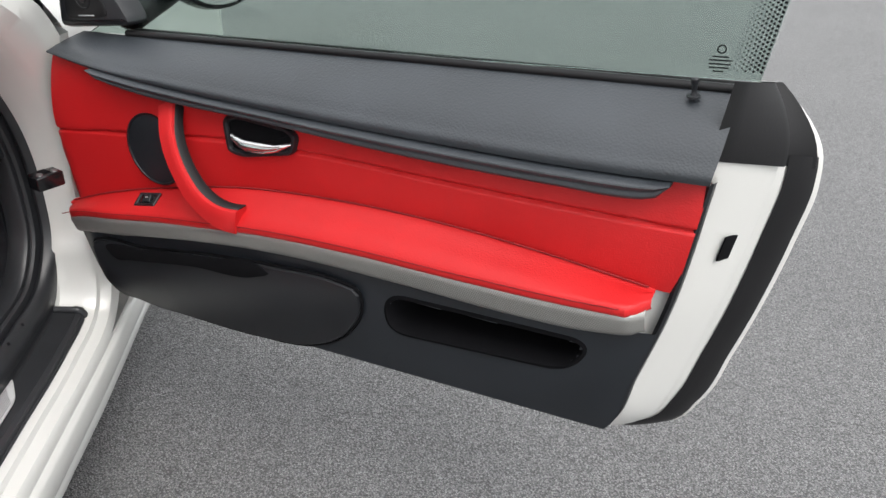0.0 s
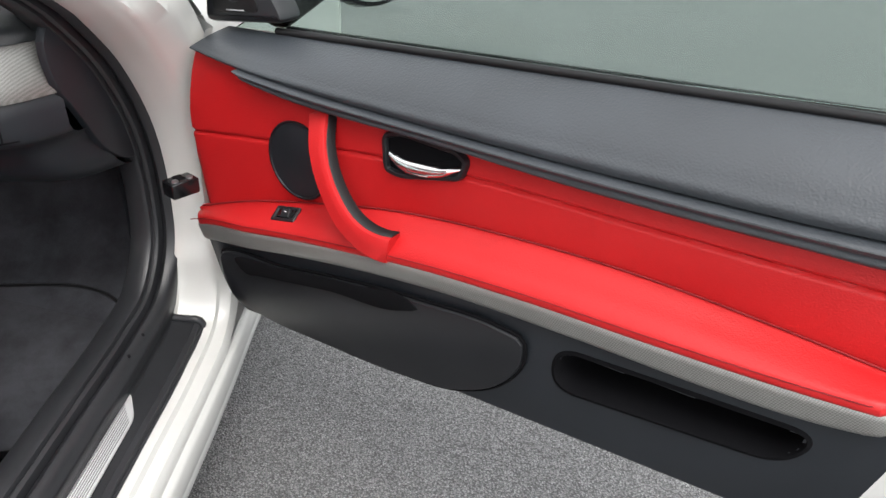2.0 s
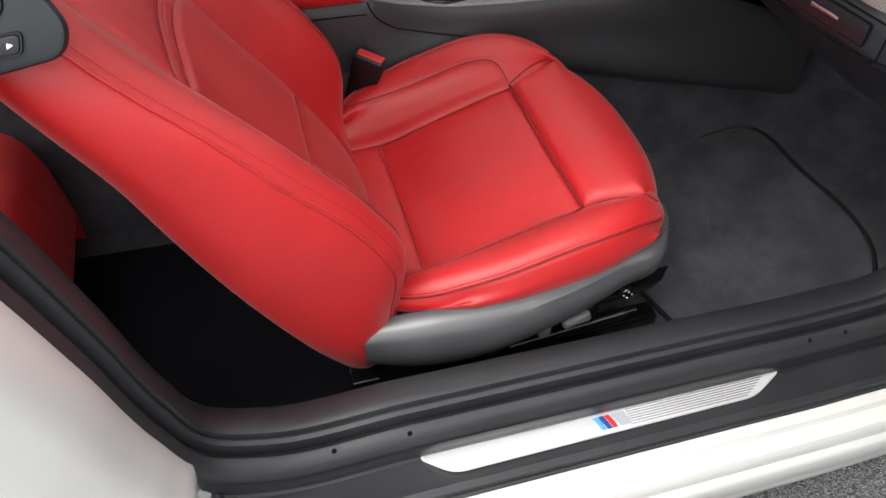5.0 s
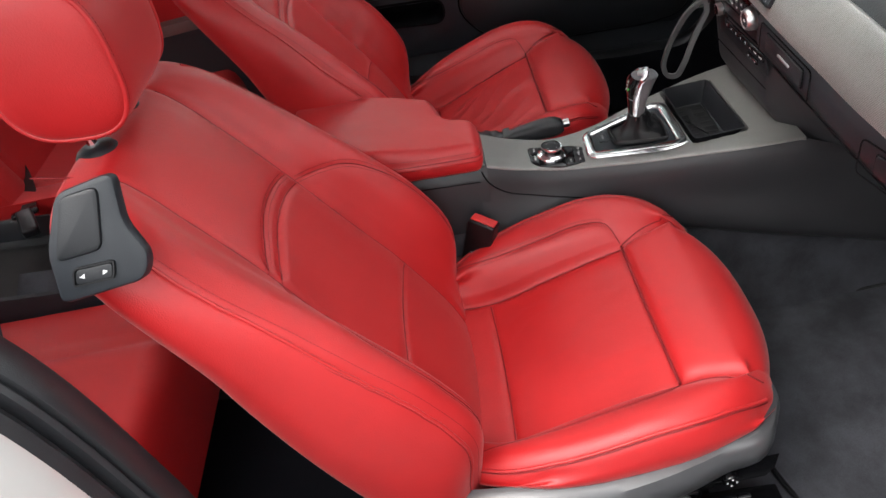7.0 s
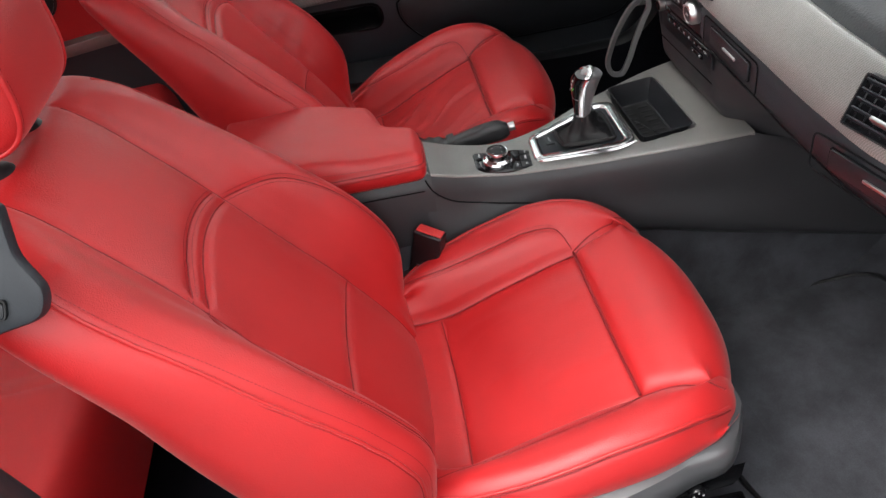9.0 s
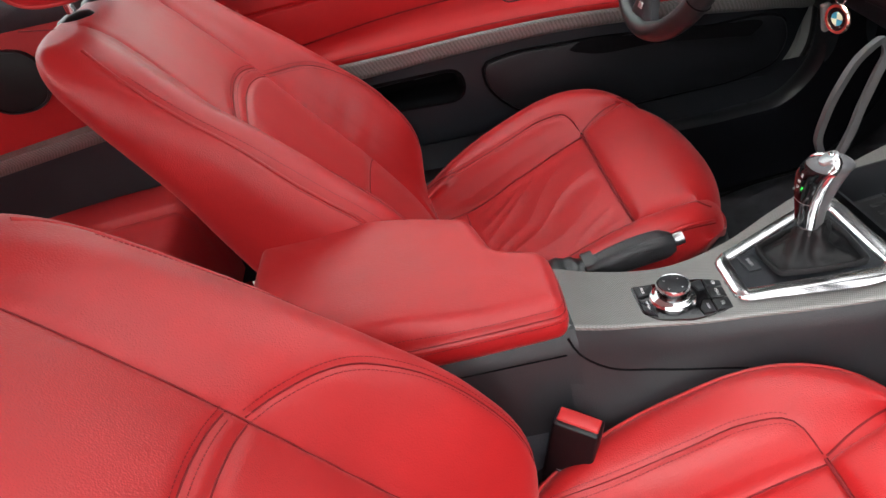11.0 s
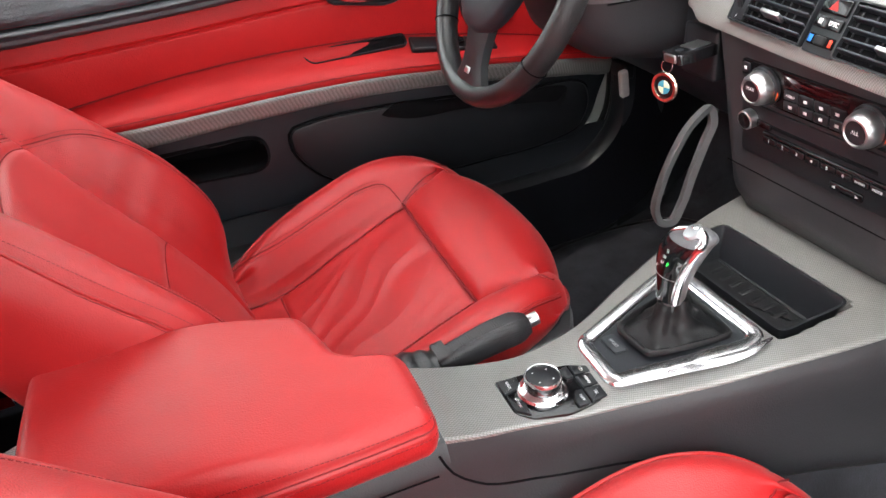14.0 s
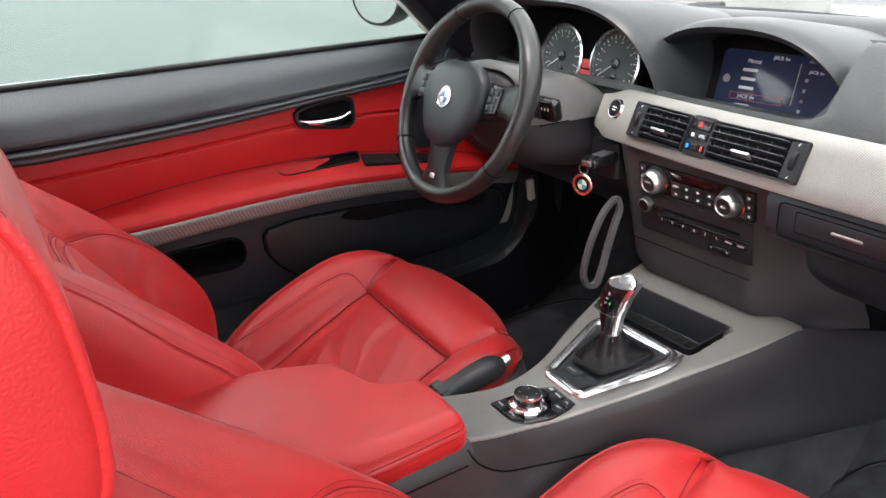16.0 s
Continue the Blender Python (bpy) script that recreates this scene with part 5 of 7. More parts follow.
    rbox("seat_switch", (0.014, 0.022, 0.024), T @ pose(0.262, 0.842, 0.338, 8), SWITCH, seat, "grey backrest adjusting switch", 0.006)
    lathe("pull_bar", [(0.0, 0.0), (0.009, 0.0), (0.009, 0.19), (0.007, 0.192), (0.006, 0.21), (0.0, 0.21)], T @ pose(0.245, 0.80, 0.285, -82), GLOSS_BLACK, seat, "", 16)
    return seat


build_seat(0.385, 0.0, 1, "red leather front passenger seat with black plastic base", False)
build_seat(-0.39, -0.04, -1, "red leather driver's seat with creased cushion", True)


# ---- centre console ----
CONSOLE_SKIN = plastic("console_skin", (0.030, 0.030, 0.033), 0.46, 620, 0.35, 0.45)
BEZEL = mat_base("polished_bezel", (0.82, 0.82, 0.83), 0.2, 1.0)[0]
TOP_Z = [(0.66, 0.586), (0.71, 0.577), (0.76, 0.561), (0.85, 0.549), (0.94, 0.557), (1.06, 0.577), (1.165, 0.592), (1.25, 0.603)]
TOP_R = [(0.66, 0.074), (0.72, 0.072), (0.80, 0.068), (0.87, 0.078), (1.03, 0.122), (1.15, 0.150), (1.25, 0.164)]
TOP_L = [(0.66, -0.050), (0.77, -0.046), (0.85, -0.040), (0.93, -0.052), (1.00, -0.080), (1.08, -0.108), (1.17, -0.136), (1.25, -0.150)]


def top_at(x, y, lift=0.0):
    """A frame on the console's trim: local x to the right, y ahead."""
    z = float(cat(TOP_Z, y))
    slope = (float(cat(TOP_Z, y + 0.01)) - float(cat(TOP_Z, y - 0.01))) / 0.02
    return frame_at((x, y, z + lift), (1, 0, 0), (0, 1, slope))


def build_console():
    con = thing("centre_console", (0, 0.9, 0.21), "black centre console with silver woven trim", "console")
    P = []
    for y in np.linspace(0.66, 1.25, 120):
        l, r, z = float(cat(TOP_L, y)), float(cat(TOP_R, y)), float(cat(TOP_Z, y))
        row = [(l - 0.004, y, z - 0.016), (l, y, z - 0.006)]
        for x in np.linspace(l + 0.004, r - 0.004, 90):
            qx, qy = max(-0.102 - x, x - 0.099), max(1.083 - y, y - 1.176)
            q = math.hypot(max(qx + 0.01, 0), max(qy + 0.01, 0)) + min(max(qx + 0.01, qy + 0.01), 0) - 0.01
            row.append((x, y, z - 0.05 * float(smooth_step(-q, -0.002, 0.003))))
        row += [(r - 0.001, y, z - 0.0015), (r, y, z - 0.006)]
        P.append(row)
    sheet("trim_panel", P, CARBON, con, "silver woven-texture trim panel", angle=45)
    # storage tray
    o = round_poly([(-0.101, 1.084), (0.098, 1.084), (0.098, 1.175), (-0.101, 1.175)], 0.012, 5)
    zt = 0.584
    rings = [(0.001, 0.003), (0.0, 0.004), (0.003, 0.004), (0.006, -0.005), (0.010, -0.040), (0.016, -0.043)]
    tray = sheet("storage_tray", [np.c_[inset(o, a), zt + b + (inset(o, a)[:, 1] - 1.084) * 0.10] for a, b in rings], DARK, con, "black storage tray", False, True, False, 40)
    bt = inset(o, 0.014)
    solid("tray_mat", np.c_[bt, zt - 0.041 + (bt[:, 1] - 1.084) * 0.10], [tuple(range(len(bt)))], RUBBER, con, "ribbed rubber tray mat")
    for j in range(9):
        for k in range(2):
            rbox("mat_rib", (0.007, 0.020, 0.0009), pose(-0.072 + j * 0.018, 1.115 + k * 0.032, zt - 0.040 + (0.031 + k * 0.032) * 0.10, 5.7), RUBBER, con, bevel=0.0006, seg=1)
    # side walls
    for side, edge in ((1, TOP_R), (-1, TOP_L)):
        P = []
        for y in np.linspace(0.70, 1.56, 60):
            yy = min(y, 1.25)
            x0, z0 = abs(float(cat(edge, yy))), float(cat(TOP_Z, yy))
            if y > 1.25:
                z0 -= (y - 1.25) * 0.30
                x0 += (y - 1.25) * 0.12
            zb = float(cat([(0.70, 0.30), (0.95, 0.40), (1.06, 0.43), (1.25, 0.41), (1.56, 0.36)], y))
            xb = max(x0 + 0.012, 0.112 + 0.02 * smooth_step(y, 0.9, 1.3))
            P.append([(side * x, y, z) for x, z in spline([(x0 - 0.0015, z0 - 0.0025), (x0 + 0.0035, z0 - 0.003), (x0 + 0.006, z0 - 0.010), (x0 + 0.010, z0 - 0.030), (xb, (z0 + zb) / 2), (xb + 0.004, zb), (xb - 0.02, zb - 0.02)], 16)])
        sheet("side_panel", P, CONSOLE_SKIN, con, "black plastic side panel")
        # carpeted tunnel below
        P = [[(side * x, y, z) for x, z in ((0.06, 0.47), (0.112, 0.44), (0.135, 0.38), (0.15, 0.28), (0.17, 0.215), (0.21, 0.206))] for y in np.linspace(-0.2, 1.75, 30)]
        sheet("tunnel_carpet", P, MAT_CARPET, con, "charcoal tunnel carpet")
    # box under the armrest
    P = []
    for y in np.linspace(0.34, 0.715, 40):
        P.append([(max(x, -0.13 + 0.09 * float(smooth_step(y, 0.632, 0.65))), y, z) for x, z in ((-0.125, 0.25), (-0.130, 0.55), (-0.122, 0.574), (-0.10, 0.578), (0.05, 0.578), (0.074, 0.576), (0.083, 0.566), (0.090, 0.548), (0.100, 0.40), (0.105, 0.25))])
    sheet("armrest_box", P, CONSOLE_SKIN, con, "black plastic armrest box", False, True, True, 35)
    tube("panel_joint", spline([(0.0865, 0.704, 0.574), (0.092, 0.712, 0.556), (0.100, 0.735, 0.538), (0.106, 0.80, 0.520), (0.112, 0.90, 0.500), (0.128, 1.02, 0.470)], 30), 0.0013, SHADE_PRINT_BLACK, con, n=5)
    tube("panel_joint", spline([(0.0905, 0.42, 0.552), (0.0915, 0.56, 0.554), (0.0925, 0.70, 0.556)], 10), 0.0010, SHADE_PRINT_BLACK, con, n=5)
    # end of the console towards the rear seats
    sheet("rear_trim", [[(x, y, z) for x in np.linspace(-0.115, 0.09, 8)] for y, z in ((0.35, 0.578), (0.30, 0.560), (0.26, 0.52), (0.245, 0.45), (0.245, 0.24))], CARBON, con, "silver woven rear console trim")
    # Flat near-black oval painted as the shade within the trim's hollow.
    plate("rear_hollow_shade", oval(-0.012, 0.0, 0.035, 0.020, 28), 0.002, frame_at((0, 0.303, 0.5625), (1, 0, 0), (0, 1, 0.4)), SHADE_PRINT_BLACK, con)
    # shifter surround
    bz = round_poly([(-0.020, 0.911), (0.056, 0.908), (0.094, 1.052), (0.086, 1.072), (-0.050, 1.076), (-0.066, 1.050)], 0.014, 6)
    zc = lambda p, l: np.c_[p, np.array([float(cat(TOP_Z, y)) for y in p[:, 1]]) + l]
    sb = sheet("shifter_bezel", [zc(inset(bz, a), l) for a, l in ((-0.005, -0.003), (-0.004, 0.003), (-0.001, 0.006), (0.009, 0.0065), (0.013, 0.004), (0.015, 0.001), (0.0155, -0.004))], BEZEL, con, "chrome shifter surround", False, True, False, 40)
    bc = bz.mean(0)
    sheet("shifter_plate", [zc(bc + (bz - bc) * k, l) for k, l in ((0.90, 0.0), (0.89, 0.0022), (0.60, 0.0022), (0.30, 0.0022), (0.02, 0.0022))], DARK_MATT, sb, "", False, True, True, 40)
    # wide polished flank on the passenger side
    fl = spline([(0.057, 0.908), (0.077, 0.965), (0.0975, 1.055), (0.0925, 1.074)], 24)
    sheet("bezel_flank", [[(x + 0.005 - 0.021 * k * math.sin(math.pi * min(1, (y - 0.885) / 0.2)), y, float(cat(TOP_Z, y)) + 0.0045 + 0.0015 * math.sin(math.pi * k)) for k in np.linspace(0, 1, 5)] for x, y in fl], BEZEL, sb)
    # sport button
    mo = top_at(0.006, 0.943, -0.0005)
    bt = plate("sport_button", round_poly([(-0.016, -0.008), (0.014, -0.008), (0.016, 0.008), (-0.014, 0.008)], 0.003, 4), 0.0055, mo, DARK_MATT, con, "black mode button", 0.001)
    return con


CONSOLE = build_console()


def write(text, M, size, mat, parent, depth=0.0002):
    """Small printed words, flat on a surface."""
    cu = bpy.data.curves.new("lettering", "FONT")
    cu.body, cu.size, cu.align_x, cu.align_y, cu.extrude = text, size, "CENTER", "CENTER", depth
    tmp = bpy.data.objects.new("lettering", cu)
    scene.collection.objects.link(tmp)
    me = bpy.data.meshes.new_from_object(tmp.evaluated_get(bpy.context.evaluated_depsgraph_get()))
    bpy.data.objects.remove(tmp)
    bpy.data.curves.remove(cu)
    me.transform(M)
    me.materials.clear()
    me.materials.append(mat)
    me.name = "lettering"
    ob = new("lettering", me)
    adopt(ob, parent)
    return ob


write("SPORT", top_at(0.006, 0.942, 0.0051), 0.0052, GREY_INK, CONSOLE)


def build_armrest():
    a = thing("armrest", (-0.03, 0.54, 0.577), "padded red leather centre armrest lid with a stepped corner", "armrest")
    o = round_poly([(0.085, 0.352), (0.086, 0.709), (-0.022, 0.712), (-0.046, 0.654), (-0.078, 0.646), (-0.132, 0.634), (-0.150, 0.560), (-0.158, 0.470), (-0.145, 0.352)], 0.020, 8)
    dense = spline(o, 260, True)
    c = np.array([-0.035, 0.52])
    rows = []
    zs = 0.574

    def top(q, d):
        edge = 1 - np.clip(1 - d / 0.020, 0, 1) ** 2.2
        return zs + 0.031 + 0.019 * edge + 0.007 * (1 - np.exp(-d / 0.035)) + 0.012 * smooth_step(0.64 - q[:, 1], 0.0, 0.14) * edge + 0.0008 * np.array([noise.noise((x * 22, y * 22, 1.0)) for x, y in q])

    for d, z in ((0.012, -0.004), (0.004, 0.0), (0.0005, 0.006), (-0.0012, 0.015), (-0.0005, 0.0255), (0.0012, 0.0290), (0.0022, 0.0295)):
        rows.append(np.c_[inset(dense, d), np.full(260, zs + z)])
    for d in (0.0028, 0.0040, 0.0058, 0.0080, 0.0105, 0.0135, 0.0165):
        q = inset(dense, d)
        rows.append(np.c_[q, top(q, np.full(260, d))])
    base = inset(dense, 0.0165)
    for k in 1 - np.linspace(0, 0.985, 44)[1:]:
        q = c + (base - c) * k
        rows.append(np.c_[q, top(q, near_line(q[:, 0], q[:, 1], np.r_[dense, dense[:1]]))])
    lid = sheet("armrest_lid", rows, RED, a, "", False, True, True, 70)
    tube("seam", np.c_[inset(dense, 0.0018), np.full(260, zs + 0.0300)], 0.0008, GAP_RED, lid, n=6, closed=True)
    for d in (0.0040,):
        q = inset(dense, d)
        stitches("stitching", np.c_[q, top(q, np.full(260, d)) + 0.0002], (0.3, 0.2, 0.9), RED_THREAD, lid)
    q = inset(dense, -0.0012)
    stitches("stitching", np.c_[q, np.full(260, zs + 0.0235)], (0.9, 0.3, 0.2), RED_THREAD, lid)


build_armrest()


def build_shifter():
    s = thing("gear_selector", (0.024, 1.0, 0.574), "chrome and black electronic gear selector with leather boot", "gear selector")
    bo = round_poly([(-0.012, 0.950), (0.052, 0.952), (0.074, 1.052), (-0.034, 1.056)], 0.010, 6)
    dense = spline(bo, 72, True)
    c = np.array([0.022, 1.004])
    rings = []
    for k, z in ((1.02, 0.002), (1.03, 0.007), (0.99, 0.009), (0.94, 0.008), (0.91, 0.003), (0.84, 0.004), (0.74, 0.009), (0.63, 0.011), (0.53, 0.015), (0.44, 0.023), (0.36, 0.034), (0.30, 0.046)):
        q = c + (dense - c) * k * 0.92
        ang = np.arctan2(q[:, 1] - c[1], q[:, 0] - c[0])
        fold = 0.36 * (1 - k) * (k < 0.9) * (np.sin(ang * 4 + 1.2) + 0.7 * np.sin(ang * 7 + z * 260))
        q = c + (q - c) * (1 + fold)[:, None]
        rings.append(np.c_[q, 0.570 + z + (q[:, 1] - 1.0) * 0.10])
    sheet("leather_boot", rings, BOOT_LEATHER, s, "creased black leather boot", False, True, True, 70)
    # grip: a leaning paddle
    path = spline([(0.023, 1.000, 0.612), (0.025, 1.000, 0.640), (0.030, 1.001, 0.668), (0.038, 1.003, 0.690), (0.047, 1.008, 0.704)], 24)
    wx = cat([(0, 0.013), (6, 0.0155), (14, 0.021), (19, 0.0225), (22, 0.019), (23, 0.012)], np.arange(24))
    wy = cat([(0, 0.013), (6, 0.0155), (14, 0.021), (19, 0.022), (22, 0.018), (23, 0.010)], np.arange(24))
    P = [np.c_[oval(p[0], p[1], a, b, 36, 2.4), np.full(36, p[2])] for p, a, b in zip(path, wx, wy)]
    grip = sheet("grip", P, mat_base("grey_grip_leather", (0.10, 0.10, 0.105), 0.42)[0], s, "grey leather-backed grip", False, True, True, 60)
    # chrome band round the face and the glossy display on it, facing the rear and up
    face = []
    for p, a, b in zip(path, wx, wy):
        face.append((p, a, b))

    def rim(p, a, b, deg, k=1.02):
        c, q = math.cos(radians(deg)), math.sin(radians(deg))
        return (p[0] + k * a * np.sign(c) * abs(c) ** (2 / 2.4), p[1] + k * b * np.sign(q) * abs(q) ** (2 / 2.4), p[2])

    band_l = [rim(p, a, b, 196, 0.97) for p, a, b in face]
    band_r = [rim(p, a, b, 338, 0.92) for p, a, b in face]
    loop = band_l[1:] + [(path[-1][0], path[-1][1] - 0.004, path[-1][2] + 0.004)] + band_r[:0:-1]
    tube("chrome_band", spline(loop, 60), 0.0060, CHROME, grip, "chrome band", n=12, taper=cat([(0, 0.45), (20, 0.55), (30, 0.7), (44, 1.0), (59, 0.8)], np.arange(60)))
    P = [[rim(p, a, b, t, 1.035) for t in np.linspace(200, 322, 14)] for p, a, b in face[1:22]]
    disp = sheet("display_face", P, mat_base("black_glass", (0.006, 0.008, 0.009), 0.06)[0], grip, "glossy black display", thick=0.001)
    tube("face_bar", [rim(*face[9], t, 1.05) for t in np.linspace(203, 320, 14)], 0.0009, SATIN, grip, "thin satin bar across the face", n=6)
    cap = lathe("park_button", [(0.011, 0.0), (0.011, 0.004), (0.009, 0.006), (0.0, 0.0065)], frame_at((path[-1][0] - 0.001, path[-1][1] - 0.006, path[-1][2] - 0.001), (1, 0, 0.2), (0, 0.8, 0.5)), SATIN, grip, "satin button on top", 24)
    ink = mat_base("display_letters", (0.7, 0.7, 0.7), 0.5)[0]
    grn = bpy.data.materials.new("green_light")
    grn.use_nodes = True
    gb = grn.node_tree.nodes["Principled BSDF"]
    gb.inputs["Base Color"].default_value = (0.02, 0.5, 0.05, 1)
    gb.inputs["Emission Color"].default_value, gb.inputs["Emission Strength"].default_value = (0.05, 0.9, 0.1, 1), 0.4
    nrm = Vector((0.03, -0.93, 0.36))
    for ch, dx, k, m in (("R", 0.002, 18, ink), ("N", 0.001, 16, ink), ("D", 0.0, 14, ink), ("P", 0.008, 14, grn), ("+", -0.007, 12, ink)):
        p, a, b = face[k]
        write(ch, frame_at((p[0] + dx, p[1] - b * 1.02 - 0.0016, p[2]), (1, 0, 0.12), (0, 0.3, 0.93)), 0.006, m, grip)
    lathe("neck", [(0.009, 0.0), (0.009, 0.05)], pose(0.023, 1.0, 0.575), GLOSS_BLACK, s, "", 20)


build_shifter()


def build_controller():
    c = thing("rotary_controller", (0.03, 0.845, 0.55), "chrome-ringed black rotary controller with lettered keys", "controller")
    M = top_at(0.0, 0.845)
    o = round_poly([(-0.004, 0.800), (0.048, 0.799), (0.062, 0.813), (0.071, 0.850), (0.067, 0.899), (0.014, 0.904), (0.002, 0.884), (-0.003, 0.84)], 0.006, 5) - np.array([0.0, 0.845])
    base = plate("key_plate", o, 0.003, M, GLOSS_BLACK, c, "", 0.001)

    def key(pts, word, x, y, size):
        plate("key", inset(round_poly(pts, 0.0015, 3) - np.array([0.0, 0.845]), 0.0005), 0.0056, M, DARK, base, "", 0.0010)
        if word:
            write(word, M @ pose(x, y - 0.845, 0.0057, 0, 0, -4), size, WHITE_INK, base)

    key([(-0.002, 0.802), (0.0215, 0.8015), (0.017, 0.822), (0.000, 0.826)], "BACK", 0.0095, 0.811, 0.0046)
    key([(0.0225, 0.8015), (0.047, 0.801), (0.059, 0.8135), (0.040, 0.816)], "OPTION", 0.0375, 0.8085, 0.0040)
    key([(0.006, 0.884), (0.0235, 0.882), (0.0255, 0.9015), (0.0145, 0.9025)], "CD", 0.0175, 0.893, 0.0048)
    key([(0.0245, 0.882), (0.0445, 0.881), (0.0455, 0.899), (0.0265, 0.9005)], "MENU", 0.0352, 0.8905, 0.0046)
    key([(0.0455, 0.880), (0.0675, 0.878), (0.0655, 0.8975), (0.0465, 0.899)], "TEL", 0.0562, 0.8885, 0.0048)
    key([(0.009, 0.868), (0.026, 0.872), (0.0255, 0.881), (0.006, 0.883)], "", 0, 0, 0)
    key([(0.0440, 0.870), (0.0575, 0.862), (0.0685, 0.862), (0.0680, 0.877), (0.0455, 0.879)], "NAV", 0.0575, 0.8715, 0.0046)
    K = M @ Matrix.Translation((0.031, -0.005, 0.003))
    lathe("chrome_ring", [(0.0265, 0.0), (0.0268, 0.003), (0.0250, 0.0055), (0.0225, 0.0062), (0.0205, 0.0085), (0.0190, 0.0090)], K, CHROME, c, "polished chrome ring", 56)
    lathe("knob", [(0.0182, 0.005), (0.0186, 0.013), (0.0192, 0.0178)], K, DARK_CHROME, c, "dark chrome knob", 56)
    lathe("knob_rim", [(0.0192, 0.0175), (0.0197, 0.0205), (0.0186, 0.0228), (0.0172, 0.0226), (0.0168, 0.012)], K, CHROME, c, "", 56)
    lathe("knob_face", [(0.0170, 0.0214), (0.016, 0.0220), (0.0, 0.0210)], K, DARK, c, "", 48)
    for j in range(4):
        a = math.pi / 4 + j * math.pi / 2
        plate("arrow_mark", [(-0.001, -0.0008), (0.001, -0.0008), (0, 0.001)], 0.0004, K @ pose(0.0115 * math.cos(a), 0.0115 * math.sin(a), 0.0216, 0, 0, math.degrees(a) - 90), WHITE_INK, c, "", 0.0001)


build_controller()


def build_handbrake():
    h = thing("handbrake", (-0.09, 0.75, 0.54), "black perforated leather handbrake lever with gaiter", "handbrake")
    p = spline([(-0.086, 0.770, 0.528), (-0.088, 0.81, 0.537), (-0.090, 0.86, 0.544), (-0.091, 0.886, 0.545)], 30)
    wid = cat([(0, 0.0155), (8, 0.0165), (20, 0.0178), (26, 0.0165), (29, 0.0115)], np.arange(30))
    rings = []
    for q, w in zip(p, wid):
        o = oval(0, 0, w, w * 1.02, 36, 2.9)
        rings.append(np.c_[q[0] + o[:, 0], np.full(36, q[1]) - 0.18 * o[:, 1], q[2] + o[:, 1]])
    grip = sheet("grip", rings, PERFORATED, h, "black perforated leather grip", False, True, True, 60)
    for k in (1, -1):
        stitches("stitching", [(q[0] + k * w * 0.55, q[1] - 0.1 * w, q[2] + w * 0.985) for q, w in zip(p[2:-2], wid[2:-2])], (0, 0, 1), GREY_THREAD, grip, 0.003, 0.005, 0.0008)
    lathe("button", [(0.0085, 0.0), (0.0085, 0.010), (0.0075, 0.0125), (0.0, 0.013)], frame_at((-0.091, 0.899, 0.549), (1, 0, 0), (0, -0.18, 1)), SATIN, h, "satin grey release button", 20)
    rings = []
    for k in range(26):
        t = k / 25
        c = np.array([-0.080 - 0.007 * t, 0.650 + 0.115 * t, 0.538 - 0.010 * t])
        r = 0.036 - 0.014 * t + 0.0022 * math.sin(k * 1.5) * (1 - 0.5 * t)
        rings.append([(c[0] + r * math.cos(a), c[1], c[2] + r * 0.9 * math.sin(a) * (1 + 0.05 * math.sin(3 * a + k * 0.7))) for a in np.linspace(0, 2 * math.pi, 32, endpoint=False)])
    sheet("gaiter", rings, BLACK_LEATHER, h, "creased black leather gaiter", False, True, True, 70)
    o = round_poly([(-0.0215, -0.021), (0.0215, -0.021), (0.0215, 0.0215), (-0.0215, 0.0215)], 0.009, 5)
    C = frame_at((-0.0865, 0.783, 0.529), (1, 0, 0), (0, -0.18, 1))
    plate("collar", o, 0.016, C, BLACK_LEATHER, h, "stitched leather collar", 0.003)


build_handbrake()


def build_buckle(x, y, z, lean, label):
    b = thing("belt_buckle", (x, y, z), label, "seat belt buckle", "belt buckles")
    M = pose(x, y, z, -12, lean, -30)
    black = plastic("buckle_plastic", (0.005, 0.005, 0.006), 0.32, 900, 0.0, 0.4)
    rbox("buckle_body", (0.030, 0.052, 0.122), M @ pose(0, 0, -0.008), black, b, "glossy black buckle body", 0.004)
    rbox("release_button", (0.020, 0.046, 0.008), M @ pose(0, 0, 0.052), mat_base("red_button", (0.60, 0.03, 0.03), 0.4)[0], b, "red release button", 0.0015)
    rbox("stalk", (0.022, 0.036, 0.10), M @ pose(0, 0, -0.075), RUBBER, b, bevel=0.004)
    rbox("button_slot", (0.005, 0.034, 0.004), M @ pose(-0.010, 0, 0.053), SHADE_PRINT_BLACK, b, bevel=0.0008, seg=1)
    rbox("label_line", (0.0006, 0.022, 0.0014), M @ pose(0.0153, 0, -0.012), GREY_INK, b, bevel=0.0002, seg=1)


build_buckle(0.140, 0.684, 0.453, -7, "black belt buckle with red button beside the passenger seat")


# ---- dashboard ----
KNOB = mat_base("knob_metal", (0.62, 0.62, 0.63), 0.30, 1.0)[0]
FACE_Y = [(-0.72, 1.24), (-0.50, 1.215), (-0.22, 1.200), (0.0, 1.172), (0.2, 1.155), (0.35, 1.148), (0.5, 1.142), (0.62, 1.150), (0.70, 1.185), (0.74, 1.25)]


def on_face(x, z, out=0.0):
    """A frame on the dashboard's face: local x to the right, y up."""
    y = float(cat(FACE_Y, x)) + (z - 0.87) * 0.42
    dx = (float(cat(FACE_Y, x + 0.02)) - float(cat(FACE_Y, x - 0.02))) / 0.04
    m = frame_at((x, y, z), (1, dx, 0), (0, 0.42, 1))
    return m @ Matrix.Translation((0, 0, out))


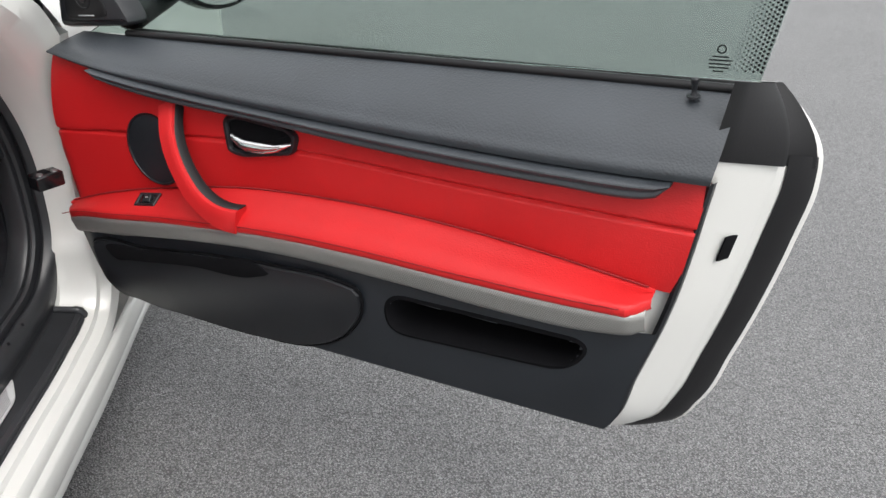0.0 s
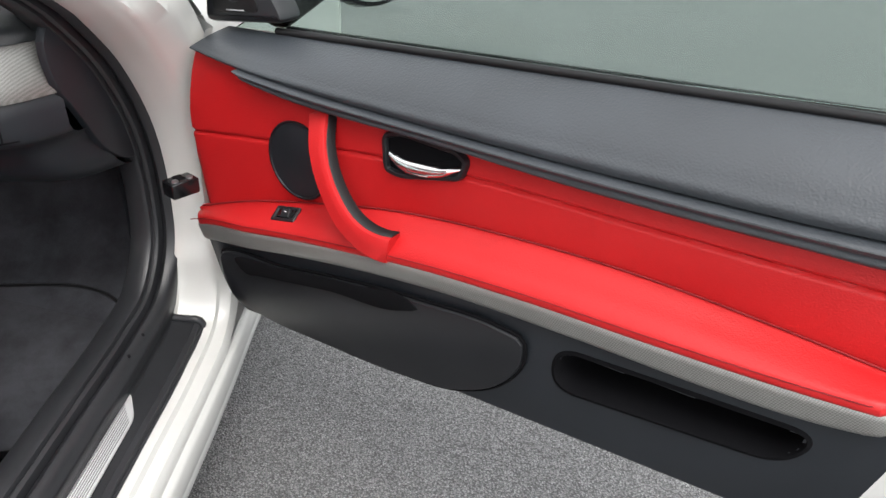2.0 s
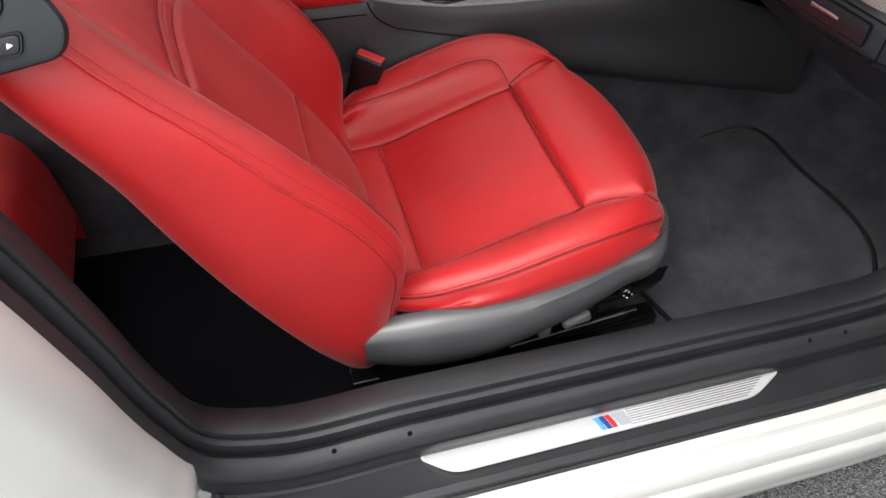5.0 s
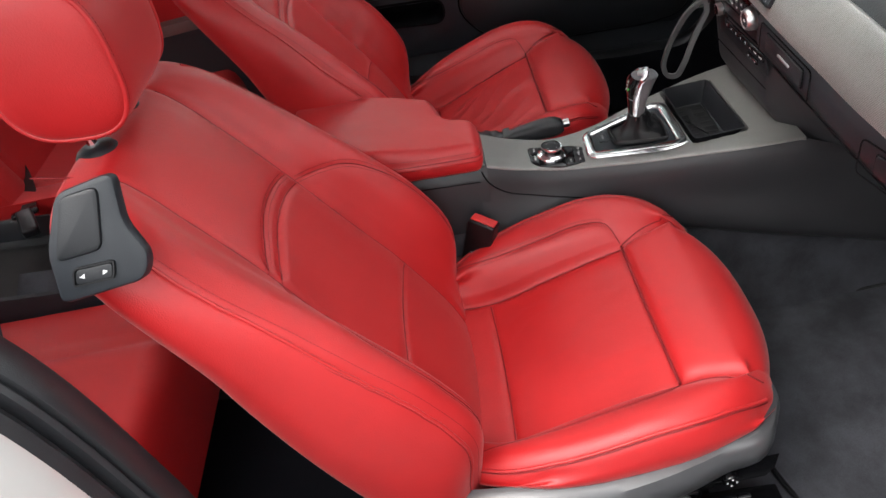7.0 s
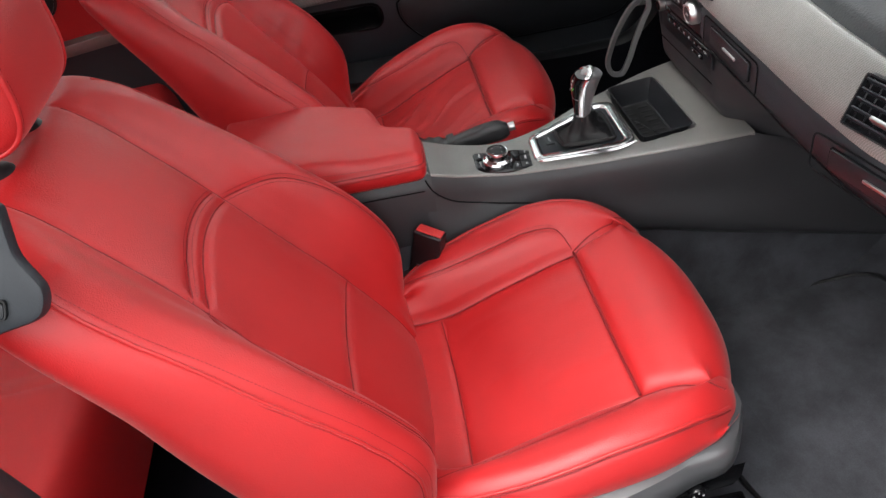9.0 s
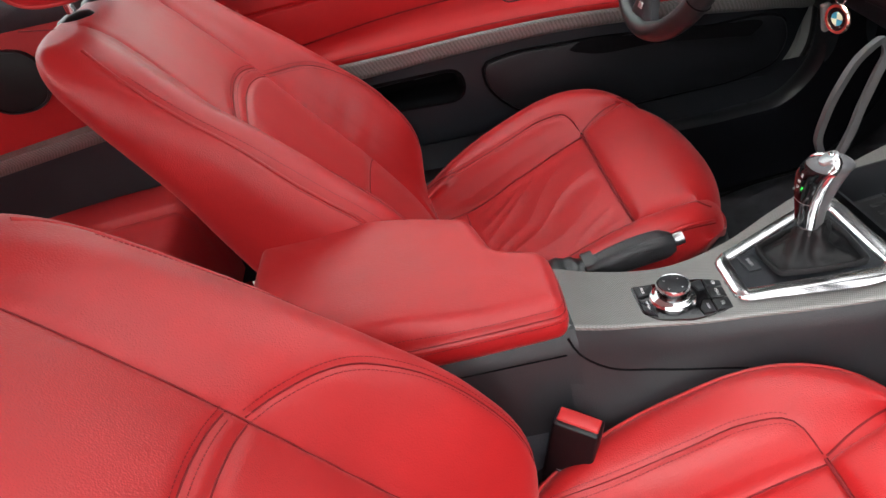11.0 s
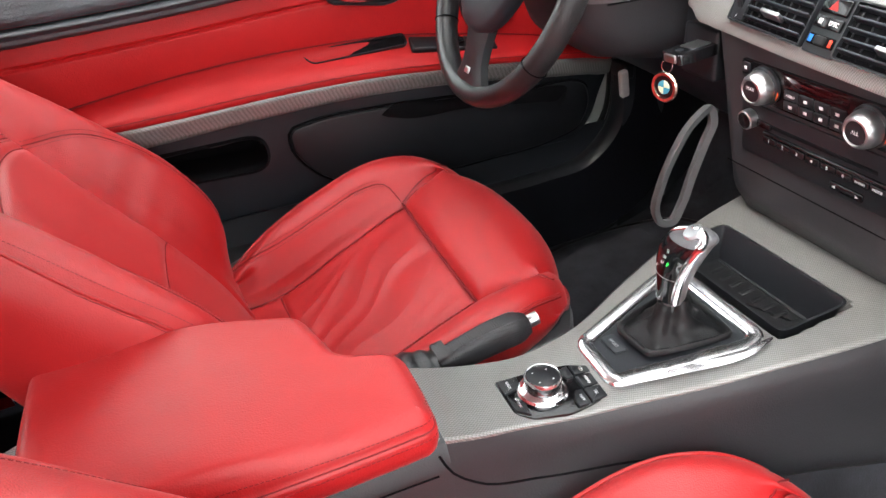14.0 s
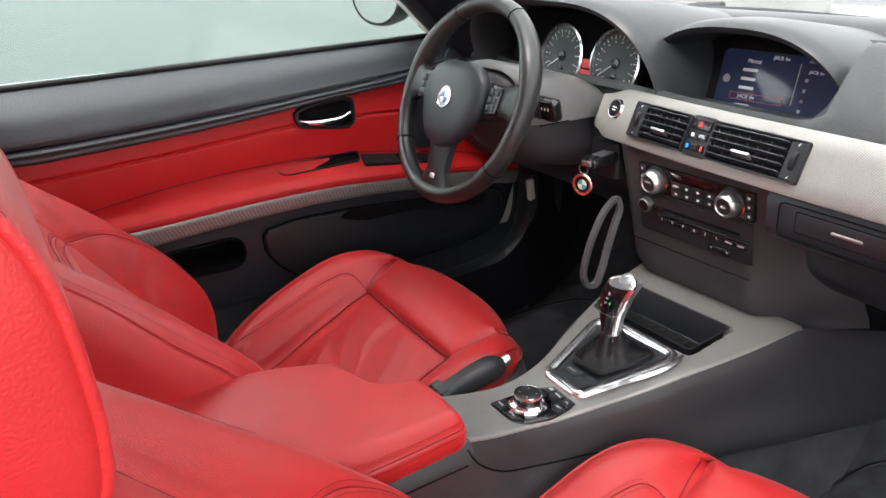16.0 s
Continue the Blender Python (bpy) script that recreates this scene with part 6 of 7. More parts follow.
def build_dash():
    d = thing("dashboard", (0, 1.4, 0.6), "black soft-skinned dashboard with silver woven trim", "dashboard")
    # top pad
    P = []
    for x in np.linspace(-0.735, 0.745, 80):
        yf = float(cat(FACE_Y, x)) + (0.912 - 0.87) * 0.42 + 0.004
        crown = 0.050 * smooth_step(x, -0.72, -0.50) * (1 - smooth_step(x, 0.10, 0.40))
        inside = float(smooth_step(x, -0.60, -0.55) * (1 - smooth_step(x, 0.150, 0.185)))
        brow = 0.020 + 0.046 * float(smooth_step(x, 0.10, 0.17) * (1 - smooth_step(x, 0.16, 0.72)))
        low = lambda z, k=1.0: z * (1 - inside * k) + 0.897 * inside * k
        prof = spline([(yf + 0.012, 0.900), (yf - 0.002, 0.908), (yf + 0.004, 0.918), (yf + 0.038, low(0.918 + brow * 0.62 + crown * 0.2)), (yf + 0.085, low(0.922 + brow + crown * 0.5)), (1.36, low(0.972 + brow * 0.25)), (1.45, 0.980 + crown * 0.6), (1.56, 0.985 + crown * 0.4), (1.66, 0.965)], 40)
        P.append([(x, y, z) for y, z in prof])
    sheet("top_pad", P, DASH, d, "black grained top pad")
    # silver trim across the middle and the passenger side
    P = []
    for x in np.linspace(-0.222, 0.742, 90):
        zt = 0.912 - 0.014 * smooth_step(-0.16 - x, 0, 0.06) - 0.006 * smooth_step(x, 0.2, 0.7)
        zb = 0.832 + 0.012 * smooth_step(-0.19 - x, 0, 0.03) + 0.0 * x
        P.append([tuple(on_face(x, zb + (zt - zb) * t, o).translation) for t, o in ((0, -0.006), (0.0, 0.004), (0.06, 0.007), (0.3, 0.008), (0.7, 0.008), (0.94, 0.007), (1, 0.003), (1, -0.008))])
    sheet("trim_panel", P, CARBON, d, "silver woven-texture trim panel")
    # centre and outer vents
    for x0, x1 in ((-0.128, -0.006), (0.040, 0.190), (0.545, 0.665)):
        M = on_face((x0 + x1) / 2, 0.8715, 0.0)
        w, h = (x1 - x0) / 2, 0.0265
        v = plate("vent_well", round_poly([(-w, -h), (w, -h), (w, h), (-w, h)], 0.004, 4), 0.0092, M, SHADE_PRINT_BLACK, d, "black air vent with slats", 0.0005)
        ring_plate("vent_rim", round_poly([(-w - 0.002, -h - 0.002), (w + 0.002, -h - 0.002), (w + 0.002, h + 0.002), (-w - 0.002, h + 0.002)], 0.005, 4), 0.0035, 0.0135, M, DARK, v, "", 0.008)
        side = 1 if x0 > 0 else -1
        sw = 0.024
        for k in range(5):
            z = -h + 0.007 + k * 0.0100
            rbox("vent_slat", (2 * w - sw - 0.006, 0.0024, 0.012), M @ pose(-side * sw / 2, z, 0.010, -24), DARK_MATT, v, bevel=0.0008, seg=2)
        for k in range(6):
            rbox("vent_fin", (0.0016, 2 * h - 0.006, 0.004), M @ pose(-side * sw / 2 - w + 0.02 + k * (2 * w - sw - 0.02) / 6, 0, 0.0085), DARK, v, bevel=0.0004, seg=1)
        rbox("vent_tab", (0.030, 0.005, 0.012), M @ pose(-side * sw / 2, -h + 0.0175, 0.017, -24), SATIN, v, "satin vent tab", 0.0015)
        wx = side * (w - sw / 2)
        rbox("wheel_panel", (sw, 2 * h - 0.003, 0.006), M @ pose(wx, 0, 0.0095), DARK, v, bevel=0.001)
        lathe("vent_wheel", [(0.0, -0.004), (0.016, -0.004), (0.017, -0.003), (0.017, 0.003), (0.016, 0.004), (0.0, 0.004)], M @ pose(wx, 0, 0.001, 0, 90, 0), RUBBER, v, "", 28)
        for s in (-1, 1):
            rbox("wheel_mark", (0.004 if s > 0 else 0.003, 0.0012, 0.0004), M @ pose(wx, s * (h - 0.005), 0.0127, 0, 0, 50), WHITE_INK, v, bevel=0.0001, seg=1)
    # buttons between the vents
    M = on_face(0.017, 0.8715, 0.006)
    cb = plate("button_panel", round_poly([(-0.021, -0.030), (0.021, -0.030), (0.021, 0.030), (-0.021, 0.030)], 0.003, 4), 0.004, M, DARK, d, "black button panel", 0.001)
    rbox("hazard_button", (0.034, 0.016, 0.006), M @ pose(0, 0.017, 0.005), GLOSS_BLACK, cb, "", 0.002)
    plate("hazard_sign", [(-0.006, -0.004), (0.006, -0.004), (0.0, 0.006)], 0.0006, M @ pose(0, 0.0165, 0.008), mat_base("red_print", (0.28, 0.01, 0.01), 0.4)[0], cb, "", 0.0002)
    for s in (-1, 1):
        rbox("small_button", (0.0165, 0.0115, 0.006), M @ pose(s * 0.0088, 0.0005, 0.005), GLOSS_BLACK, cb, "", 0.0015)
    rbox("lock_sign", (0.005, 0.005, 0.0004), M @ pose(-0.0088, 0.0005, 0.0082), WHITE_INK, cb, bevel=0.0001, seg=1)
    write("DTC", M @ pose(0.0088, 0.0005, 0.0082), 0.006, WHITE_INK, cb)
    rbox("slider_well", (0.034, 0.0105, 0.004), M @ pose(0, -0.0165, 0.004), SHADE_PRINT_BLACK, cb, bevel=0.001)
    rbox("slider_wheel", (0.014, 0.009, 0.006), M @ pose(0, -0.0165, 0.006), RUBBER, cb, bevel=0.002)
    rbox("cold_mark", (0.005, 0.007, 0.0005), M @ pose(-0.0135, -0.0165, 0.0062), mat_base("blue_print", (0.02, 0.2, 0.7), 0.4)[0], cb, bevel=0.0001, seg=1)
    rbox("warm_mark", (0.004, 0.007, 0.0005), M @ pose(0.0135, -0.0165, 0.0062), mat_base("warm_print", (0.7, 0.05, 0.02), 0.4)[0], cb, bevel=0.0001, seg=1)
    # start button
    M = on_face(-0.180, 0.878, 0.007)
    sb = lathe("start_button", [(0.0, 0.004), (0.0115, 0.0045), (0.013, 0.003), (0.0135, 0.0)], M, GLOSS_BLACK, d, "round start button", 32)
    lathe("start_ring", [(0.0135, 0.0), (0.0135, 0.004), (0.016, 0.0045), (0.0185, 0.0)], M, CHROME, sb, "chrome ring", 40)
    for k in range(2):
        rbox("start_words", (0.010 - 0.002 * k, 0.0016, 0.0003), M @ pose(0, 0.002 - 0.0042 * k, 0.0046), WHITE_INK, sb, bevel=0.0001, seg=1)
    # centre stack
    P = []
    for z in np.linspace(0.585, 0.838, 24):
        t = (z - 0.585) / 0.253
        l = -0.128 - 0.026 * t
        r = 0.106 + 0.050 * smooth_step(t, 0.45, 1.0)
        yb = 1.175 + (0.83 - z) * 0.16 + 0.02 * smooth_step(0.64 - z, 0, 0.05)
        P.append([(l + 0.004, yb + 0.16, z), (l, yb + 0.012, z), (l + 0.004, yb + 0.002, z), (l + 0.010, yb - 0.002, z)] + [(x, yb - 0.003 - 0.000 * x, z) for x in np.linspace(l + 0.02, r - 0.02, 8)] + [(r - 0.008, yb - 0.001, z), (r, yb + 0.006, z), (r + 0.05, yb + 0.05, z), (r + 0.10, yb + 0.12, z)])
    sheet("centre_panel", P, CONSOLE_SKIN, d, "matt black centre stack", angle=35)

    def on_stack(x, z, out=0.0):
        return frame_at((x, 1.172 + (0.83 - z) * 0.16 - 0.0002, z), (1, 0, 0), (0, -0.16, 1)) @ Matrix.Translation((0, 0, out))

    # climate panel
    M = on_stack(0.004, 0.7895)
    cl = plate("climate_panel", round_poly([(-0.108, -0.023), (0.108, -0.023), (0.108, 0.023), (-0.108, 0.023)], 0.004, 4), 0.0035, M, GLOSS_BLACK, d, "black climate control panel", 0.001)
    for s in (-1, 1):
        K = M @ pose(s * 0.0705, 0.0, 0.003)
        lathe("knob_skirt", [(0.0225, 0), (0.0225, 0.004), (0.020, 0.006)], K, DARK, cl, "", 40)
        lathe("knob_chrome", [(0.0195, 0.004), (0.0196, 0.010), (0.0180, 0.017), (0.0150, 0.0215), (0.0132, 0.0222), (0.0124, 0.0212), (0.0122, 0.006)], K, KNOB, cl, "chrome knob ring", 40)
        lathe("knob_face", [(0.0124, 0.0205), (0.0118, 0.0212), (0.0, 0.0208)], K, DARK, cl, "", 40)
        write("MAX" if s < 0 else "ALL", K @ pose(0, 0.003 if s < 0 else 0, 0.0214), 0.0055, WHITE_INK, cl)
        rbox("heat_mark", (0.002, 0.010, 0.0006), K @ pose(0.021, -0.006, 0.0045, 0, 0, -20), mat_base("orange_mark", (0.8, 0.12, 0.03), 0.4)[0], cl, bevel=0.0002, seg=1)
    rbox("climate_display", (0.086, 0.012, 0.0015), M @ pose(0, 0.0145, 0.0040), mat_base("smoked_window", (0.02, 0.004, 0.005), 0.08)[0], cl, "dark red display window", 0.0005, 1)
    for j in range(4):
        for k in range(2):
            rbox("key", (0.0195, 0.0115, 0.003), M @ pose(-0.0315 + j * 0.021, -0.001 - k * 0.0128, 0.0042), DARK, cl, bevel=0.0012, seg=2)
            rbox("key_sign", (0.005, 0.0035, 0.0003), M @ pose(-0.0315 + j * 0.021, -0.001 - k * 0.0128, 0.0058), WHITE_INK, cl, bevel=0.0001, seg=1)
    write("AUTO", M @ pose(-0.0315, -0.001, 0.0060), 0.0045, WHITE_INK, cl)
    for s in (-1, 1):
        for k in range(3):
            rbox("key", (0.0115, 0.0125, 0.003), M @ pose(s * 0.0995, 0.014 - k * 0.014, 0.0042), DARK, cl, bevel=0.0012, seg=2)
            rbox("key_sign", (0.004, 0.004, 0.0003), M @ pose(s * 0.0995, 0.014 - k * 0.014, 0.0058), WHITE_INK, cl, bevel=0.0001, seg=1)
    # radio
    M = on_stack(0.002, 0.728)
    ra = plate("radio", round_poly([(-0.108, -0.033), (0.106, -0.033), (0.106, 0.033), (-0.108, 0.033)], 0.005, 4), 0.0025, M, DARK, d, "black radio with a row of keys", 0.001)
    rbox("disc_slot", (0.150, 0.006, 0.002), M @ pose(0.010, 0.013, 0.002), SHADE_PRINT_BLACK, ra, bevel=0.001, seg=1)
    rbox("key_ledge", (0.172, 0.004, 0.006), M @ pose(0.016, 0.0035, 0.003), GLOSS_BLACK, ra, bevel=0.0015, seg=2)
    for j in range(8):
        w = 0.0195
        rbox("key", (w, 0.009, 0.005), M @ pose(-0.060 + j * 0.0212, -0.0045, 0.003), GLOSS_BLACK, ra, bevel=0.0012, seg=2)
        if j < 6:
            write(str(j + 1), M @ pose(-0.060 + j * 0.0212, -0.0045, 0.0057), 0.006, WHITE_INK, ra)
    write("FM/AM", M @ pose(-0.060 + 6 * 0.0212, -0.0045, 0.0057), 0.0042, WHITE_INK, ra)
    write("MODE", M @ pose(-0.060 + 7 * 0.0212, -0.0045, 0.0057), 0.0042, WHITE_INK, ra)
    rbox("seek_key", (0.042, 0.009, 0.005), M @ pose(0.050, -0.0225, 0.003), GLOSS_BLACK, ra, bevel=0.0015, seg=2)
    for s in (-1, 1):
        plate("seek_mark", [(s * 0.003, 0), (-s * 0.001, -0.0018), (-s * 0.001, 0.0018)], 0.0004, M @ pose(0.050 + s * 0.014, -0.0225, 0.0054), WHITE_INK, ra, "", 0.0001)
    lathe("volume_knob", [(0.012, 0.0), (0.0115, 0.010), (0.0098, 0.011), (0.0097, 0.003)], M @ pose(-0.092, 0.014, 0.002), KNOB, ra, "chrome volume knob", 28)
    lathe("volume_face", [(0.0097, 0.0105), (0.009, 0.0112), (0.0, 0.0108)], M @ pose(-0.092, 0.014, 0.002), GLOSS_BLACK, ra, "", 28)
    rbox("power_key", (0.022, 0.009, 0.004), M @ pose(-0.070, 0.012, 0.003), GLOSS_BLACK, ra, bevel=0.0015)
    tube("stack_joint", [tuple((on_stack(x, 0.672, 0.0032)).translation) for x in np.linspace(-0.13, 0.104, 6)], 0.0008, SHADE_PRINT_BLACK, d, n=5)
    # lower passenger dash: band with cup-holder lids, glovebox, underside
    P = []
    for x in np.linspace(0.150, 0.742, 50):
        yf = float(cat(FACE_Y, x)) - 0.016
        pr = [(yf + 0.010, 0.836), (yf + 0.002, 0.830), (yf + 0.001, 0.80), (yf + 0.004, 0.775), (yf + 0.014, 0.766), (yf + 0.045, 0.758), (yf + 0.090, 0.735), (yf + 0.110, 0.69), (yf + 0.150, 0.655), (yf + 0.30, 0.64), (1.70, 0.64)]
        P.append([(x, y, z) for y, z in spline(pr, 40)])
    sheet("glovebox", P, DARK_MATT, d, "matt black glovebox and lower dash", angle=60)
    for x in (0.262, 0.605):
        yf = float(cat(FACE_Y, x)) - 0.0165
        M = frame_at((x, yf, 0.803), (1, (float(cat(FACE_Y, x + 0.02)) - float(cat(FACE_Y, x - 0.02))) / 0.04, 0), (0, -0.04, 1))
        ring_plate("lid_recess", round_poly([(-0.092, -0.026), (0.088, -0.026), (0.088, 0.022), (-0.092, 0.022)], 0.010, 5), 0.0022, 0.0014, M, SHADE_PRINT_BLACK, d, "", 0.0005)
        plate("lid_gap", round_poly([(-0.066, -0.0145), (0.066, -0.0145), (0.066, 0.0145), (-0.066, 0.0145)], 0.004, 4), 0.0012, M, SHADE_PRINT_BLACK, d, bevel=0.0003)
        lid = plate("cupholder_lid", round_poly([(-0.064, -0.0128), (0.064, -0.0128), (0.064, 0.0128), (-0.064, 0.0128)], 0.004, 4), 0.003, M, DARK, d, "black cup-holder lid", 0.001)
        rbox("lid_bar", (0.040, 0.004, 0.003), M @ pose(0.006, 0.001, 0.004), SATIN, lid, "satin grip bar", 0.001)
    tube("glovebox_joint", [(x, float(cat(FACE_Y, x)) - 0.0135, 0.776) for x in np.linspace(0.19, 0.70, 20)], 0.0012, SHADE_PRINT_BLACK, d, n=5)
    # end cap and lower knee panel on the driver's side
    P = []
    for x in np.linspace(-0.735, -0.13, 40):
        yf = 1.235 - 0.02 * smooth_step(x, -0.5, -0.2)
        P.append([(x, y, z) for y, z in spline([(yf + 0.02, 0.905), (yf, 0.86), (yf, 0.78), (yf + 0.02, 0.72), (yf + 0.08, 0.67), (yf + 0.25, 0.66)], 20)])
    sheet("knee_panel", P, DARK_MATT, d, "black driver's knee panel")
    for side, x in ((1, 0.747), (-1, -0.737)):
        cap = spline([(1.205, 0.912), (1.30, 0.955), (1.50, 0.985), (1.64, 0.96), (1.66, 0.80), (1.55, 0.66), (1.42, 0.65), (1.33, 0.70), (1.26, 0.79), (1.215, 0.85)], 60, True)
        plate("end_cap", np.c_[cap[:, 0], cap[:, 1]], 0.012, Matrix(((0, 0, side, x - side * 0.012), (1, 0, 0, 0), (0, 1, 0, 0), (0, 0, 0, 1))), DARK_MATT, d, "black dash end cap", 0.004)
    # instrument hood and screen hood
    def hood(name, cx, w, zt, z0, y0, y1, label, power=2.6, skew=0.0):
        P = []
        ang = np.linspace(math.pi, 0, 50)
        for y, k, dz in ((y0 + 0.030, 0.93, -0.016), (y0 + 0.006, 0.955, -0.012), (y0, 0.98, -0.004), (y0 + 0.006, 1.0, 0.002), (y0 + 0.03, 1.02, 0.005), (y0 + 0.09, 1.05, 0.003), (y1, 1.12, -0.030)):
            row = []
            for a in ang:
                c, s = math.cos(a), math.sin(a)
                x = cx + w * k * np.sign(c) * abs(c) ** (2 / power)
                z = z0 + (zt + dz - z0) * abs(s) ** (2 / power)
                row.append((x, y + skew * (x - cx) + 0.05 * (1 - abs(s)) ** 2, z))
            P.append(row)
        cave = [[(q[0] * 1.0, q[1] + 0.10, q[2] - 0.004) for q in P[0]]]
        sheet(name, cave + P, DASH, d, label, angle=60)

    hood("instrument_hood", -0.360, 0.252, 1.052, 0.885, 1.165, 1.46, "black instrument hood", 3.1)
    hood("screen_hood", 0.002, 0.178, 1.024, 0.893, 1.225, 1.52, "black screen hood", 2.5)
    rbox("hood_back", (0.84, 0.02, 0.13), pose(-0.18, 1.37, 0.935), DARK_MATT, d, "", 0.005)
    # instruments
    ib = plate("instrument_back", round_poly([(-0.175, -0.085), (0.185, -0.085), (0.170, 0.075), (-0.160, 0.075)], 0.03, 6), 0.004, frame_at((-0.372, 1.262, 0.945), (1, 0, 0), (0, 0.18, 1)), SHADE_PRINT_BLACK, d, "instrument cluster")
    dial = plastic("dial_face", (0.035, 0.042, 0.045), 0.5, 900, 0)
    for x, r in ((-0.385, 0.056), (-0.245, 0.056)):
        M = frame_at((x, 1.256, 0.940), (1, 0, 0), (0, 0.18, 1)) @ pose(0, 0, 0.004)
        lathe("dial", [(r * 0.95, 0.0), (r * 0.94, 0.0022), (0.0, 0.0022)], M, dial, ib, "grey dial", 48)
        lathe("dial_ring", [(r * 1.07, -0.002), (r * 1.06, 0.007), (r * 0.98, 0.008), (r * 0.94, 0.001)], M, CHROME, ib, "chrome dial ring", 56)
        for j in range(23):
            a = math.radians(225 - j * 270 / 22)
            ln = 0.007 if j % 2 == 0 else 0.004
            rbox("dial_tick", (ln, 0.0012, 0.0004), M @ pose((r * 0.86 - ln / 2) * math.cos(a), (r * 0.86 - ln / 2) * math.sin(a), 0.0025, 0, 0, math.degrees(a)), WHITE_INK, ib, bevel=0.0001, seg=1)
            if j % 2 == 0:
                rbox("dial_figure", (0.0045, 0.003, 0.0003), M @ pose(r * 0.66 * math.cos(a), r * 0.66 * math.sin(a), 0.0025), GREY_INK, ib, bevel=0.0001, seg=1)
        a = math.radians(212)
        lathe("needle_hub", [(0.010, 0.0), (0.009, 0.005), (0.0, 0.006)], M, GLOSS_BLACK, ib, "", 24)
        rbox("needle", (r * 0.72, 0.0014, 0.001), M @ pose(r * 0.40 * math.cos(a), r * 0.40 * math.sin(a), 0.0045, 0, 0, math.degrees(a)), WHITE_INK, ib, "", 0.0003, 1)
        lathe("needle_hub", [(0.007, 0.0), (0.006, 0.004), (0.0, 0.005)], M @ pose(0, -r * 0.42, 0), GLOSS_BLACK, ib, "", 20)
    red_lcd = bpy.data.materials.new("red_lcd")
    red_lcd.use_nodes = True
    rb = red_lcd.node_tree.nodes["Principled BSDF"]
    rb.inputs["Base Color"].default_value = (0.35, 0.05, 0.05, 1)
    rb.inputs["Emission Color"].default_value, rb.inputs["Emission Strength"].default_value = (0.7, 0.10, 0.10, 1), 0.06
    for dz, h in ((-0.012, 0.016), (-0.040, 0.034)):
        rbox("lcd_field", (0.030, h, 0.002), frame_at((-0.315, 1.256, 0.945), (1, 0, 0), (0, 0.18, 1)) @ pose(0, dz, 0.004), red_lcd, ib, "dim red display", 0.001, 1)
    # screen
    M = frame_at((0.020, 1.318, 0.930), (1, 0, 0), (0, 0.25, 1))
    sc = plate("screen_housing", round_poly([(-0.225, -0.050), (0.104, -0.050), (0.116, -0.004), (0.096, 0.062), (-0.190, 0.062)], 0.03, 6), 0.003, M, GLOSS_BLACK, d, "screen recess")
    scr = bpy.data.materials.new("screen_blue")
    scr.use_nodes = True
    sbn = scr.node_tree.nodes["Principled BSDF"]
    sbn.inputs["Base Color"].default_value, sbn.inputs["Roughness"].default_value = (0.01, 0.015, 0.035, 1), 0.12
    sbn.inputs["Emission Color"].default_value, sbn.inputs["Emission Strength"].default_value = (0.018, 0.024, 0.055, 1), 0.10
    plate("display", round_poly([(-0.098, -0.046), (0.096, -0.046), (0.106, -0.008), (0.082, 0.046), (-0.098, 0.046)], 0.012, 6), 0.005, M, scr, sc, "dark blue navigation display", 0.0005)
    ink = bpy.data.materials.new("screen_text")
    ink.use_nodes = True
    it = ink.node_tree.nodes["Principled BSDF"]
    it.inputs["Base Color"].default_value = (0.4, 0.4, 0.4, 1)
    it.inputs["Emission Color"].default_value, it.inputs["Emission Strength"].default_value = (0.7, 0.7, 0.72, 1), 0.07
    for k, tx in enumerate(("Manual", "93.1 THE", "94.7 THE", "Golder", "JACK fm", "Locash")):
        if tx in ("Manual", "JACK fm"):
            write(tx, M @ pose(-0.040, 0.030 - k * 0.0135, 0.0053), 0.0085, ink, sc)
        else:
            rbox("text_bar", (0.026, 0.0045, 0.0003), M @ pose(-0.044, 0.030 - k * 0.0135, 0.0053), ink, sc, bevel=0.0001, seg=1)
    write("JACK fm", M @ pose(0.004, 0.0385, 0.0053), 0.0075, ink, sc)
    write("JACK fm", M @ pose(0.064, 0.024, 0.0053), 0.0065, ink, sc)
    rbox("text_bar", (0.036, 0.004, 0.0003), M @ pose(0.066, 0.0385, 0.0053), GREY_INK, sc, bevel=0.0001, seg=1)
    ring_plate("selected_row", round_poly([(-0.070, -0.0295), (0.022, -0.0295), (0.022, -0.0185), (-0.070, -0.0185)], 0.002, 3), 0.0009, 0.0057, M, mat_base("red_line", (0.6, 0.06, 0.03), 0.5)[0], sc, "", 0.004)
    rbox("scroll_bar", (0.0018, 0.060, 0.0003), M @ pose(0.037, 0.004, 0.0053), GREY_INK, sc, bevel=0.0001, seg=1)
    lathe("screen_emblem", [(0.0065, 0.0), (0.0062, 0.001), (0.0045, 0.001), (0.004, 0.0006), (0.0, 0.0006)], M @ pose(-0.083, 0.0, 0.005), GREY_INK, sc, "grey round dial sign", 28)
    for k in range(4):
        rbox("side_sign", (0.005, 0.005, 0.0003), M @ pose(0.052, 0.012 - k * 0.015, 0.0053), GREY_INK, sc, bevel=0.0001, seg=1)
    return d


build_dash()


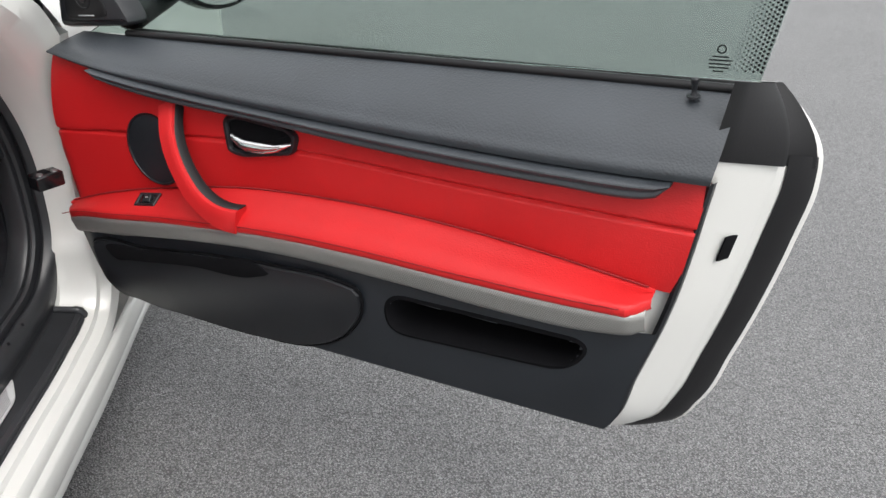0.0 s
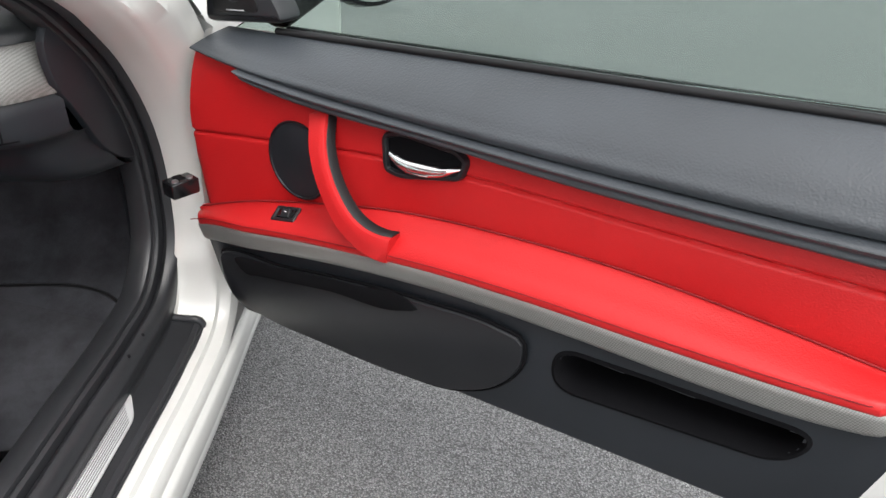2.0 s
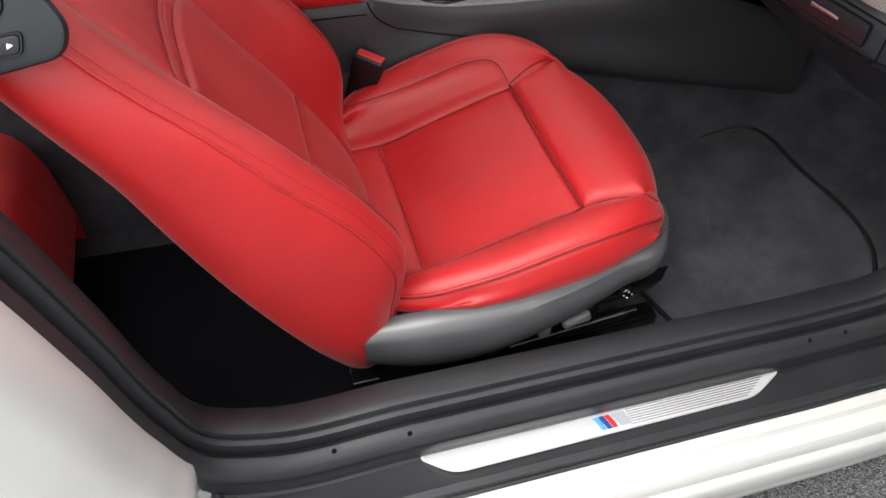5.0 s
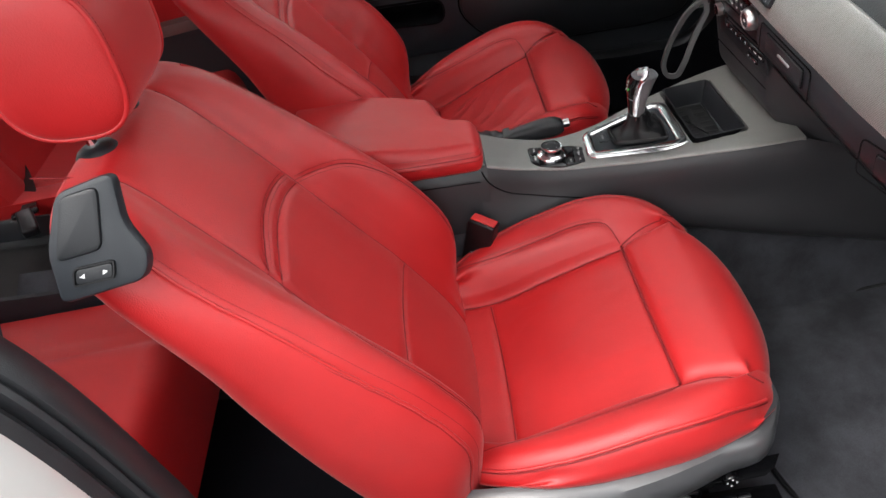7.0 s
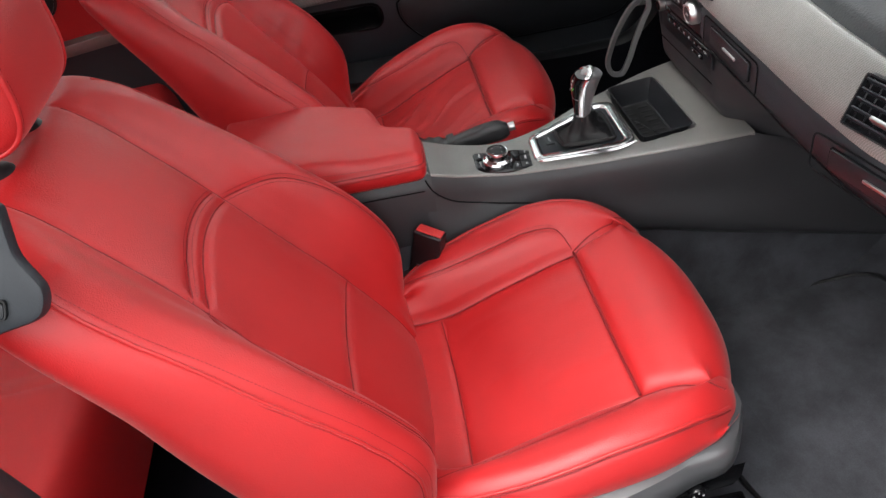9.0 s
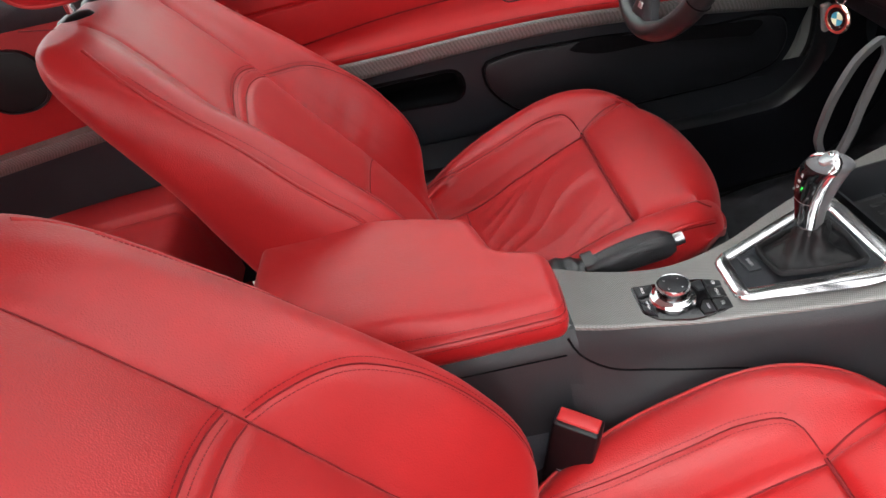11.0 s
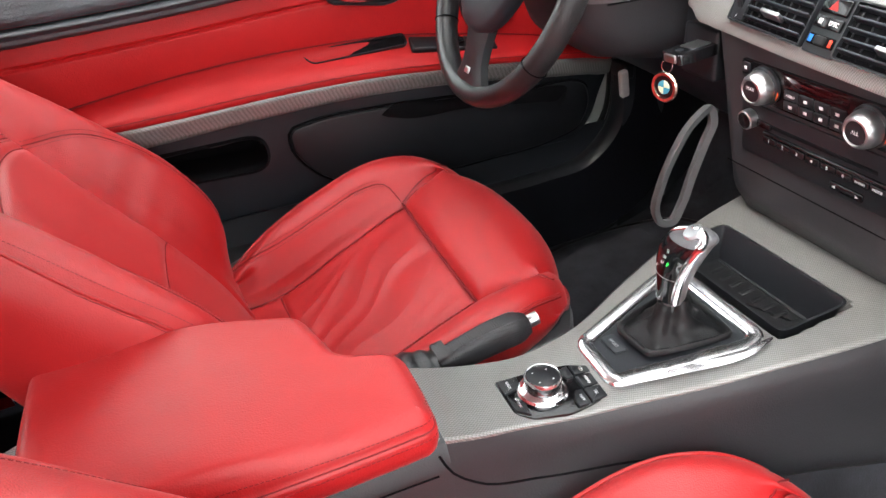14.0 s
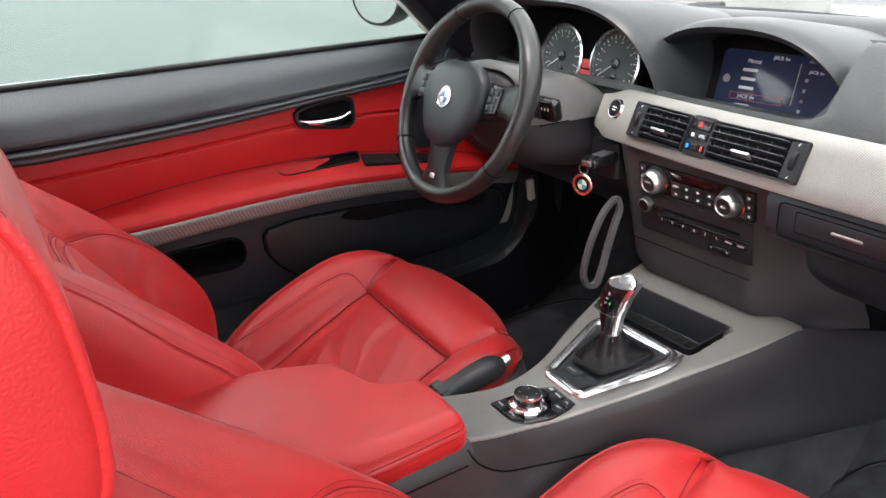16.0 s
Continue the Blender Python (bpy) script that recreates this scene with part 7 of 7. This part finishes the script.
def build_wheel():
    w = thing("steering_wheel", (-0.367, 1.0, 0.895), "black leather sports steering wheel with three spokes", "steering wheel")
    M = frame_at((-0.370, 1.012, 0.893), (1, 0, 0), (0, 0.40, 0.917))
    n = 96
    P = []
    R = 0.1695
    for j in range(n):
        a = 2 * math.pi * j / n
        g = 1 + 0.16 * (math.exp(-((math.degrees(a) - 28) / 16) ** 2) + math.exp(-((math.degrees(a) - 152) / 16) ** 2))
        row = []
        for b in np.linspace(0, 2 * math.pi, 20, endpoint=False):
            rr = 0.0155 * g
            row.append(((R + rr * 0.92 * math.cos(b)) * math.cos(a), (R + rr * 0.92 * math.cos(b)) * math.sin(a), rr * 1.12 * math.sin(b)))
        P.append(row)
    rim = sheet("rim", P, BLACK_LEATHER, w, "black leather rim", True, True, False, 70, M)
    for a in (62, 118, 215, 325):
        t = math.radians(a)
        tube("rim_joint", [((R + 0.0158 * math.cos(b)) * math.cos(t), (R + 0.0158 * math.cos(b)) * math.sin(t), 0.0178 * math.sin(b)) for b in np.linspace(0, 2 * math.pi, 20, endpoint=False)], 0.0009, SHADE_PRINT_BLACK, rim, n=5, closed=True, M=M)
    # airbag cover
    o = spline([(0, 0.062), (0.050, 0.058), (0.080, 0.036), (0.086, -0.002), (0.066, -0.050), (0.034, -0.082), (0, -0.089), (-0.034, -0.082), (-0.066, -0.050), (-0.086, -0.002), (-0.080, 0.036), (-0.050, 0.058)], 84, True)
    rings = []
    for k, z in ((0.92, 0.004), (1.0, 0.013), (1.0, 0.020), (0.97, 0.026), (0.90, 0.030), (0.70, 0.035), (0.4, 0.038), (0.05, 0.039)):
        rings.append(np.c_[o * k, np.full(84, z)])
    hub = sheet("airbag_cover", rings, DARK_MATT, w, "matt black airbag cover", False, True, True, 50, M)
    B = M @ pose(0.003, -0.006, 0.0385)
    lathe("badge_rim", [(0.019, 0.0), (0.019, 0.0025), (0.0175, 0.003), (0.0165, 0.002)], B, CHROME, hub, "chrome badge rim", 36)
    lathe("badge_disc", [(0.0168, 0.0015), (0.016, 0.002), (0.0, 0.0024)], B, SATIN, hub, "round badge", 36)
    for q, c in enumerate(((0.8, 0.8, 0.8), (0.02, 0.16, 0.55), (0.8, 0.8, 0.8), (0.02, 0.16, 0.55))):
        ang = np.radians(np.linspace(q * 90, q * 90 + 90, 8))
        plate("badge_field", np.array([(0, 0)] + [(0.0105 * math.cos(t), 0.0105 * math.sin(t)) for t in ang]), 0.003, B, mat_base("badge_field", c, 0.3)[0], hub, "", 0.0001)
    # spokes with thumb keys
    for s in (-1, 1):
        P = []
        for k in np.linspace(0, 1, 12):
            x = 0.055 + 0.105 * k
            hw = float(cat([(0, 0.036), (0.5, 0.028), (0.8, 0.030), (1, 0.042)], k))
            y0 = 0.006 + 0.010 * k
            zc = 0.004 - 0.003 * k
            P.append([(s * x, y0 + hw * c, zc + 0.010 * h) for c, h in ((-1, -0.8), (-0.95, 0.4), (-0.6, 1.0), (0.6, 1.0), (0.95, 0.4), (1, -0.8), (0, -1.4))])
        sp = sheet("spoke", P, DARK, w, "black side spoke", False, True, True, 50, M)
        pod = plate("key_pod", round_poly([(-0.016, -0.026), (0.014, -0.022), (0.016, 0.022), (-0.014, 0.026)], 0.008, 5), 0.006, M @ pose(s * 0.106, 0.010, 0.010), GLOSS_BLACK, sp, "", 0.002)
        for k in range(3):
            for c in (-1, 1):
                rbox("thumb_key", (0.0115, 0.0120, 0.004), M @ pose(s * 0.104 + c * 0.0065, 0.010 + (k - 1) * 0.0135, 0.0165), DARK_MATT, sp, bevel=0.002)
    P = []
    for k in np.linspace(0, 1, 14):
        y = -0.050 - 0.110 * k
        hw = float(cat([(0, 0.046), (0.4, 0.032), (0.8, 0.034), (1, 0.050)], k))
        zc = 0.018 - 0.016 * k
        P.append([(hw * c, y, zc + 0.009 * h) for c, h in ((-1, -0.8), (-0.95, 0.4), (-0.6, 0.9), (0, 0.6), (0.6, 0.9), (0.95, 0.4), (1, -0.8), (0, -1.4))])
    low = sheet("spoke", P, DARK, w, "black lower spoke", False, True, True, 50, M)
    rbox("spoke_badge", (0.014, 0.009, 0.002), M @ pose(0, -0.140, 0.0135), SATIN, low, "small satin badge", 0.001)
    # column
    c = thing("steering_column", (-0.37, 1.15, 0.82), "dark grey steering column shroud with stalks", "steering column")
    rings = []
    for y, z, a, b in ((1.05, 0.876, 0.052, 0.048), (1.07, 0.870, 0.085, 0.072), (1.12, 0.850, 0.105, 0.085), (1.20, 0.835, 0.108, 0.085), (1.27, 0.82, 0.105, 0.08)):
        o = oval(-0.365, z, a, b, 44, 2.8)
        rings.append([(q[0], y, q[1]) for q in o])
    sheet("column_shroud", rings, CONSOLE_SKIN, c, "", False, True, True, 60)
    # Upper half coloured paler than the shroud to imitate light falling on it.
    P = []
    for y, hw, zt in ((1.062, 0.088, 0.938), (1.070, 0.104, 0.944), (1.10, 0.116, 0.942), (1.15, 0.122, 0.930), (1.21, 0.122, 0.912), (1.25, 0.118, 0.895)):
        P.append([(-0.365 + x, y, z) for x, z in spline([(-hw, 0.858), (-hw - 0.001, 0.885), (-hw * 0.93, zt - 0.014), (-hw * 0.6, zt), (0, zt + 0.003), (hw * 0.6, zt), (hw * 0.93, zt - 0.014), (hw + 0.001, 0.885), (hw, 0.858)], 32)])
    sheet("shroud_cover", P, plastic("shroud_lit_grey", (0.105, 0.105, 0.107), 0.36, 700, 0.2, 0.6), c, "upper shroud half, light on its top painted as paler grey", thick=0.003, angle=50)
    tube("shroud_joint", [(-0.365 + 0.1235, y, 0.8585) for y in np.linspace(1.08, 1.25, 8)], 0.0012, SHADE_PRINT_BLACK, c, n=5)
    for s, L in ((1, 0.10), (-1, 0.10)):
        tube("stalk", spline([(-0.365 + s * 0.08, 1.085, 0.882), (-0.365 + s * 0.125, 1.082, 0.888), (-0.365 + s * (0.10 + L * 0.5), 1.080, 0.890)], 8), 0.011, DARK, c, "", n=12)
    rbox("stalk_end", (0.036, 0.022, 0.036), pose(-0.214, 1.080, 0.890, 10, 0, 0), GLOSS_BLACK, c, "black wiper stalk end", 0.007)
    lathe("stalk_wheel", [(0.0, -0.006), (0.017, -0.006), (0.019, -0.004), (0.019, 0.004), (0.017, 0.006), (0.0, 0.006)], pose(-0.238, 1.080, 0.890, 0, 90, 0), DARK, c, "ribbed stalk wheel", 24)
    for k in range(3):
        rbox("stalk_sign", (0.003, 0.0006, 0.005), pose(-0.224 + k * 0.008, 1.0685, 0.892, 10), WHITE_INK, c, bevel=0.0002, seg=1)


build_wheel()


def build_key():
    k = thing("car_key", (-0.232, 1.178, 0.79), "black car key in its slot with round metal fob", "car key")
    rbox("key_slot", (0.066, 0.05, 0.066), pose(-0.205, 1.218, 0.790), DARK, k, "black key slot block", 0.006)
    K = pose(-0.193, 1.172, 0.797, 6, -4, 0)
    body = plate("key_body", round_poly([(-0.020, -0.030), (0.016, -0.030), (0.020, -0.010), (0.020, 0.030), (-0.020, 0.030)], 0.005, 4), 0.014, K @ pose(0, 0, -0.007), GLOSS_BLACK, k, "", 0.003)
    plate("key_inlay", round_poly([(-0.012, -0.008), (0.014, -0.008), (0.014, 0.020), (-0.012, 0.020)], 0.002, 3), 0.0012, K @ pose(0, 0, 0.0068), SATIN, body, "satin key inlay", 0.0004)
    lathe("key_button", [(0.0055, 0.0), (0.005, 0.0012), (0.0, 0.0014)], K @ pose(0.002, -0.019, 0.0068), DARK, body, "", 20)
    rbox("key_cap", (0.022, 0.004, 0.010), K @ pose(0, -0.031, 0), SATIN, k, bevel=0.0015)
    tube("key_ring", [(-0.204 + 0.007 * math.cos(a), 1.146 + 0.003 * math.cos(a), 0.781 + 0.009 * math.sin(a)) for a in np.linspace(0, 2 * math.pi, 20, endpoint=False)], 0.0011, CHROME, k, n=6, closed=True)
    M = frame_at((-0.203, 1.144, 0.754), (0.96, 0.25, 0), (0, 0, 1))
    lathe("fob_rim", [(0.0195, -0.002), (0.0200, 0.001), (0.0185, 0.003), (0.0150, 0.0028), (0.0145, 0.001)], M, mat_base("rose_metal", (0.85, 0.62, 0.50), 0.15, 1.0)[0], k, "rose metal fob rim", 32)
    lathe("fob_disc", [(0.0150, -0.002), (0.0150, 0.0012), (0.0, 0.0014)], M, GLOSS_BLACK, k, "", 32)
    for q, c in enumerate(((0.75, 0.72, 0.5), (0.04, 0.25, 0.35), (0.75, 0.72, 0.5), (0.04, 0.25, 0.35))):
        ang = np.radians(np.linspace(q * 90, q * 90 + 90, 8))
        plate("fob_field", np.array([(0, 0)] + [(0.0088 * math.cos(t), 0.0088 * math.sin(t)) for t in ang]), 0.0022, M, mat_base("fob_field", c, 0.35)[0], k, "", 0.0001)


build_key()


def build_brace():
    b = thing("stack_brace", (-0.165, 1.14, 0.56), "satin grey curved loop brace beside the centre stack", "brace")
    out = spline([(1.172, 0.742), (1.146, 0.728), (1.120, 0.690), (1.104, 0.650), (1.098, 0.610), (1.108, 0.590), (1.132, 0.586), (1.146, 0.610), (1.158, 0.650), (1.172, 0.690), (1.182, 0.720)], 60, True)
    ring_plate("brace_loop", out, 0.009, 0.012, Matrix(((0, 0, -1, -0.142), (1, 0, 0, 0), (0, 1, 0, 0), (0, 0, 0, 1))), mat_base("satin_grey_brace", (0.075, 0.075, 0.077), 0.40)[0], b, "satin grey loop", 0.002)


build_brace()


def build_pedal(x, y, z, w, h, name, label):
    p = thing(name, (x, y, z), label, "pedal", "pedals")
    rbox("pad", (w, 0.012, h), pose(x, y, z, -35), RUBBER, p, bevel=0.004)
    tube("arm", spline([(x, y + 0.01, z + h * 0.3), (x, y + 0.06, z + 0.14), (x, y + 0.08, z + 0.28)], 8), 0.008, GLOSS_BLACK, p)


build_pedal(-0.36, 1.50, 0.42, 0.09, 0.06, "brake_pedal", "black rubber brake pedal in the dark footwell")
build_pedal(-0.25, 1.50, 0.38, 0.045, 0.15, "accelerator_pedal", "long black accelerator pedal in the dark footwell")


def build_release():
    r = thing("bonnet_release", (-0.70, 1.40, 0.58), "light grey plastic release lever on the kick panel", "lever")
    rbox("lever", (0.014, 0.018, 0.058), pose(-0.664, 1.40, 0.578, 12, 8, 0), mat_base("light_grey_plastic", (0.5, 0.5, 0.48), 0.5)[0], r, bevel=0.004)
    rbox("bracket", (0.052, 0.022, 0.03), pose(-0.688, 1.412, 0.60), DARK, r, bevel=0.004)


build_release()


# ---- floor mats, rear seats and side panels ----
def build_mat(cx, side, label):
    m = thing("floor_mat", (cx, 1.25, 0.205), label, "floor mat", "floor mats")
    o = spline([(0.17, 1.13), (0.30, 1.10), (0.46, 1.095), (0.56, 1.11), (0.650, 1.150), (0.695, 1.25), (0.695, 1.42), (0.62, 1.50), (0.35, 1.52), (0.20, 1.50), (0.155, 1.38), (0.15, 1.22)], 70, True)
    z = lambda q: cat([(-0.2, 0.215), (0.9, 0.205), (1.25, 0.20), (1.42, 0.215), (1.58, 0.30)], q[:, 1])
    P = [np.c_[inset(o, a)[:, 0] * side, inset(o, a)[:, 1], z(inset(o, a)) + h] for a, h in ((0.0, 0.004), (0.0, 0.010), (0.004, 0.013), (0.010, 0.0125))]
    top = P[-1]
    c = np.array([0.40 * side, 1.31])
    for k in (0.8, 0.6, 0.4, 0.2, 0.02):
        q = c + (top[:, :2] - c) * k
        P.append(np.c_[q, z(q) + 0.0125])
    pile = sheet("velour_surface", P, MAT_CARPET, m, "", False, True, True, 60)
    tube("mat_edge", np.c_[o[:, 0] * side, o[:, 1], z(o) + 0.011], 0.0045, RUBBER, pile, "stitched black edging", n=6, closed=True)


build_mat(0.4, 1, "charcoal velour floor mat in the passenger footwell")
build_mat(-0.4, -1, "charcoal velour floor mat in the driver's footwell")


def build_toe_carpet():
    t = thing("footwell_carpet", (0.4, 1.6, 0.3), "charcoal moulded carpet rising up the footwell", "carpet", kind="structure")
    for side in (1, -1):
        P = []
        for x in np.linspace(0.14, 0.70, 20):
            k = 0.05 * math.exp(-((x - 0.69) / 0.08) ** 2) + 0.05 * math.exp(-((x - 0.14) / 0.06) ** 2)
            P.append([(side * x, y - k, z) for y, z in spline([(1.46, 0.222), (1.55, 0.255), (1.62, 0.32), (1.68, 0.42), (1.71, 0.55), (1.72, 0.72)], 16)])
        sheet("toe_board", P, MAT_CARPET, t)
        sheet("kick_panel", [[(side * (0.705 - 0.01 * k), y, z) for z in np.linspace(0.20, 0.75, 6)] for k, y in enumerate(np.linspace(1.43, 1.72, 6))], DARK_MATT, t, "black kick panel")


build_toe_carpet()


def build_rear_seat(side, label):
    s = thing("rear_bench", (side * 0.38, -0.1, 0.25), label, "car seat", "rear seats")
    P = []
    for y in np.linspace(-0.42, 0.165, 40):
        t = (y + 0.42) / 0.585
        e = math.sqrt(max(0, 1 - ((max(0, y - 0.10)) / 0.066) ** 2))
        zt = 0.405 + 0.045 * t + (0.045 if side < 0 else 0.0)
        row = []
        for x in np.linspace(-1, 1, 50):
            dish = 0.03 * (1 - math.exp(-(x / 0.75) ** 4)) - 0.012 * math.exp(-((abs(x) - 0.62) / 0.03) ** 2)
            zz = 0.24 + (zt + dish * (1 - 0.3 * t) - 0.24) * e
            row.append((side * (0.43 + 0.255 * x), y, zz))
        P.append([(side * (0.43 - 0.255), y, 0.22)] + row + [(side * (0.43 + 0.255), y, 0.22)])
    sheet("cushion", P, RED, s, "red leather rear cushion", angle=70)
    P = []
    for v in np.linspace(0, 1, 30):
        z = 0.40 + 0.50 * v
        y0 = -0.36 - 0.20 * v - 0.10 * smooth_step(v, 0.9, 1.0)
        P.append([(side * (0.43 + 0.255 * x), y0 + 0.035 * (1 - math.exp(-(x / 0.72) ** 4)) - 0.012 * math.exp(-((abs(x) - 0.6) / 0.03) ** 2), z - 0.02 * abs(x) ** 6 * v) for x in np.linspace(-1, 1, 50)])
    sheet("backrest", P, RED, s, "red leather rear backrest", thick=0.06, angle=70)


build_rear_seat(1, "red leather rear seat behind the passenger")
build_rear_seat(-1, "red leather rear seat behind the driver")


def build_side_panel(side, label):
    p = thing("rear_side_panel", (side * 0.70, -0.15, 0.5), label, "side panel", "rear side panels", "structure")
    ys = np.linspace(0.30 if side < 0 else 0.205, -0.75, 40)
    X = lambda y, o=0.0: side * (0.705 - o - 0.03 * smooth_step(0.1 - y, 0, 0.5))
    line = lambda y: 0.655 + (y - 0.0) * 0.10
    sheet("red_panel", [[(X(y, 0.006 * math.sin(math.pi * t)), y, 0.855 + (line(y) - 0.855) * t) for t in np.linspace(0, 1, 10)] for y in ys], RED_DOOR, p, "red leather panel")
    sheet("upper_trim", [[(X(y, o), y, z) for o, z in ((-0.05, 0.965), (-0.02, 0.955), (0.016, 0.92), (0.022, 0.875), (0.010, 0.852))] for y in ys], DOOR_TOP, p, "black upper trim")
    if side < 0:
        sheet("trim_strip", [[(X(y, o), y, line(y) + z) for o, z in ((0.0, 0.002), (0.022, -0.004), (0.020, -0.020), (0.008, -0.036))] for y in ys], CARBON, p, "silver woven trim strip")
    sheet("lower_panel", [[(X(y, o), y, z) for o, z in ((0.008, line(y) - 0.035), (0.004, line(y) - 0.10), (0.03, 0.42), (0.03, 0.25))] for y in ys], DARK_MATT, p, "black lower panel")
    M = Matrix(((0, 0, -side, X(-0.115, 0.004)), (-side, 0, 0, -0.115), (0, 1, 0, 0.765), (0, 0, 0, 1)))
    sp = plate("speaker_cover", oval(0, 0, 0.062, 0.056, 48, 2.4), 0.006, M, RUBBER, p, "round black speaker cover", 0.003)
    ring_plate("speaker_rim", oval(0, 0, 0.065, 0.059, 48, 2.4), 0.006, 0.010, M, DARK, sp)


build_side_panel(-1, "red and black trimmed side panel beside the rear seat")
build_side_panel(1, "red side panel with black upper trim behind the open door")


def build_belt():
    b = thing("rear_seat_belt", (-0.3, -0.3, 0.47), "black seat belt lying over the far rear seat", "seat belt")
    path = spline([(-0.52, -0.50, 0.80), (-0.46, -0.44, 0.62), (-0.40, -0.38, 0.505), (-0.27, -0.30, 0.478), (-0.15, -0.25, 0.490), (-0.09, -0.225, 0.510)], 36)
    P = [[(x + 0.012 * c, y + 0.021 * c, z + 0.004 * c) for c in (-1, -0.5, 0, 0.5, 1)] for x, y, z in path]
    sheet("webbing", P, RUBBER, b, "black woven webbing", thick=0.002)
    rbox("latch_tongue", (0.030, 0.052, 0.012), pose(-0.088, -0.222, 0.515, 0, -15, 28), GLOSS_BLACK, b, "", 0.004)
    rbox("buckle", (0.075, 0.032, 0.022), pose(-0.045, -0.200, 0.516, 0, 8, 28), DARK, b, "", 0.006)


build_belt()


def build_rear_tray():
    t = thing("rear_console", (0.03, -0.25, 0.3), "black open tray between the rear seats", "console")
    o = round_poly([(-0.120, -0.52), (0.165, -0.52), (0.165, -0.03), (0.120, 0.03), (-0.080, 0.03), (-0.120, -0.03)], 0.03, 6)
    sheet("tray", [np.c_[inset(o, a), np.full(len(o), z)] for a, z in ((0, 0.22), (0.0, 0.478), (0.004, 0.488), (0.012, 0.490), (0.018, 0.484), (0.024, 0.445), (0.04, 0.438))], DARK_MATT, t, "", False, True, False, 40, bottom=True)


def fill_rear_tray():
    """A rubber mat in the tray."""
    o = round_poly([(-0.078, -0.478), (0.123, -0.478), (0.123, -0.05), (0.090, -0.012), (-0.052, -0.012), (-0.078, -0.05)], 0.02, 6)
    plate("tray_mat", o, 0.004, Matrix.Translation((0, 0, 0.436)), RUBBER, bpy.data.objects["rear_console"], "black rubber tray mat", 0.001)


build_rear_tray()
fill_rear_tray()
